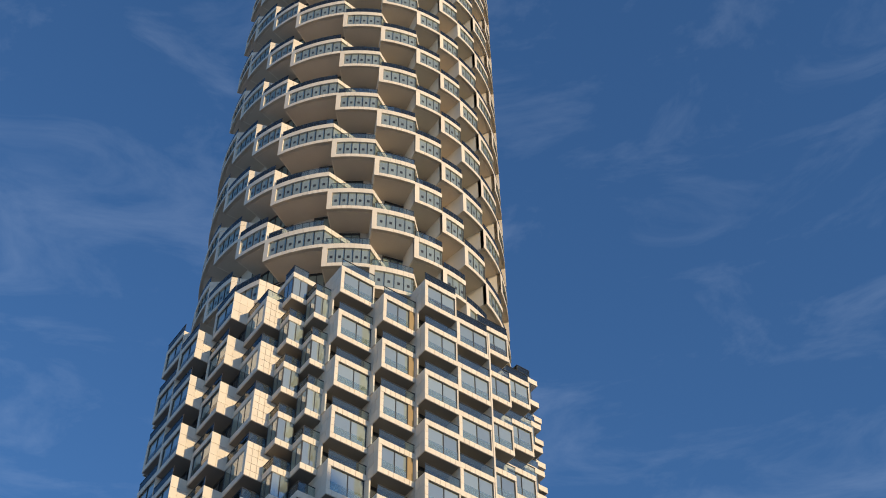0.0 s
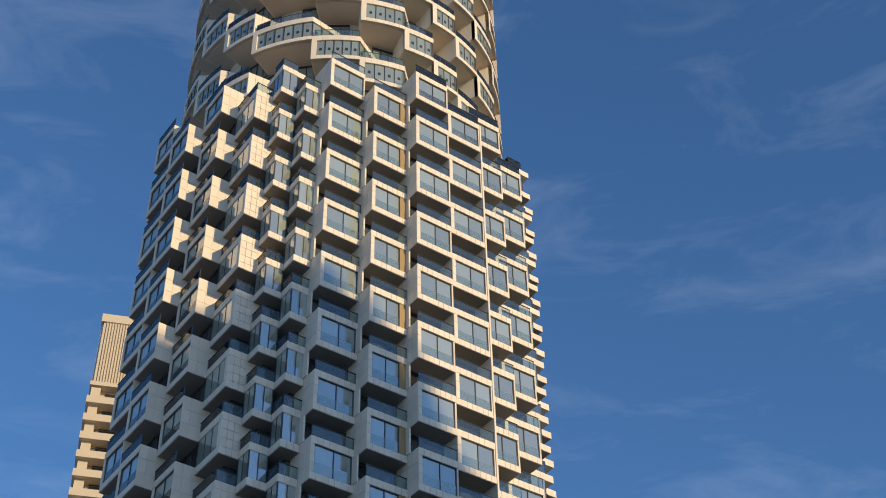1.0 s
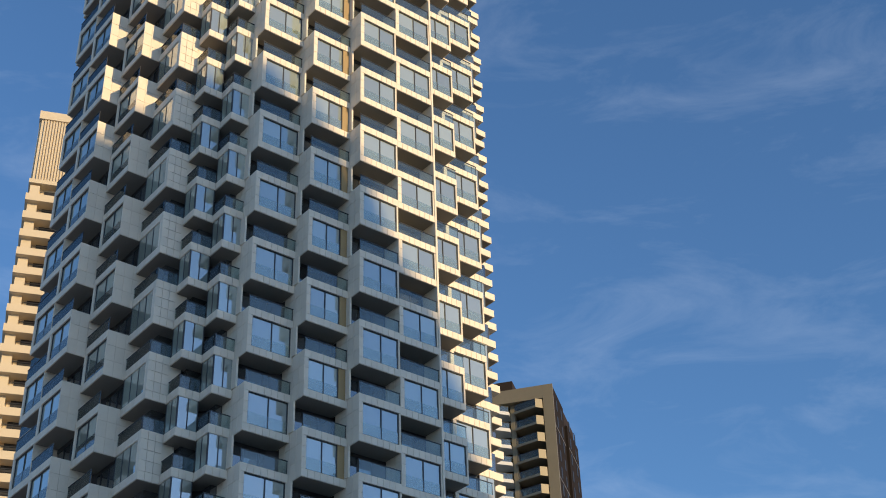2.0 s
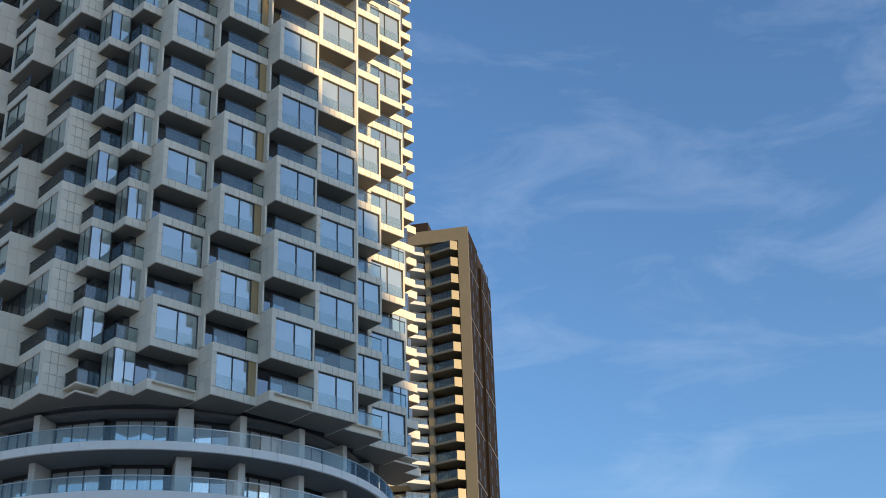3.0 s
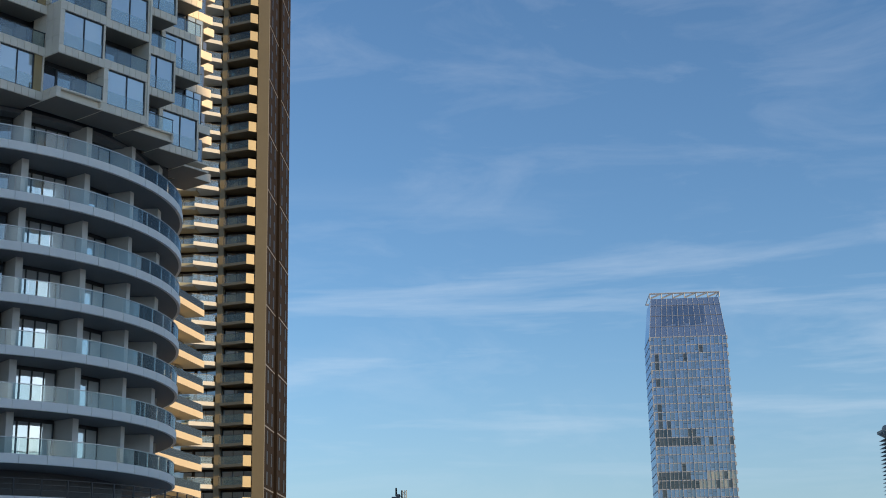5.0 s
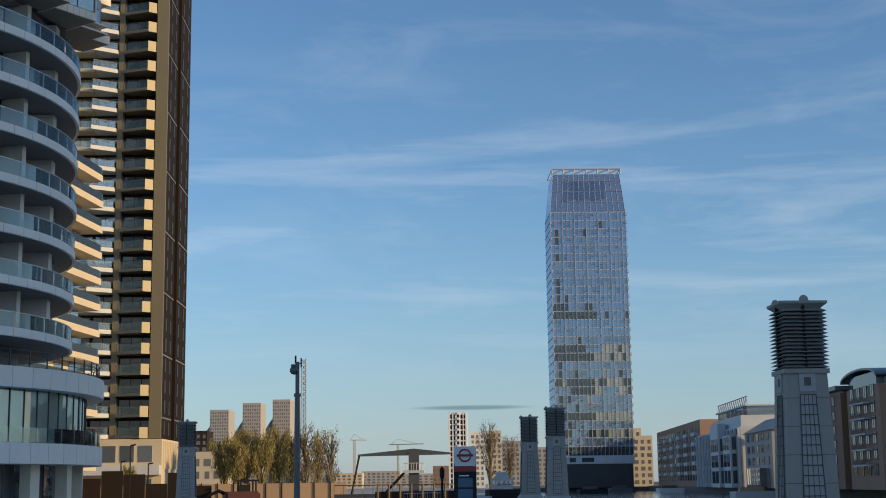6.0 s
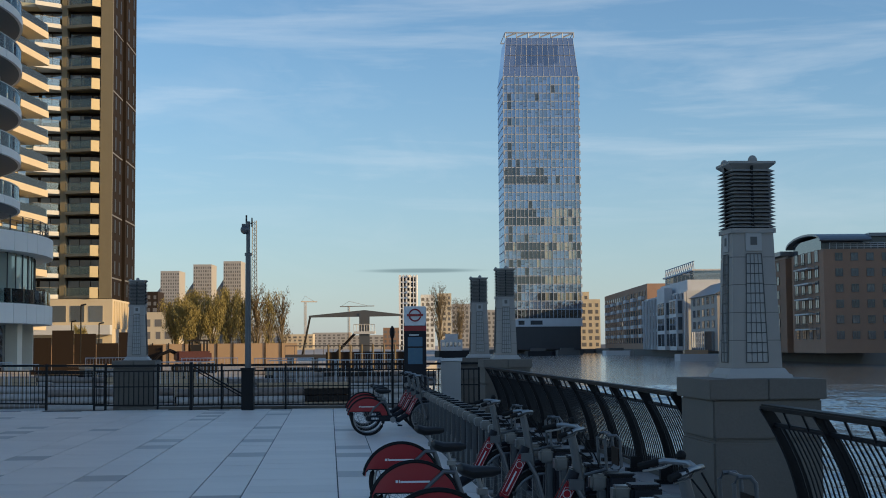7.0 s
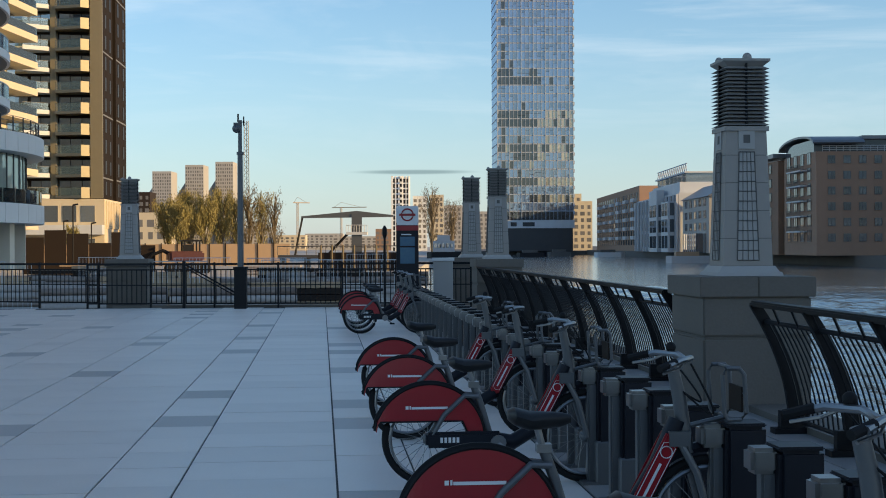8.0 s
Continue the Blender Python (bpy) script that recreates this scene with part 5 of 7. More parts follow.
M_SCREEN = material("map_panel", (0.02, 0.09, 0.20), 0.25, grain=0.4, grain_size=12, stain=0.5, stain_size=4, dark=(0.05, 0.16, 0.20))
M_HOARD = material("plywood_hoarding", (0.58, 0.40, 0.25), 0.7, grain=0.2, stain=0.3, per_piece=0.2)
M_LEAF = material("olive_leaf", (0.36, 0.30, 0.10), 0.7, grain=0.3, stain=0.4, per_piece=0.4)
M_BARK = material("bark", (0.20, 0.16, 0.10), 0.9, grain=0.4)


def pillar_kit():
    """A tapering enamelled vent pillar: ladder inset on each face, louvred head, cap."""
    zs, zt, zh = 0.10, 1.52, 2.20
    hb_, ht = 0.308, 0.250
    kit = []
    b = bmesh.new()
    for a, c, z0, z1 in ((0.41, 0.395, 0.0, 0.04), (0.375, 0.33, 0.04, 0.10)):
        lo = [b.verts.new((x * a, y * a, z0)) for x, y in ((-1, -1), (1, -1), (1, 1), (-1, 1))]
        hi = [b.verts.new((x * c, y * c, z1)) for x, y in ((-1, -1), (1, -1), (1, 1), (-1, 1))]
        b.faces.new(lo[::-1])
        b.faces.new(hi)
        for i in range(4):
            b.faces.new((lo[i], lo[(i + 1) % 4], hi[(i + 1) % 4], hi[i]))
    kit.append(("plinth", mesh_of("plinth", b, M_INSET), ""))
    b = bmesh.new()
    n = 5
    for i in range(n):
        f0, f1 = i / n, (i + 1) / n
        z0, z1 = zs + (zt - zs) * f0 + 0.003, zs + (zt - zs) * f1 - 0.003
        a, c = hb_ + (ht - hb_) * f0, hb_ + (ht - hb_) * f1
        lo = [b.verts.new((x * a, y * a, z0)) for x, y in ((-1, -1), (1, -1), (1, 1), (-1, 1))]
        hi = [b.verts.new((x * c, y * c, z1)) for x, y in ((-1, -1), (1, -1), (1, 1), (-1, 1))]
        b.faces.new(lo[::-1])
        b.faces.new(hi)
        for j in range(4):
            b.faces.new((lo[j], lo[(j + 1) % 4], hi[(j + 1) % 4], hi[j]))
    kit.append(("shaft", mesh_of("shaft", b, M_PILLAR), ""))
    b = bmesh.new()
    lo = hb_ - 0.01
    vs0 = [b.verts.new((x * lo, y * lo, zs)) for x, y in ((-1, -1), (1, -1), (1, 1), (-1, 1))]
    vs1 = [b.verts.new((x * (ht - 0.01), y * (ht - 0.01), zt + 0.01)) for x, y in ((-1, -1), (1, -1), (1, 1), (-1, 1))]
    for j in range(4):
        b.faces.new((vs0[j], vs0[(j + 1) % 4], vs1[(j + 1) % 4], vs1[j]))
    kit.append(("joint_core", mesh_of("joint_core", b, M_QUAY), ""))
    # ladder panel on four faces
    bb, bd, bsq = bmesh.new(), bmesh.new(), bmesh.new()
    slope = atan2(hb_ - ht, zt - zs)
    for s in range(4):
        m = turned(90 * s) @ Matrix.Translation((0, -hb_, zs)) @ Matrix.Rotation(-slope, 4, "X")
        H = 1.17
        w0, w1 = 0.135, 0.095
        quad = [m @ Vector(p) for p in ((-w0, -0.004, 0.06), (w0, -0.004, 0.06), (w1, -0.004, H), (-w1, -0.004, H))]
        bd.faces.new([bd.verts.new(p) for p in quad])
        for x in (-1, -0.5, 0, 0.5, 1):
            tube(bb, [m @ Vector((x * w0, -0.012, 0.06)), m @ Vector((x * w1, -0.012, H))], 0.004 if abs(x) < 1 else 0.006, 4)
        for k in range(12):
            f = k / 11
            ww = w0 + (w1 - w0) * f
            tube(bb, [m @ Vector((-ww, -0.016, 0.06 + (H - 0.06) * f)), m @ Vector((ww, -0.016, 0.06 + (H - 0.06) * f))], 0.005, 4)
        cuboid(bsq, -0.10, 0.10, -0.016, 0.0, H + 0.03, H + 0.23, m)
        quad = [m @ Vector(p) for p in ((-0.042, -0.019, H + 0.09), (0.042, -0.019, H + 0.09), (0.042, -0.019, H + 0.175), (-0.042, -0.019, H + 0.175))]
        bb.faces.new([bb.verts.new(p) for p in quad])
    kit.append(("ladder_backing", mesh_of("ladder_backing", bd, M_INSET), ""))
    kit.append(("ladder_grille", mesh_of("ladder_grille", bb, M_QUAY), "dark ladder grille"))
    kit.append(("square_plate", mesh_of("square_plate", bsq, M_INSET), ""))
    b = bmesh.new()
    cuboid(b, -0.215, 0.215, -0.215, 0.215, zt, zh - 0.03)
    for s in range(4):
        cuboid(b, -0.012, 0.012, -0.27, -0.21, zt + 0.02, zh - 0.02, turned(90 * s))
    kit.append(("louvre_core", mesh_of("louvre_core", b, M_BLACK), ""))
    sl = bmesh.new()
    lo = [sl.verts.new((x * 0.285, y * 0.285, 0)) for x, y in ((-1, -1), (1, -1), (1, 1), (-1, 1))]
    hi = [sl.verts.new((x * 0.215, y * 0.215, 0.032)) for x, y in ((-1, -1), (1, -1), (1, 1), (-1, 1))]
    sl.faces.new(lo[::-1])
    sl.faces.new(hi)
    for j in range(4):
        sl.faces.new((lo[j], lo[(j + 1) % 4], hi[(j + 1) % 4], hi[j]))
    sl = mesh_of("louvre_slat", sl, M_LOUVRE)
    b = bmesh.new()
    cuboid(b, -0.278, 0.278, -0.278, 0.278, zt - 0.035, zt + 0.012)
    kit.append(("collar", mesh_of("collar", b, M_PILLAR), ""))
    b = bmesh.new()
    lo = [b.verts.new((x * 0.22, y * 0.22, zh - 0.05)) for x, y in ((-1, -1), (1, -1), (1, 1), (-1, 1))]
    hi = [b.verts.new((x * 0.292, y * 0.292, zh)) for x, y in ((-1, -1), (1, -1), (1, 1), (-1, 1))]
    up = [b.verts.new((x * 0.292, y * 0.292, zh + 0.025)) for x, y in ((-1, -1), (1, -1), (1, 1), (-1, 1))]
    b.faces.new(lo[::-1])
    b.faces.new(up)
    for j in range(4):
        b.faces.new((lo[j], lo[(j + 1) % 4], hi[(j + 1) % 4], hi[j]))
        b.faces.new((hi[j], hi[(j + 1) % 4], up[(j + 1) % 4], up[j]))
    kit.append(("cap", mesh_of("cap", b, M_LOUVRE), ""))
    b = bmesh.new()
    bmesh.ops.create_uvsphere(b, u_segments=12, v_segments=8, radius=0.06, matrix=Matrix.Translation((0.02, -0.23, zh + 0.03)))
    bmesh.ops.create_uvsphere(b, u_segments=12, v_segments=8, radius=0.05, matrix=Matrix.Translation((-0.25, 0.05, zh + 0.02)))
    kit.append(("cap_lamp", mesh_of("cap_lamp", b, M_PILLAR, True), ""))
    return kit, sl, zt, zh


def pier_kit():
    b = bmesh.new()
    cuboid(b, -0.55, 0.55, -0.62, 0.62, -0.05, 0.72)
    bmesh.ops.bevel(b, geom=b.edges[:], offset=0.02, segments=2, affect="EDGES")
    body = mesh_of("pier_body", b, M_PIER)
    b = bmesh.new()
    cuboid(b, -0.535, 0.535, -0.605, 0.605, 0.72, 0.74)
    cuboid(b, -0.55, 0.55, -0.62, 0.62, 0.74, 1.13)
    bmesh.ops.bevel(b, geom=b.edges[:], offset=0.015, segments=2, affect="EDGES")
    mid = mesh_of("pier_course", b, M_PIER)
    b = bmesh.new()
    cuboid(b, -0.59, 0.0, -0.66, 0.66, 1.13, 1.33)
    cuboid(b, 0.004, 0.59, -0.66, 0.66, 1.13, 1.33)
    bmesh.ops.bevel(b, geom=b.edges[:], offset=0.008, segments=2, affect="EDGES")
    cap = mesh_of("pier_coping", b, M_PIER)
    return body, mid, cap


NARROW = Matrix.Diagonal((0.84, 0.84, 1, 1))
PILLAR, SLAT, Z_HEAD, Z_CAP = pillar_kit()
PIER = pier_kit()
for r, u, lab in ((4.32, 14.1, "grey granite pier beside the dock railing"), (4.30, 34.0, "grey granite pier at the promenade corner"), (4.15, 38.6, "grey granite pier beyond the railing"), (-5.34, 39.3, "grey granite pier in the end railing")):
    m = QUAY @ Matrix.Translation((r, u, 0))
    p = thing("stone_pier", m, lab, "pier", group="promenade piers")
    for nm, me in zip(("pier_body", "pier_course", "pier_coping"), PIER):
        place(me, nm, p, Matrix.Identity(4))
    pl = thing("vent_pillar", m @ Matrix.Translation((0.02, 0, 1.332)), "tapering grey enamelled pillar with louvred head on a stone pier", "pillar", group="promenade pillars")
    for nm, me, lb in PILLAR:
        place(me, nm, pl, NARROW, lb)
    for k in range(16):
        place(SLAT, "louvre_slat", pl, NARROW @ Matrix.Translation((0, 0, Z_HEAD + 0.025 + k * 0.0385)))

# --- dock railing with bowed bars
R_RAIL = 3.78


def bow(z):
    return 0.36 * (1 - (z / 1.1) ** 2)


def dock_rail(u0, u1, spacing=1.6):
    L = u1 - u0
    th_ = thing("dock_railing", QUAY @ Matrix.Translation((R_RAIL, u0, 0)), "black steel dock railing with bowed bars", "railing", group="dock railings")
    b = bmesh.new()
    cuboid(b, -0.06, 0.07, 0, L, 1.11, 1.16)
    bmesh.ops.bevel(b, geom=b.edges[:], offset=0.015, segments=2, affect="EDGES")
    part("handrail", b, M_BLACK, th_)
    b = bmesh.new()
    tube(b, [(bow(0.98), 0, 0.98), (bow(0.98), L, 0.98)], 0.022, 6)
    part("upper_bar", b, M_BLACK, th_)
    b = bmesh.new()
    tube(b, [(bow(0.12), 0, 0.12), (bow(0.12), L, 0.12)], 0.022, 6)
    part("lower_bar", b, M_BLACK, th_)
    zs = [0.12 + 0.86 * i / 6 for i in range(7)]
    b = bmesh.new()
    tube(b, [(bow(z), 0, z) for z in zs], 0.0085, 4)
    bar = mesh_of("bar", b, M_BLACK)
    b = bmesh.new()
    for i in range(10):
        za, zb_ = 1.12 * i / 10, 1.12 * (i + 1) / 10
        vs = []
        for z in (za, zb_):
            w = 0.075 - 0.02 * z
            for dx in (-w, w):
                for dy in (-0.022, 0.022):
                    vs.append(b.verts.new((bow(z) + dx, dy, z)))
        for f in ((0, 1, 5, 4), (2, 6, 7, 3), (0, 4, 6, 2), (1, 3, 7, 5)):
            b.faces.new([vs[j] for j in f])
    bmesh.ops.remove_doubles(b, verts=b.verts[:], dist=0.0005)
    post = mesh_of("post", b, M_BLACK)
    b = bmesh.new()
    cuboid(b, bow(0) - 0.22, bow(0) + 0.14, -0.07, 0.07, 0.0, 0.05)
    cuboid(b, bow(0) - 0.16, bow(0) + 0.10, -0.04, 0.04, 0.05, 0.20)
    foot = mesh_of("foot", b, M_BLACK)
    b = bmesh.new()
    tube(b, [(bow(1.0), 0, 0.98), (0.0, 0, 1.12)], 0.012, 4)
    tie = mesh_of("tie", b, M_BLACK)
    n = max(2, round(L / spacing))
    for i in range(n + 1):
        po = place(post, "post", th_, Matrix.Translation((0, 0.03 + (L - 0.06) * i / n, 0)))
        place(foot, "foot", po, Matrix.Identity(4))
    m = int(L / 0.115)
    for i in range(1, m):
        y = L * i / m
        place(bar, "bar", th_, Matrix.Translation((0, y, 0)))
        if i % 4 == 0:
            place(tie, "tie", th_, Matrix.Translation((0, y, 0)))
    return th_


dock_rail(-1.5, 11.85, 1.37)
dock_rail(14.95, 33.2)

# --- end railing with straight bars


def end_rail(p0, p1, label, h=1.24):
    a, b_ = Vector((*p0, 0)), Vector((*p1, 0))
    d = b_ - a
    L = d.length
    m = Matrix.Translation(a) @ Matrix.Rotation(atan2(d.y, d.x), 4, "Z")
    f = thing("end_railing", m, label, "railing", group="end railings")
    for nm, z, t in (("top_rail", h - 0.05, 0.03), ("second_rail", h - 0.20, 0.018), ("middle_rail", 0.62, 0.014), ("bottom_rail", 0.12, 0.02)):
        b = bmesh.new()
        cuboid(b, 0, L, -t, t, z - t, z + t)
        part(nm, b, M_BLACK, f)
    b = bmesh.new()
    tube(b, [(0, 0, 0.12), (0, 0, h - 0.2)], 0.014, 4)
    bar = mesh_of("bar", b, M_BLACK)
    b = bmesh.new()
    cuboid(b, -0.024, 0.024, -0.03, 0.03, -0.06, h)
    post = mesh_of("post", b, M_BLACK)
    n = int(L / 0.135)
    for i in range(1, n):
        place(bar, "bar", f, Matrix.Translation((L * i / n, 0, 0)))
    k = max(1, round(L / 1.9))
    for i in range(k + 1):
        place(post, "post", f, Matrix.Translation((L * i / k, 0.02, 0)))
    return f


end_rail((-9.7, 37.8), (0.75, 37.45), "black steel railing across the end of the promenade")
end_rail((-20.5, 42.2), (-9.6, 38.6), "black steel railing leading off along the quay")
g = thing("gate", Matrix.Translation((-7.0, 37.55, 0)), "black steel gate with a diagonal brace", "gate")
b = bmesh.new()
tube(b, [(0, -0.06, 1.2), (1.5, -0.06, 0.35)], 0.022, 6)
tube(b, [(0, -0.10, 1.12), (1.5, -0.10, 0.27)], 0.016, 6)
part("brace", b, M_BLACK, g)
b = bmesh.new()
cuboid(b, -0.04, 0.04, -0.12, -0.04, 0.0, 1.28)
part("gate_post", b, M_BLACK, g)
b = bmesh.new()
cuboid(b, -9.0, 2.9, 37.78, 38.05, -0.06, 0.07)
solid("kerb", b, M_PIER, "low dark stone kerb under the railing", "kerb", kind="structure")
b = bmesh.new()
cuboid(b, -0.25, 0.25, -16, 33.5, -0.06, 0.06)
solid("kerb", b, M_PIER, "low stone kerb under the dock railing", "kerb", m=QUAY @ Matrix.Translation((4.45, 0, 0)), kind="structure")

# --- camera mast
mast = thing("camera_mast", Matrix.Translation((-5.43, 37.2, 0)), "grey steel camera mast with a black base box", "mast")
b = bmesh.new()
cuboid(b, -0.16, 0.16, -0.15, 0.15, 0, 1.08)
cuboid(b, -0.18, 0.18, -0.17, 0.17, 1.04, 1.12)
bmesh.ops.bevel(b, geom=b.edges[:], offset=0.01, segments=1, affect="EDGES")
part("base_box", b, M_BLACK, mast)
b = bmesh.new()
tube(b, [(0, 0, 1.1), (0, 0, 4.15)], [0.085, 0.07], 14)
part("lower_pole", b, M_GALV, mast, smooth=True)
b = bmesh.new()
tube(b, [(0, 0, 4.15), (0, 0, 5.05)], 0.055, 12)
tube(b, [(0, 0, 4.12), (0, 0, 4.2)], 0.095, 12)
part("upper_pole", b, M_GALV, mast, smooth=True)
b = bmesh.new()
bmesh.ops.create_uvsphere(b, u_segments=14, v_segments=10, radius=0.12, matrix=Matrix.Translation((-0.08, -0.06, 4.82)))
cuboid(b, -0.16, 0.02, -0.10, 0.02, 4.86, 4.98)
part("camera_dome", b, M_GALV, mast, smooth=True)
b = bmesh.new()
tube(b, [(-0.05, 0, 5.0), (-0.05, 0, 5.22)], 0.025, 6)
tube(b, [(0.10, 0, 4.9), (0.10, 0, 5.15)], 0.02, 6)
tube(b, [(-0.05, 0, 5.0), (0.12, 0, 5.0)], 0.015, 6)
part("aerial", b, M_BLACK, mast)

# --- docking-station totem
tot = thing("hire_totem", Matrix.Translation((-0.93, 36.2, 0)) @ turned(3), "tall black cycle-hire totem with a ring sign and map", "sign")
b = bmesh.new()
cuboid(b, -0.29, 0.29, -0.09, 0.09, 0.0, 2.28)
bmesh.ops.bevel(b, geom=b.edges[:], offset=0.015, segments=2, affect="EDGES")
part("body", b, M_NAVY, tot)
b = bmesh.new()
cuboid(b, -0.29, 0.29, -0.095, 0.095, 2.18, 2.70)
bmesh.ops.bevel(b, geom=b.edges[:], offset=0.02, segments=2, affect="EDGES")
head = part("head", b, M_PRINT, tot, "white head panel")
b = bmesh.new()
cuboid(b, -0.292, 0.292, -0.099, 0.099, 2.06, 2.19)
part("red_band", b, M_RED, tot)
b = bmesh.new()
tube(b, [(0.15 * cos(2 * pi * i / 28), -0.097, 2.47 + 0.15 * sin(2 * pi * i / 28)) for i in range(28)], 0.022, 6, True)
part("ring", b, M_RED, head, "red ring")
b = bmesh.new()
cuboid(b, -0.21, 0.21, -0.118, -0.09, 2.44, 2.50)
part("bar", b, M_RED, head, "red bar across the ring")
b = bmesh.new()
cuboid(b, -0.19, 0.19, -0.10, -0.085, 1.20, 1.90)
part("map", b, M_SCREEN, tot, "blue area map panel")
b = bmesh.new()
cuboid(b, -0.19, 0.19, -0.104, -0.088, 1.62, 1.66)
part("map_divider", b, M_NAVY, tot)
b = bmesh.new()
cuboid(b, -0.16, 0.10, -0.104, -0.088, 1.94, 1.97)
part("map_heading", b, M_PRINT, tot, "pale printed strip")

cab = thing("service_cabinet", Matrix.Translation((-0.02, 36.9, 0)), "pale grey metal service cabinet beside the totem", "cabinet")
b = bmesh.new()
cuboid(b, -0.24, 0.28, -0.2, 0.2, 0, 1.26)
bmesh.ops.bevel(b, geom=b.edges[:], offset=0.012, segments=1, affect="EDGES")
part("body", b, M_INSET, cab)
b = bmesh.new()
cuboid(b, -0.28, 0.32, -0.24, 0.24, 1.26, 1.34)
part("lid", b, M_PRINT, cab)
sp = thing("sign_post", Matrix.Translation((-1.54, 36.6, 0)), "slim black post with a round plate", "post")
b = bmesh.new()
tube(b, [(0, 0, 0), (0, 0, 2.0)], 0.03, 8)
part("post", b, M_BLACK, sp)
b = bmesh.new()
tube(b, [(0, 0, 1.86), (0, 0, 1.95), (0, 0, 2.12), (0, 0, 2.2)], [0.03, 0.065, 0.065, 0.02], 10)
part("plate", b, M_BLACK, sp)

# ---------------------------------------------------------------- hire bicycles and docks


def wheel_kit():
    R = 0.325
    b = bmesh.new()
    for ring_r, tr in ((R - 0.022, 0.024),):
        tube(b, [(ring_r * cos(2 * pi * i / 40), 0, ring_r * sin(2 * pi * i / 40)) for i in range(40)], tr, 8, True)
    tyre = mesh_of("tyre", b, M_RUBBER, True)
    b = bmesh.new()
    for y in (-0.011, 0.011):
        tube(b, [((R - 0.058) * cos(2 * pi * i / 40), y, (R - 0.058) * sin(2 * pi * i / 40)) for i in range(40)], 0.012, 6, True)
    rim = mesh_of("rim", b, M_SILVER, True)
    b = bmesh.new()
    for i in range(28):
        a, a2 = 2 * pi * i / 28, 2 * pi * i / 28 + (0.5 if i % 2 else -0.5)
        y = 0.03 if i % 4 < 2 else -0.03
        tube(b, [(0.03 * cos(a2), y, 0.03 * sin(a2)), ((R - 0.06) * cos(a), 0, (R - 0.06) * sin(a))], 0.0022, 3)
    spokes = mesh_of("spokes", b, M_SILVER)
    b = bmesh.new()
    tube(b, [(0, -0.065, 0), (0, -0.03, 0), (0, 0.03, 0), (0, 0.065, 0)], [0.018, 0.045, 0.045, 0.018], 12)
    hub = mesh_of("hub", b, M_BIKEGREY, True)
    return tyre, rim, spokes, hub


TYRE, RIM, SPOKES, HUB = wheel_kit()
WB, WR = 1.10, 0.325


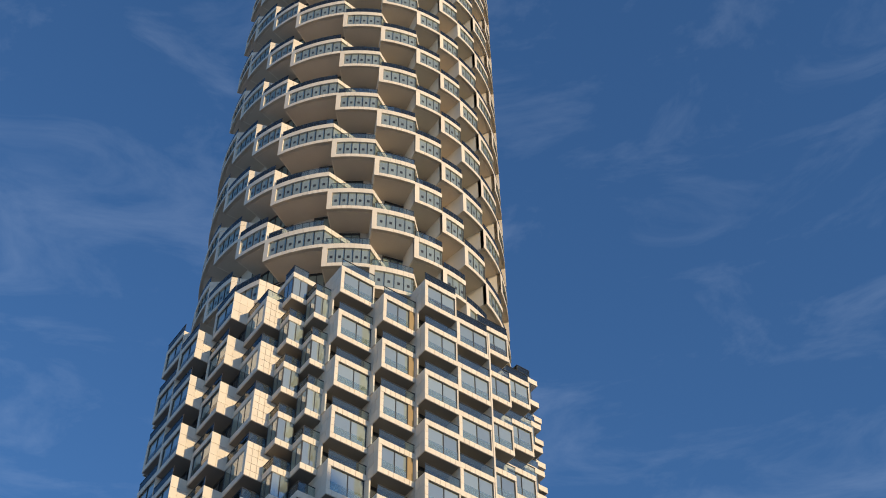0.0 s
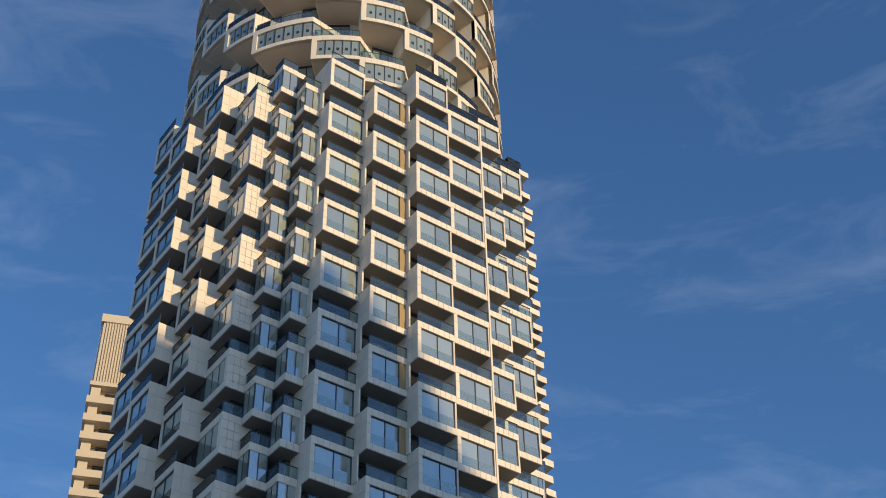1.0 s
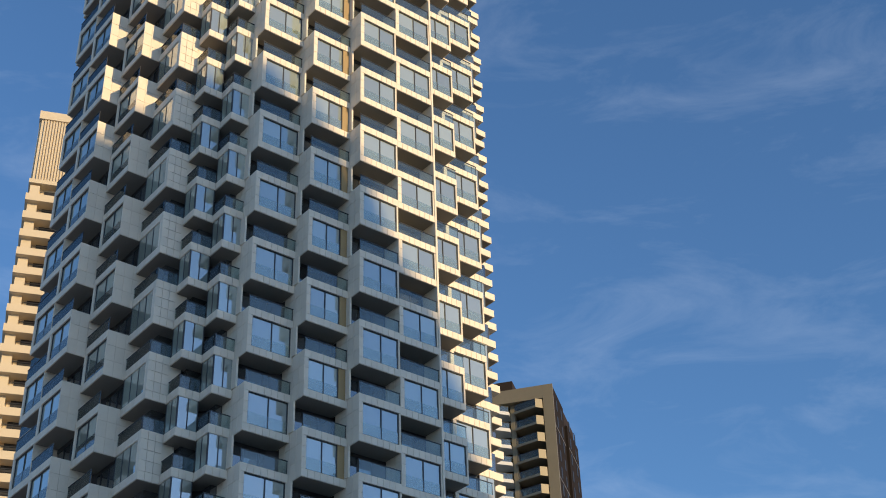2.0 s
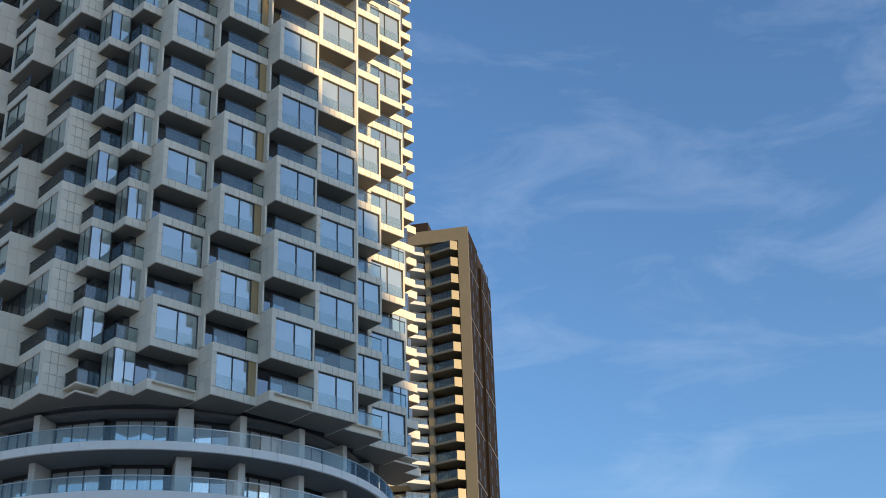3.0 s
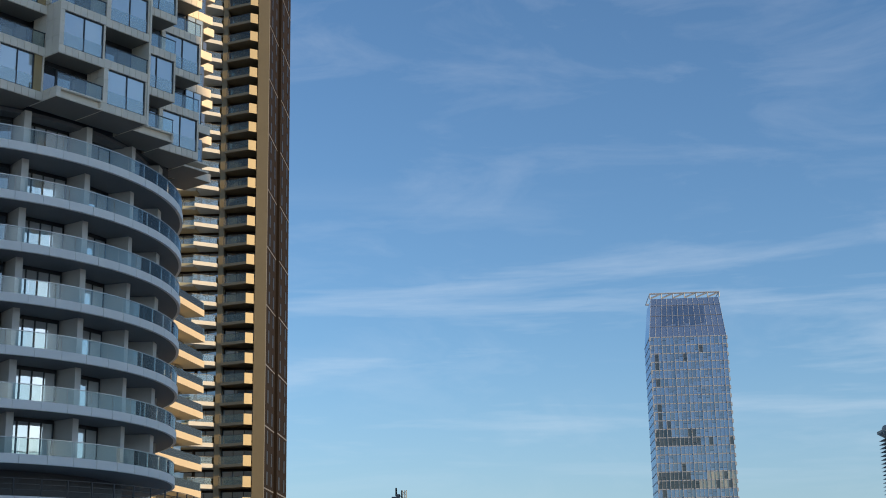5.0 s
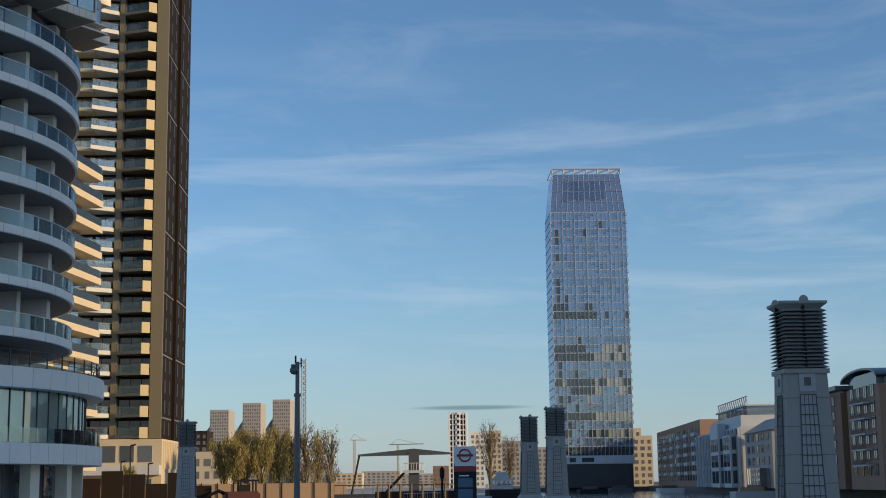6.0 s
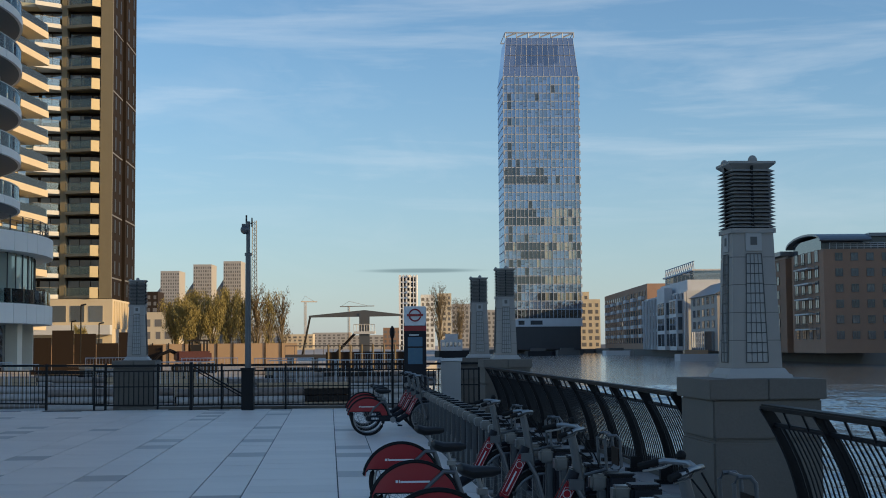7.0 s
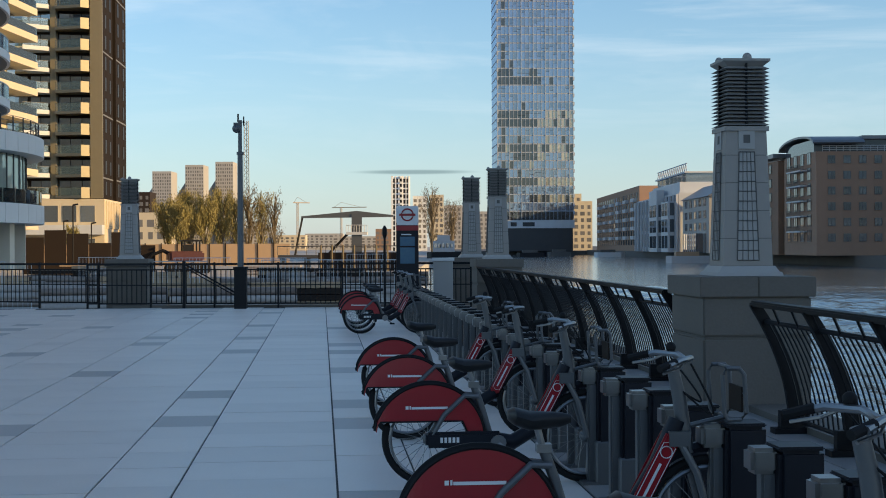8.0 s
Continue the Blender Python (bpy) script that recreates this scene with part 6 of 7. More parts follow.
def hire_bike():
    """x forwards from the rear hub, y to its left, z up."""
    bike = thing("hire_bicycle", Matrix.Identity(4), "red and grey hire bicycle parked at its dock", "bicycle", group="hire bicycles")
    for nm, x in (("rear_wheel", 0.0), ("front_wheel", WB)):
        w = place(TYRE, nm, bike, Matrix.Translation((x, 0, WR)))
        place(RIM, "rim", w, Matrix.Identity(4), "alloy rim")
        place(SPOKES, "spokes", w, Matrix.Identity(4))
        place(HUB, "hub", w, Matrix.Identity(4))
    # rear mudguard with deep side skirts
    b = bmesh.new()
    n = 22
    hems = []
    for s in (-1, 1):
        top, low = [], []
        for i in range(n + 1):
            a = radians(8 + 162 * i / n)
            ro = WR + 0.055
            top.append(b.verts.new((ro * cos(a), s * 0.045, WR + ro * sin(a))))
            x = ro * cos(a)
            zz = min(ro * sin(a) - 0.012, 0.125 if a > radians(50) else 0.05)
            low.append(b.verts.new((x * 0.97, s * 0.052, WR + max(zz, 0.03))))
        hems.append([v.co.copy() for v in low[1:-1]])
        for i in range(n):
            b.faces.new((top[i], top[i + 1], low[i + 1], low[i]))
    for i in range(n):
        a0, a1 = radians(8 + 162 * i / n), radians(8 + 162 * (i + 1) / n)
        ro = WR + 0.055
        b.faces.new([b.verts.new((ro * cos(a), y, WR + ro * sin(a))) for a, y in ((a0, -0.045), (a1, -0.045), (a1, 0.045), (a0, 0.045))])
    bmesh.ops.remove_doubles(b, verts=b.verts, dist=0.001)
    guard = part("rear_mudguard", b, M_RED, bike, "deep red mudguard skirt")
    b = bmesh.new()
    tube(b, [((WR + 0.062) * cos(radians(8 + 160 * i / 24)), 0, WR + (WR + 0.062) * sin(radians(8 + 160 * i / 24))) for i in range(25)], 0.017, 6)
    for s in (-1, 1):
        tube(b, [((WR + 0.058) * cos(radians(8 + 162 * i / 24)), s * 0.045, WR + (WR + 0.058) * sin(radians(8 + 162 * i / 24))) for i in range(25)], 0.010, 4)
    for hem in hems:
        tube(b, hem, 0.006, 4)
    part("mudguard_rim", b, M_RUBBER, guard, "black mudguard edge")
    # plain white strips where the lettering stands
    b = bmesh.new()
    for s in (-1, 1):
        for x0, x1, h in ((-0.165, -0.145, 0.022), (-0.138, -0.128, 0.024), (-0.124, 0.125, 0.016)):
            cuboid(b, x0, x1, s * 0.0535 - 0.0015, s * 0.0535 + 0.0015, WR + 0.21, WR + 0.21 + h)
    part("white_strip", b, M_PRINT, guard, "white printed strip")
    # frame
    b = bmesh.new()
    tube(b, [(0.43, 0, 0.32), (0.58, 0, 0.29), (0.73, 0, 0.38), (0.86, 0, 0.60), (0.955, 0, 0.82)], [0.05, 0.055, 0.052, 0.05, 0.045], 10)
    part("main_beam", b, M_NAVY, bike, smooth=True)
    b = bmesh.new()
    tube(b, [(0.43, 0, 0.31), (0.36, 0, 0.55), (0.305, 0, 0.70)], 0.026, 10)
    for s in (-0.06, 0.06):
        tube(b, [(0, s, WR), (0.10, s, WR + 0.17), (0.24, s, WR + 0.30), (0.34, s * 0.4, WR + 0.29)], 0.018, 8)
    part("seat_stay", b, M_BIKEGREY, bike, "grey painted seat tube and stays", smooth=True)
    b = bmesh.new()
    cuboid(b, -0.03, 0.50, -0.085, -0.055, WR - 0.055, WR + 0.055)
    bmesh.ops.bevel(b, geom=b.edges[:], offset=0.02, segments=2, affect="EDGES")
    cc = part("chain_case", b, M_NAVY, bike)
    b = bmesh.new()
    for i in range(5):
        cuboid(b, 0.07 + i * 0.028, 0.088 + i * 0.028, -0.088, -0.084, WR - 0.018, WR + 0.018)
    part("number_strip", b, M_PRINT, cc, "small pale number strip")
    b = bmesh.new()
    for s in (-1, 1):
        m = Matrix.Translation((0.835, s * 0.045, 0.575)) @ Matrix.Rotation(radians(-62), 4, "Y")
        cuboid(b, -0.20, 0.20, -0.012, 0.012, -0.041, 0.041, m)
    bmesh.ops.bevel(b, geom=b.edges[:], offset=0.010, segments=2, affect="EDGES")
    rp_ = part("red_panel", b, M_RED, bike, "red panel on the main beam")
    b = bmesh.new()
    for s in (-1, 1):
        m = Matrix.Translation((0.835, s * 0.0585, 0.575)) @ Matrix.Rotation(radians(-62), 4, "Y")
        cuboid(b, -0.14, 0.05, -0.001, 0.001, -0.007, 0.006, m)
        tube(b, [m @ Vector((0.11 + 0.028 * cos(2 * pi * j / 14), 0, 0.028 * sin(2 * pi * j / 14))) for j in range(14)], 0.0025, 4, True)
        loop = [(-0.16, -0.032), (0.145, -0.032), (0.162, 0), (0.145, 0.032), (-0.16, 0.032), (-0.172, 0)]
        tube(b, [m @ Vector((x, 0, z)) for x, z in loop], 0.002, 4, True)
    part("white_strip", b, M_PRINT, rp_, "white printed strip")
    # fork, stem, bars
    b = bmesh.new()
    for s in (-0.07, 0.07):
        tube(b, [(WB, s, WR), (WB - 0.07, s, WR + 0.25), (WB - 0.16, s * 0.7, WR + 0.42)], 0.019, 8)
    tube(b, [(WB - 0.10, 0, 0.66), (WB - 0.135, 0, 0.92), (WB - 0.17, 0, 1.08)], [0.036, 0.034, 0.028], 10)
    cuboid(b, WB - 0.20, WB - 0.10, -0.075, 0.075, 0.70, 0.77)
    part("fork", b, M_BIKEGREY, bike, smooth=True)
    b = bmesh.new()
    pts = [(WB - 0.26, -0.30, 1.10), (WB - 0.19, -0.24, 1.12), (WB - 0.11, -0.12, 1.12), (WB - 0.10, 0, 1.10), (WB - 0.11, 0.12, 1.12), (WB - 0.19, 0.24, 1.12), (WB - 0.26, 0.30, 1.10)]
    tube(b, pts, 0.015, 8)
    part("handlebar", b, M_SILVER, bike, "curved alloy handlebar", smooth=True)
    for s in (-1, 1):
        b = bmesh.new()
        tube(b, [(WB - 0.22, s * 0.265, 1.115), (WB - 0.31, s * 0.315, 1.088)], 0.018, 8)
        part("grip", b, M_RUBBER, bike, "black rubber grip")
        b = bmesh.new()
        tube(b, [(WB - 0.16, s * 0.19, 1.115), (WB - 0.20, s * 0.26, 1.085), (WB - 0.29, s * 0.31, 1.065)], 0.007, 5)
        part("brake_lever", b, M_SILVER, bike)
    b = bmesh.new()
    bmesh.ops.create_uvsphere(b, u_segments=12, v_segments=8, radius=0.026, matrix=Matrix.Translation((WB - 0.13, 0.18, 1.15)))
    part("bell", b, M_RUBBER, bike, smooth=True)
    b = bmesh.new()
    for s, dip in ((-1, 0.17), (1, 0.13)):
        pts = []
        for i in range(13):
            f = i / 12
            pts.append((WB - 0.13 + 0.13 * sin(pi * f), s * (0.02 + 0.17 * f), 0.96 + 0.14 * f - dip * sin(pi * f)))
        tube(b, pts, 0.005, 5)
    part("brake_cable", b, M_RUBBER, bike)
    b = bmesh.new()
    x0 = WB - 0.08
    side = [(0.13, 0.86), (0.145, 0.83), (0.21, 0.83), (0.235, 0.86), (0.225, 1.04), (0.20, 1.07), (0.14, 1.07), (0.12, 1.04)]
    for s in (-0.12, 0.12):
        tube(b, [(x0 + x, s, z) for x, z in side], 0.011, 8, True)
    for x, z in ((0.17, 0.83), (0.17, 1.07), (0.23, 0.95)):
        tube(b, [(x0 + x, -0.12, z), (x0 + x, 0.12, z)], 0.009, 6)
    tube(b, [(x0 - 0.05, 0, 0.78), (x0 + 0.17, 0, 0.83)], 0.013, 6)
    part("front_rack", b, M_GALV, bike, "alloy front rack hoop", smooth=True)
    b = bmesh.new()
    cuboid(b, x0 + 0.215, x0 + 0.225, -0.10, 0.10, 0.86, 0.98)
    part("rack_panel", b, M_BROWN, bike)
    b = bmesh.new()
    tube(b, [(WB + (WR + 0.04) * cos(radians(20 + 135 * i / 14)), 0, WR + (WR + 0.04) * sin(radians(20 + 135 * i / 14))) for i in range(15)], 0.028, 6)
    part("front_mudguard", b, M_NAVY, bike, smooth=True)
    # saddle
    b = bmesh.new()
    secs = ((-0.13, 0.045, 0.018), (-0.10, 0.095, 0.034), (-0.03, 0.105, 0.036), (0.05, 0.065, 0.032), (0.12, 0.036, 0.028), (0.17, 0.016, 0.016))
    rows = []
    for x, w, h in secs:
        dz = 0.022 if x < -0.05 else 0.0
        rows.append([b.verts.new((0.27 + x, w * cos(2 * pi * j / 12), 0.835 + dz + h * sin(2 * pi * j / 12) * (1 if sin(2 * pi * j / 12) > 0 else 1.6))) for j in range(12)])
    for i in range(len(rows) - 1):
        for j in range(12):
            b.faces.new((rows[i][j], rows[i][(j + 1) % 12], rows[i + 1][(j + 1) % 12], rows[i + 1][j]))
    b.faces.new(rows[0])
    b.faces.new(rows[-1])
    sd = part("saddle", b, M_SADDLE, bike, "worn black vinyl saddle", smooth=True)
    b = bmesh.new()
    tube(b, [(0.305, 0, 0.70), (0.275, 0, 0.81)], 0.017, 8)
    part("seat_post", b, M_SILVER, bike, smooth=True)
    b = bmesh.new()
    cuboid(b, 0.275, 0.345, -0.032, 0.032, 0.675, 0.715)
    tube(b, [(0.30, 0.03, 0.70), (0.36, 0.06, 0.67)], 0.008, 5)
    part("seat_clamp", b, M_SILVER, bike)
    for s, ang in ((-1, 38), (1, 218)):
        a = radians(ang)
        px_, pz = 0.47 + 0.165 * cos(a), 0.30 - 0.165 * sin(a)
        b = bmesh.new()
        tube(b, [(0.47, s * 0.095, 0.30), (px_, s * 0.115, pz)], 0.013, 6)
        cr = part("crank", b, M_SILVER, bike)
        b = bmesh.new()
        cuboid(b, px_ - 0.045, px_ + 0.045, s * 0.16 - 0.045, s * 0.16 + 0.045, pz - 0.012, pz + 0.012)
        part("pedal", b, M_RUBBER, cr)
    b = bmesh.new()
    tube(b, [(0.47, -0.10, 0.30), (0.47, -0.088, 0.30)], 0.055, 14)
    part("chain_ring", b, M_SILVER, bike)
    return bike


def dock():
    d = thing("bike_dock", Matrix.Identity(4), "dark docking post with an alloy locking head", "dock", group="bicycle docks")
    b = bmesh.new()
    lo = [(-0.09, -0.10), (0.11, -0.085), (0.11, 0.085), (-0.09, 0.10)]
    v0 = [b.verts.new((x, y, 0.0)) for x, y in lo]
    v1 = [b.verts.new((x, y, 0.795)) for x, y in lo]
    b.faces.new(v0[::-1])
    b.faces.new(v1)
    for j in range(4):
        b.faces.new((v0[j], v0[(j + 1) % 4], v1[(j + 1) % 4], v1[j]))
    bmesh.ops.bevel(b, geom=b.edges[:], offset=0.02, segments=2, affect="EDGES")
    part("body", b, M_NAVY, d)
    b = bmesh.new()
    cuboid(b, -0.105, 0.12, -0.106, 0.106, 0.0, 0.30)
    bmesh.ops.bevel(b, geom=b.edges[:], offset=0.012, segments=1, affect="EDGES")
    part("base_casing", b, M_GALV, d, "grey steel base casing")
    b = bmesh.new()
    cuboid(b, -0.15, -0.08, -0.04, 0.04, 0.0, 0.70)
    bmesh.ops.bevel(b, geom=b.edges[:], offset=0.012, segments=2, affect="EDGES")
    part("front_post", b, M_GALV, d)
    b = bmesh.new()
    cuboid(b, -0.20, -0.085, -0.065, 0.065, 0.69, 0.80)
    bmesh.ops.bevel(b, geom=b.edges[:], offset=0.018, segments=2, affect="EDGES")
    part("lock_head", b, M_SILVER, d, "worn alloy locking head")
    b = bmesh.new()
    cuboid(b, -0.095, 0.105, -0.095, 0.095, 0.79, 0.808)
    bmesh.ops.bevel(b, geom=b.edges[:], offset=0.007, segments=2, affect="EDGES")
    part("lid", b, M_NAVY, d)
    b = bmesh.new()
    cuboid(b, -0.20, 0.15, -0.11, 0.11, 0.0, 0.02)
    part("foot_plate", b, M_GALV, d)
    return d


master_dock = dock()
D0, DSTEP = 4.18, 0.762
first = True
for k in range(39):
    m = QUAY @ Matrix.Translation((1.98, D0 + DSTEP * k, 0))
    if first:
        master_dock.matrix_basis = m
        first = False
    else:
        copy_thing(master_dock, m)
master_bike = hire_bike()
for i, (k, r) in enumerate(((0, 0.74), (3, 0.73), (7, 0.73), (10, 0.72), (13, 0.72), (29, 0.72), (31, 0.72), (33, 0.72))):
    m = QUAY @ Matrix.Translation((r, D0 + DSTEP * k + 0.02, 0)) @ turned((i * 37 % 5 - 2) * 0.6) @ Matrix.Rotation(radians((i % 3 - 1) * 1.5), 4, "X")
    if i == 0:
        master_bike.matrix_basis = m
    else:
        copy_thing(master_bike, m)

# ---------------------------------------------------------------- the site beyond the railing
HOARD_Y = 196.0
hz = thing("hoarding", Matrix.Translation((0, HOARD_Y, -1.0)), "sunlit plywood site hoarding with dark posts", "fence")
pb_ = bmesh.new()
cuboid(pb_, 0.03, 2.25, 0, 0.08, 0, 3.1)
pb_ = mesh_of("panel", pb_, M_HOARD)
ps = bmesh.new()
cuboid(ps, -0.07, 0.07, -0.12, 0.0, 0, 3.25)
ps = mesh_of("post", ps, M_BROWN)
for i in range(18):
    place(pb_, "panel", hz, Matrix.Translation((-62.5 + i * 2.27, 0, 0)))
    place(ps, "post", hz, Matrix.Translation((-62.5 + i * 2.27, 0, 0)))


def tree(x, y, h, spread, leafy, seed, label, mat, leaf=0.32):
    rg = random.Random(seed)
    t = thing("tree", Matrix.Translation((x, y, -1.0)), label, "tree", group="trees on the site edge")
    b = bmesh.new()
    tube(b, [(0, 0, 0), (0.1, 0, h * 0.3), (0, 0.1, h * 0.6), (0.1, 0, h * 0.97)], [h * 0.022, h * 0.017, h * 0.010, h * 0.003], 7)
    tips = []
    for i in range(48):
        z0 = h * rg.uniform(0.05, 0.75)
        a, ln = rg.uniform(0, 2 * pi), spread * rg.uniform(0.25, 0.8) * (1.0 - 0.75 * z0 / h)
        rise = rg.uniform(0.7, 1.3) * ln * 3.6
        p = [(0, 0, z0), (ln * 0.5 * cos(a), ln * 0.5 * sin(a), z0 + rise * 0.6), (ln * cos(a), ln * sin(a), min(h, z0 + rise))]
        tube(b, p, [h * 0.006, h * 0.004, h * 0.0015], 4)
        tips.append(p)
        for j in range(3):
            a2 = a + rg.uniform(-1, 1)
            f = rg.uniform(0.4, 1.0)
            s0 = Vector(p[1]).lerp(Vector(p[2]), f)
            e0 = s0 + Vector((cos(a2), sin(a2), rg.uniform(0.4, 1.4))) * ln * 0.4
            tube(b, [s0, e0], [h * 0.002, h * 0.0008], 3)
            tips.append((s0, s0, e0))
    part("trunk", b, M_BARK, t)
    b = bmesh.new()
    for _ in range(leafy):
        p = rg.choice(tips)
        s0 = Vector(p[1]).lerp(Vector(p[2]), rg.random())
        c = s0 + Vector((rg.gauss(0, 1), rg.gauss(0, 1), rg.gauss(-0.3, 2.2))) * spread * 0.075
        u = Vector((rg.gauss(0, 0.25), rg.gauss(0, 0.25), 1)).normalized()
        a = rg.uniform(0, pi)
        w = Vector((cos(a), sin(a), 0))
        sz = leaf * rg.uniform(0.7, 1.9)
        b.faces.new([b.verts.new(c + u * sz * x_ + w * sz * 0.35 * y_) for x_, y_ in ((-1, 0), (0, -0.6), (1, 0), (0, 0.6))])
    if leafy:
        tagged(part("crown", b, mat, t), kind="stuff")
    else:
        b.free()
    return t


M_BARELEAF = material("thin_brown_leaf", (0.14, 0.10, 0.05), 0.8, grain=0.3, per_piece=0.3)
for i, (px_, top, dd, sp_, lf, mt) in enumerate(((297, 362, 214, 3.0, 2300, M_LEAF), (335, 352, 218, 3.4, 2600, M_LEAF), (362, 360, 210, 3.0, 2300, M_LEAF), (392, 348, 216, 3.2, 2400, M_LEAF), (318, 372, 207, 2.8, 2000, M_LEAF),
                                                 (440, 338, 214, 2.6, 500, M_BARELEAF), (462, 350, 220, 2.8, 900, M_LEAF), (486, 345, 210, 2.4, 300, M_BARELEAF), (415, 356, 222, 3.0, 1600, M_LEAF), (765, 338, 330, 4.2, 700, M_BARELEAF), (800, 362, 340, 3.6, 500, M_BARELEAF), (128, 405, 190, 1.6, 700, M_LEAF))):
    x = (px_ - 784) / 2454 * dd
    tree(x, dd, (441 - top) / 2454 * dd + 2.6, sp_, int(lf * 3.6), 40 + i, "golden olive willow behind the hoarding" if mt == M_LEAF else "nearly bare winter tree with thin twigs", mt, 0.135)

# lifting bridge with a tall mast and long arm
lb = thing("lift_bridge", Matrix.Translation((-9.9, 160, -1.0)), "grey steel lifting bridge with mast and balance arm", "bridge")
b = bmesh.new()
prism(b, [(-0.6, -0.6), (0.6, -0.6), (0.45, 0.6), (-0.45, 0.6)], 0, 6.4)
part("mast", b, M_GALV, lb)
b = bmesh.new()
for x0, x1, za, zb_, zc, zd in ((-6.4, 0.0, 5.95, 6.15, 6.0, 6.75), (0.0, 4.2, 6.0, 6.75, 6.05, 6.25)):
    vs = [b.verts.new(p) for p in ((x0, -0.5, za), (x1, -0.5, zc), (x1, -0.5, zd), (x0, -0.5, zb_))]
    ws = [b.verts.new((v.co.x, 0.5, v.co.z)) for v in vs]
    b.faces.new(vs)
    b.faces.new(ws[::-1])
    for j in range(4):
        b.faces.new((vs[j], vs[(j + 1) % 4], ws[(j + 1) % 4], ws[j]))
part("arm", b, M_GALV, lb)
for yy in (-0.4, 0.4):
    b = bmesh.new()
    tube(b, [(-6.3, yy, 6.0), (-7.2, yy, 1.6)], 0.08, 6)
    part("hanger", b, M_BLACK, lb)
    b = bmesh.new()
    tube(b, [(-1.0, yy, 4.2), (-3.2, yy, 1.9)], 0.14, 6)
    part("strut", b, M_BLACK, lb)
b = bmesh.new()
cuboid(b, -1.2, 1.2, -0.9, 0.9, 4.0, 4.3)
for i in range(9):
    tube(b, [(-1.2 + i * 0.3, -0.9, 4.3), (-1.2 + i * 0.3, -0.9, 5.1)], 0.03, 4)
tube(b, [(-1.2, -0.9, 5.1), (1.2, -0.9, 5.1)], 0.04, 4)
part("platform", b, M_WHITE, lb)
b = bmesh.new()
cuboid(b, -9, 6, -1.6, 1.6, 1.3, 1.7)
for i in range(14):
    tube(b, [(-9 + i * 1.1, -1.6, 1.7), (-9 + i * 1.1, -1.6, 2.7)], 0.035, 4)
tube(b, [(-9, -1.6, 2.7), (6, -1.6, 2.7)], 0.05, 4)
for i in range(6):
    cuboid(b, -8.8 + i * 2.8, -8.3 + i * 2.8, -1.2, 1.2, -0.2, 1.3)
part("deck", b, M_CORE, lb)


def excavator(x, y):
    e = thing("excavator", Matrix.Translation((x, y, -1.0)) @ turned(20) @ Matrix.Scale(1.5, 4), "small dark red excavator standing on the site", "excavator")
    for yy in (-0.75, 0.75):
        b = bmesh.new()
        tube(b, [(-1.1, yy - 0.2, 0.35), (-1.1, yy + 0.2, 0.35)], 0.34, 12)
        tube(b, [(1.1, yy - 0.2, 0.35), (1.1, yy + 0.2, 0.35)], 0.34, 12)
        cuboid(b, -1.1, 1.1, yy - 0.2, yy + 0.2, 0.05, 0.66)
        part("track", b, M_RUBBER, e)
    b = bmesh.new()
    cuboid(b, -1.3, 1.0, -0.85, 0.85, 0.8, 1.5)
    bmesh.ops.bevel(b, geom=b.edges[:], offset=0.12, segments=2, affect="EDGES")
    part("body", b, M_MAROON, e)
    b = bmesh.new()
    for x_, y_ in ((-0.3, -0.7), (0.7, -0.7), (-0.3, 0.5), (0.7, 0.5)):
        cuboid(b, x_ - 0.05, x_ + 0.05, y_ - 0.05, y_ + 0.05, 1.5, 2.15)
    cuboid(b, -0.45, 0.85, -0.8, 0.6, 2.15, 2.27)
    cuboid(b, -0.25, 0.3, -0.6, 0.4, 1.5, 1.95)
    part("cab", b, M_BLACK, e)
    b = bmesh.new()
    tube(b, [(-0.9, 0.3, 1.2), (-1.6, 0.3, 1.55), (-2.3, 0.3, 1.25), (-2.9, 0.3, 0.6)], [0.16, 0.14, 0.12, 0.1], 6)
    part("boom", b, M_BLACK, e)
    b = bmesh.new()
    cuboid(b, -3.4, -2.8, 0.0, 0.6, 0.15, 0.7)
    part("bucket", b, M_BLACK, e)
    return e


excavator(-25.8, 140)


M_PIPE = material("dull_pipe", (0.64, 0.60, 0.56), 0.6, metal=0.2, grain=0.3, stain=0.5, per_piece=0.5, dark=(0.16, 0.10, 0.07))


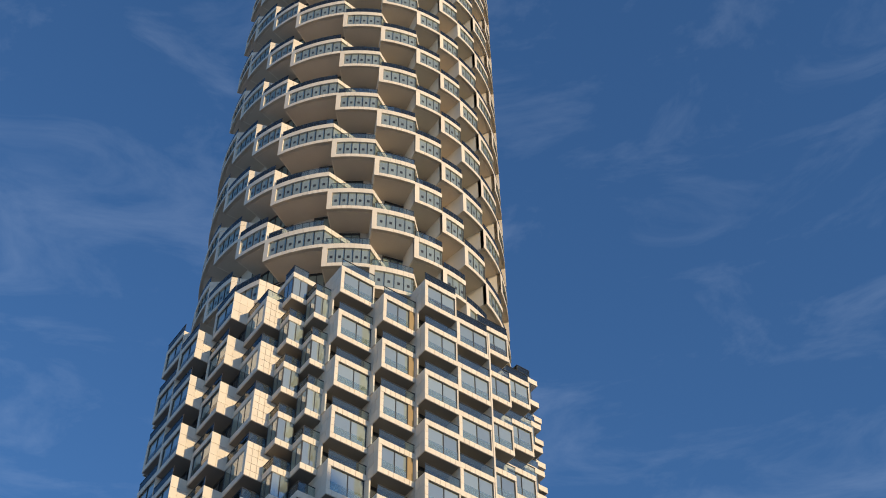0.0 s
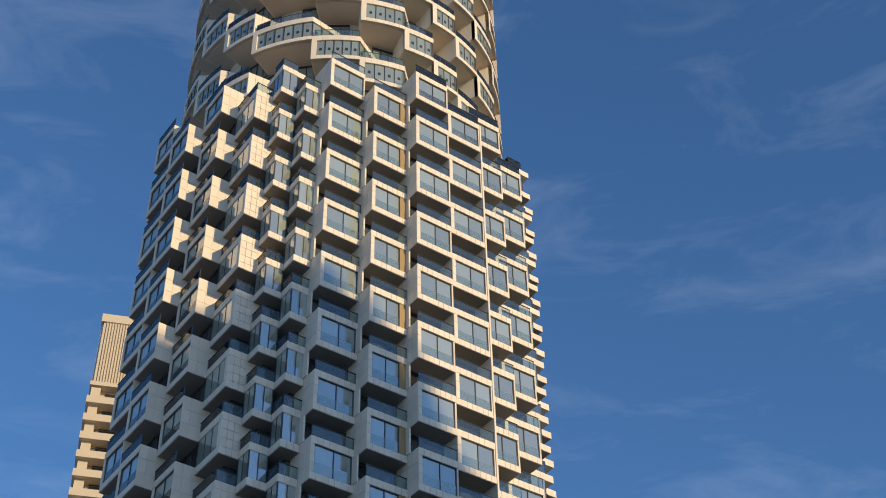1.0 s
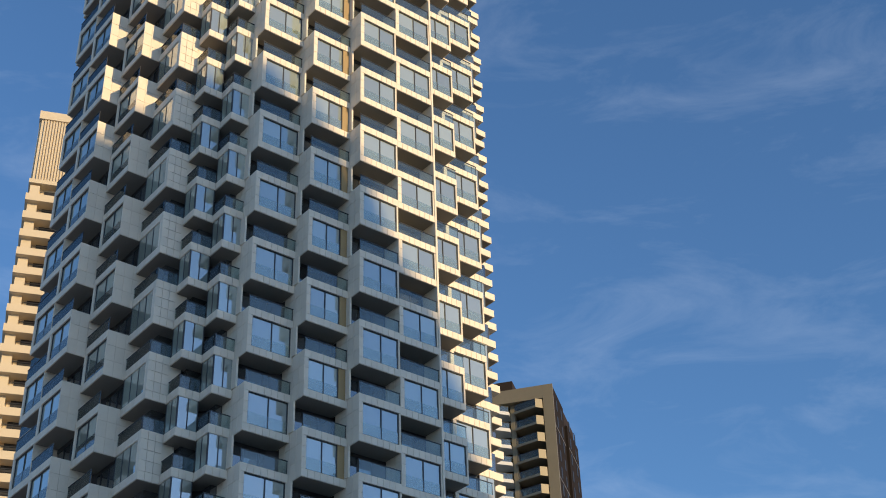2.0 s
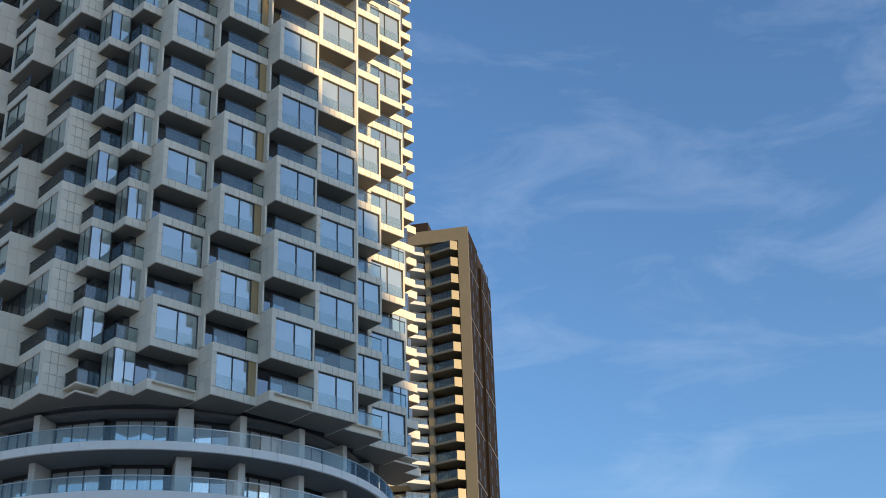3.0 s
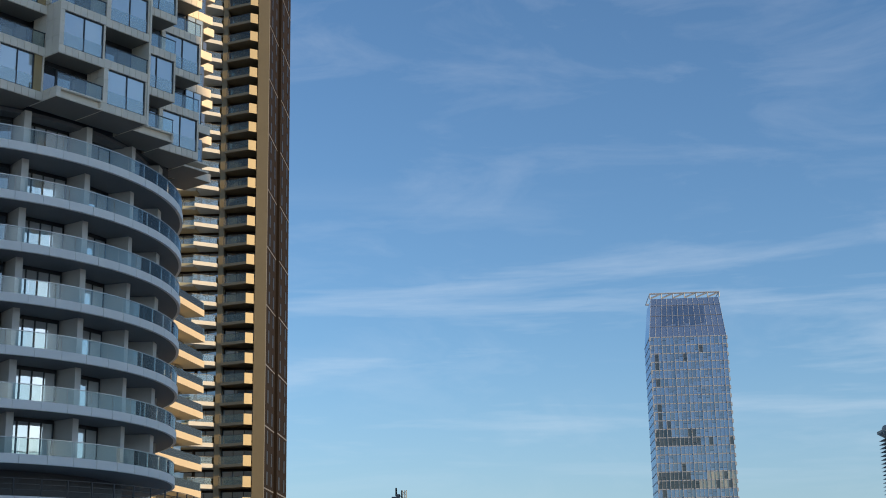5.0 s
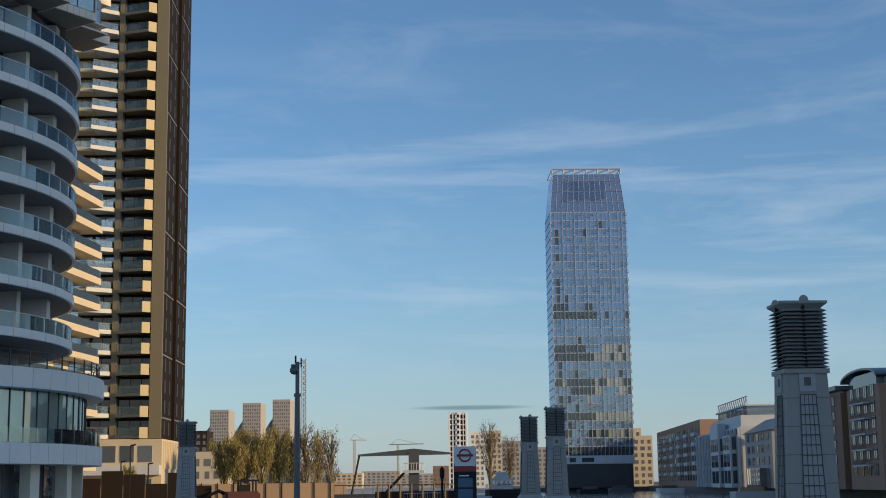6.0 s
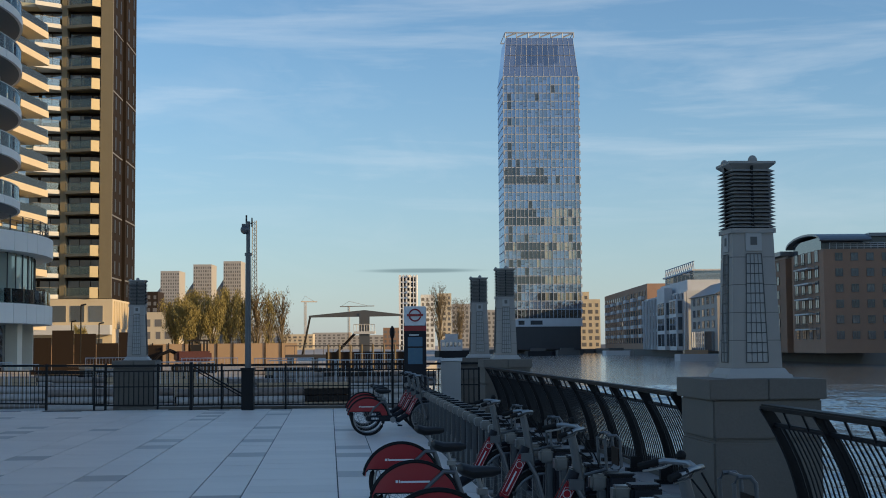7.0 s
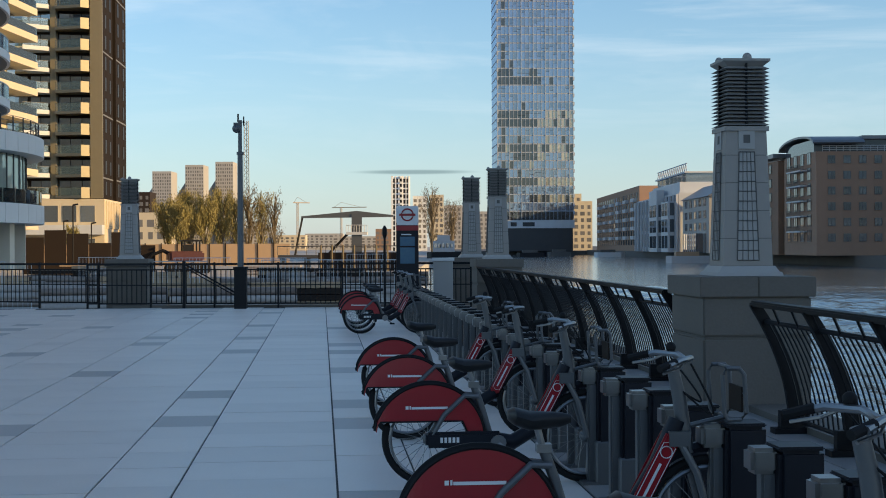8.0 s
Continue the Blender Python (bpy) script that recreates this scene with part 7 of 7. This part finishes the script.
def stackpile(x, y, kind_, seed):
    rg = random.Random(seed)
    z = -1.0
    if kind_ == "pipes":
        s = thing("pipe_stack", Matrix.Translation((x, y, z)) @ turned(rg.uniform(-12, 12)), "stack of dull steel pipes on the site", "pipes", group="pipe stacks")
        for row in range(3):
            for i in range(5 - row):
                b = bmesh.new()
                tube(b, [(-2.6, 0.36 * (i + row * 0.5), 0.18 + row * 0.31), (2.6, 0.36 * (i + row * 0.5), 0.18 + row * 0.31)], 0.17, 10)
                part("pipe", b, M_PIPE, s, smooth=True)
    elif kind_ == "barrier":
        s = thing("site_barrier", Matrix.Translation((x, y, z)) @ turned(rg.uniform(-8, 8)), "pale mesh site barrier panel on feet", "barrier", group="site barriers")
        b = bmesh.new()
        tube(b, [(-1.7, 0, 0.1), (-1.7, 0, 2.0), (1.7, 0, 2.0), (1.7, 0, 0.1)], 0.03, 6, True)
        for i in range(16):
            tube(b, [(-1.6 + i * 0.21, 0, 0.1), (-1.6 + i * 0.21, 0, 2.0)], 0.012, 3)
        part("mesh_panel", b, M_WHITE, s)
        for xx in (-1.7, 1.7):
            b = bmesh.new()
            cuboid(b, xx - 0.12, xx + 0.12, -0.35, 0.35, 0, 0.14)
            part("foot", b, M_WHITE, s)
    elif kind_ == "cabin":
        s = thing("site_cabin", Matrix.Translation((x, y, z)), "blue-grey steel site cabin with a flat roof", "cabin", group="site cabins")
        b = bmesh.new()
        rib = [(-2.0, 1.2)]
        for i in range(13):
            x_ = -1.95 + i * 0.31
            rib += [(x_, -1.2), (x_ + 0.02, -1.24), (x_ + 0.12, -1.24), (x_ + 0.14, -1.2)]
        prism(b, rib + [(2.0, -1.2), (2.0, 1.2)], 0.1, 2.5)
        part("shell", b, M_NAVY if seed % 2 else M_WHITE, s)
        b = bmesh.new()
        cuboid(b, -2.1, 2.1, -1.3, 1.3, 2.5, 2.62)
        part("roof", b, M_GALV, s)
    else:
        s = thing("timber_stack", Matrix.Translation((x, y, z)) @ turned(rg.uniform(-10, 10)), "stack of weathered timber beams on the site", "timber", group="timber stacks")
        for row in range(4):
            for i in range(4):
                b = bmesh.new()
                cuboid(b, -2.0 + rg.uniform(-0.1, 0.1), 2.0, i * 0.36, i * 0.36 + 0.3, row * 0.28, row * 0.28 + 0.24)
                part("beam", b, M_BROWN if rg.random() < 0.4 else M_HOARD, s)
    return s


for i, (x, y, kk) in enumerate(((-20.5, 62, "pipes"), (-16.6, 64, "pipes"), (-24.5, 75, "timber"), (-13.5, 70, "timber"), (-10.8, 74, "pipes"), (-7.2, 68, "barrier"), (-3.9, 67, "barrier"), (-5.6, 84, "timber"), (-9.0, 90, "pipes"),
                                (-14.6, 84, "barrier"), (-18.2, 88, "timber"), (-3.6, 92, "pipes"), (-22.5, 92, "barrier"), (-26.8, 96, "timber"), (-12.0, 104, "timber"), (-30, 120, "timber"), (-27, 112, "pipes"), (-35, 134, "timber"), (-16, 130, "pipes"), (-6.5, 118, "barrier"),
                                (-14.2, 58, "pipes"), (-11.0, 60, "timber"), (-8.6, 57, "pipes"), (-6.4, 61, "timber"), (-12.6, 64, "barrier"), (-18.6, 57, "barrier"), (-22.6, 66, "barrier"), (-9.6, 80, "barrier"), (-20.6, 80, "pipes"), (-4.4, 76, "pipes"), (-16.6, 75, "timber"), (-25.5, 84, "pipes"), (-7.8, 100, "timber"))):
    stackpile(x, y, kk, i)
jet = thing("jetty", Matrix.Translation((0, 0, 0)), "low timber jetty with posts along the dock", "jetty")
b = bmesh.new()
cuboid(b, -13.5, -3.4, 150, 153, -1.0, 1.0)
part("deck", b, M_BROWN, jet)
for i in range(9):
    b = bmesh.new()
    tube(b, [(-13.2 + i * 1.2, 149.8, -1.0), (-13.2 + i * 1.2, 149.8, 1.8)], 0.12, 6)
    part("pile", b, M_BARK, jet)
# dark hoarding and lamp posts nearer the towers
dh = thing("dark_hoarding", Matrix.Translation((0, 140, -1.0)), "dark weathered timber hoarding on the site", "fence")
pp = bmesh.new()
cuboid(pp, 0.02, 2.2, 0, 0.08, 0, 2.4)
pp = mesh_of("panel", pp, M_BROWN)
for i in range(6):
    place(pp, "panel", dh, Matrix.Translation((-42.5 + i * 2.25, 0, 0)) @ Matrix.Diagonal((1, 1, (1.55, 1.85, 1.7, 1.3, 1.75, 1.2)[i], 1)))
for i, (x, y, h) in enumerate(((-41, 150, 5.5), (-37, 146, 5.2), (-34.5, 152, 5.0), (-36, 135, 6.8))):
    lp = thing("lamp_post", Matrix.Translation((x, y, -1.0)), "slim dark lamp post on the site", "lamp post", group="site lamp posts")
    b = bmesh.new()
    tube(b, [(0, 0, 0), (0, 0, h)], 0.07, 6)
    part("pole", b, M_BLACK, lp)
    b = bmesh.new()
    tube(b, [(0, 0, h), (0.5, 0, h + 0.1)], 0.09, 6)
    part("head", b, M_BLACK, lp)


def far_crane(x, y, h, jib, turn):
    c = thing("tower_crane", Matrix.Translation((x, y, -1)) @ turned(turn), "far lattice tower crane against the sky", "crane", group="far cranes")
    b = bmesh.new()
    s = h * 0.018
    for dx, dy in ((-s, -s), (s, -s), (s, s), (-s, s)):
        tube(b, [(dx, dy, 0), (dx, dy, h)], s * 0.22, 4)
    n = int(h / (s * 3))
    for i in range(n):
        tube(b, [(-s, -s, h * i / n), (s, -s, h * (i + 1) / n)], s * 0.16, 3)
        tube(b, [(s, s, h * i / n), (-s, s, h * (i + 1) / n)], s * 0.16, 3)
    part("tower", b, M_HOARD, c)
    b = bmesh.new()
    tube(b, [(-jib * 0.35, 0, h), (jib, 0, h)], s * 0.5, 4)
    tube(b, [(-jib * 0.3, 0, h), (0, 0, h * 1.12), (jib * 0.8, 0, h)], s * 0.2, 3)
    part("jib", b, M_HOARD, c)
    return c


far_crane(-142, 1000, 34, 14, 10)
far_crane(-66, 900, 28, 18, -20)
far_crane(-110, 1050, 36, 10, 30)
lm = thing("lattice_mast", Matrix.Translation((-33.95, 240, -1)), "slim steel lattice mast rising behind the trees", "mast")
b = bmesh.new()
for dx, dy in ((-0.35, 0), (0.35, 0), (0, 0.5)):
    tube(b, [(dx * 1.6, dy, 0), (dx, dy, 24.5)], 0.07, 4)
for i in range(26):
    z = i * 0.94
    tube(b, [(-0.45, 0, z), (0.45, 0, z + 0.94)], 0.045, 3)
    tube(b, [(0.45, 0, z), (-0.45, 0, z + 0.94)], 0.045, 3)
part("lattice", b, M_GALV, lm)

# boats
bo = thing("moored_boat", Matrix.Translation((1.0, 300, Z_WATER)), "white and blue moored boat on the dock", "boat")
b = bmesh.new()
prism(b, [(-4.5, 0), (-3.5, -1.4), (3.5, -1.4), (5.0, 0), (3.5, 1.4), (-3.5, 1.4)], -0.2, 2.6)
part("hull", b, M_NAVY, bo)
b = bmesh.new()
cuboid(b, -3.2, 1.5, -1.1, 1.1, 2.6, 5.0)
cuboid(b, -2.2, 0.5, -0.9, 0.9, 5.0, 6.2)
part("cabin", b, M_WHITE, bo)
b = bmesh.new()
for i in range(5):
    cuboid(b, -2.9 + i * 0.85, -2.3 + i * 0.85, -1.13, -1.1, 3.5, 4.4)
part("cabin_window", b, M_FARGLASS, bo)
for x, y, lab, mt in ((30.0, 470, "low dark barge moored by the far quay", M_NAVY), (53.2, 300, "small white and orange launch by the quay", M_WHITE), (56.0, 468, "low white barge moored by the far quay", M_PRINT), (44, 520, "low dark barge moored by the far quay", M_QUAY)):
    bo = thing("barge", Matrix.Translation((x, y, Z_WATER)), lab, "boat", group="barges")
    b = bmesh.new()
    prism(b, [(-5, 0), (-4, -1.6), (4, -1.6), (5.4, 0), (4, 1.6), (-4, 1.6)], -0.2, 1.5)
    part("hull", b, mt, bo)
    b = bmesh.new()
    cuboid(b, -3, 2, -1.2, 1.2, 1.5, 2.4)
    part("deckhouse", b, M_QUAY if mt != M_WHITE else M_HOARD, bo)

# ---------------------------------------------------------------- paving slabs
paving = thing("paving", QUAY, "grey granite paving slabs on the promenade", "paving", kind="structure")
b = bmesh.new()
cuboid(b, -30, 4.9, -20, 38.6, -0.055, -0.012)
part("joint_bed", b, M_JOINT, paving)
SL = 0.8
WIDE, NARROW_W = 1.10, 0.57
M_PAVED = material("dark_granite", (0.60, 0.56, 0.52), 0.5, grain=0.35, grain_size=60, stain=0.35, stain_size=0.7, bump=0.1, per_piece=0.2)
slab_meshes = {}
for w in (WIDE, NARROW_W):
    for tone, mt in ((False, M_PAVE), (True, M_PAVED)):
        b = bmesh.new()
        cuboid(b, 0.008, w - 0.008, 0.004, SL - 0.004, -0.05, 0.0)
        slab_meshes[w, tone] = mesh_of("slab", b, mt)
rg = random.Random(11)
rest, rest_dark = bmesh.new(), bmesh.new()
count = 0
r0 = 0.1 + WIDE + NARROW_W
for i in range(22):
    w = WIDE if i % 2 == 0 else NARROW_W
    r0 -= w
    off = (i * 5 % 7) * SL / 7
    dark = False
    for j in range(-16, 48):
        u0 = j * SL + off
        if u0 + SL > 38.5:
            continue
        dark = w == NARROW_W and not dark and rg.random() < 0.26
        lift = rg.uniform(-0.0015, 0.0015)
        if 7.5 < u0 < 24 and -7.0 < r0 < 2.6 and count < 300:
            count += 1
            place(slab_meshes[w, dark], "slab", paving, Matrix.Translation((r0, u0, lift)))
        else:
            cuboid(rest_dark if dark else rest, r0 + 0.008, r0 + w - 0.008, u0 + 0.004, u0 + SL - 0.004, -0.05, lift)
M_EDGE = material("dark_edge_granite", (0.36, 0.345, 0.33), 0.6, grain=0.35, grain_size=60, stain=0.4, stain_size=0.7, bump=0.1, per_piece=0.25)
edge_strip = bmesh.new()
for j in range(-16, 48):
    for ra, rb in ((1.78, 2.80), (2.80, 3.82), (3.82, 4.84)):
        cuboid(edge_strip, ra + 0.006, rb - 0.006, j * SL + 0.006, j * SL + SL - 0.006, -0.05, rg.uniform(-0.0015, 0.0015))
tagged(part("edge_slabs", edge_strip, M_EDGE, paving), kind="stuff")
tagged(part("far_slabs", rest, M_PAVE, paving), kind="stuff")
tagged(part("far_slabs", rest_dark, M_PAVED, paving), kind="stuff")
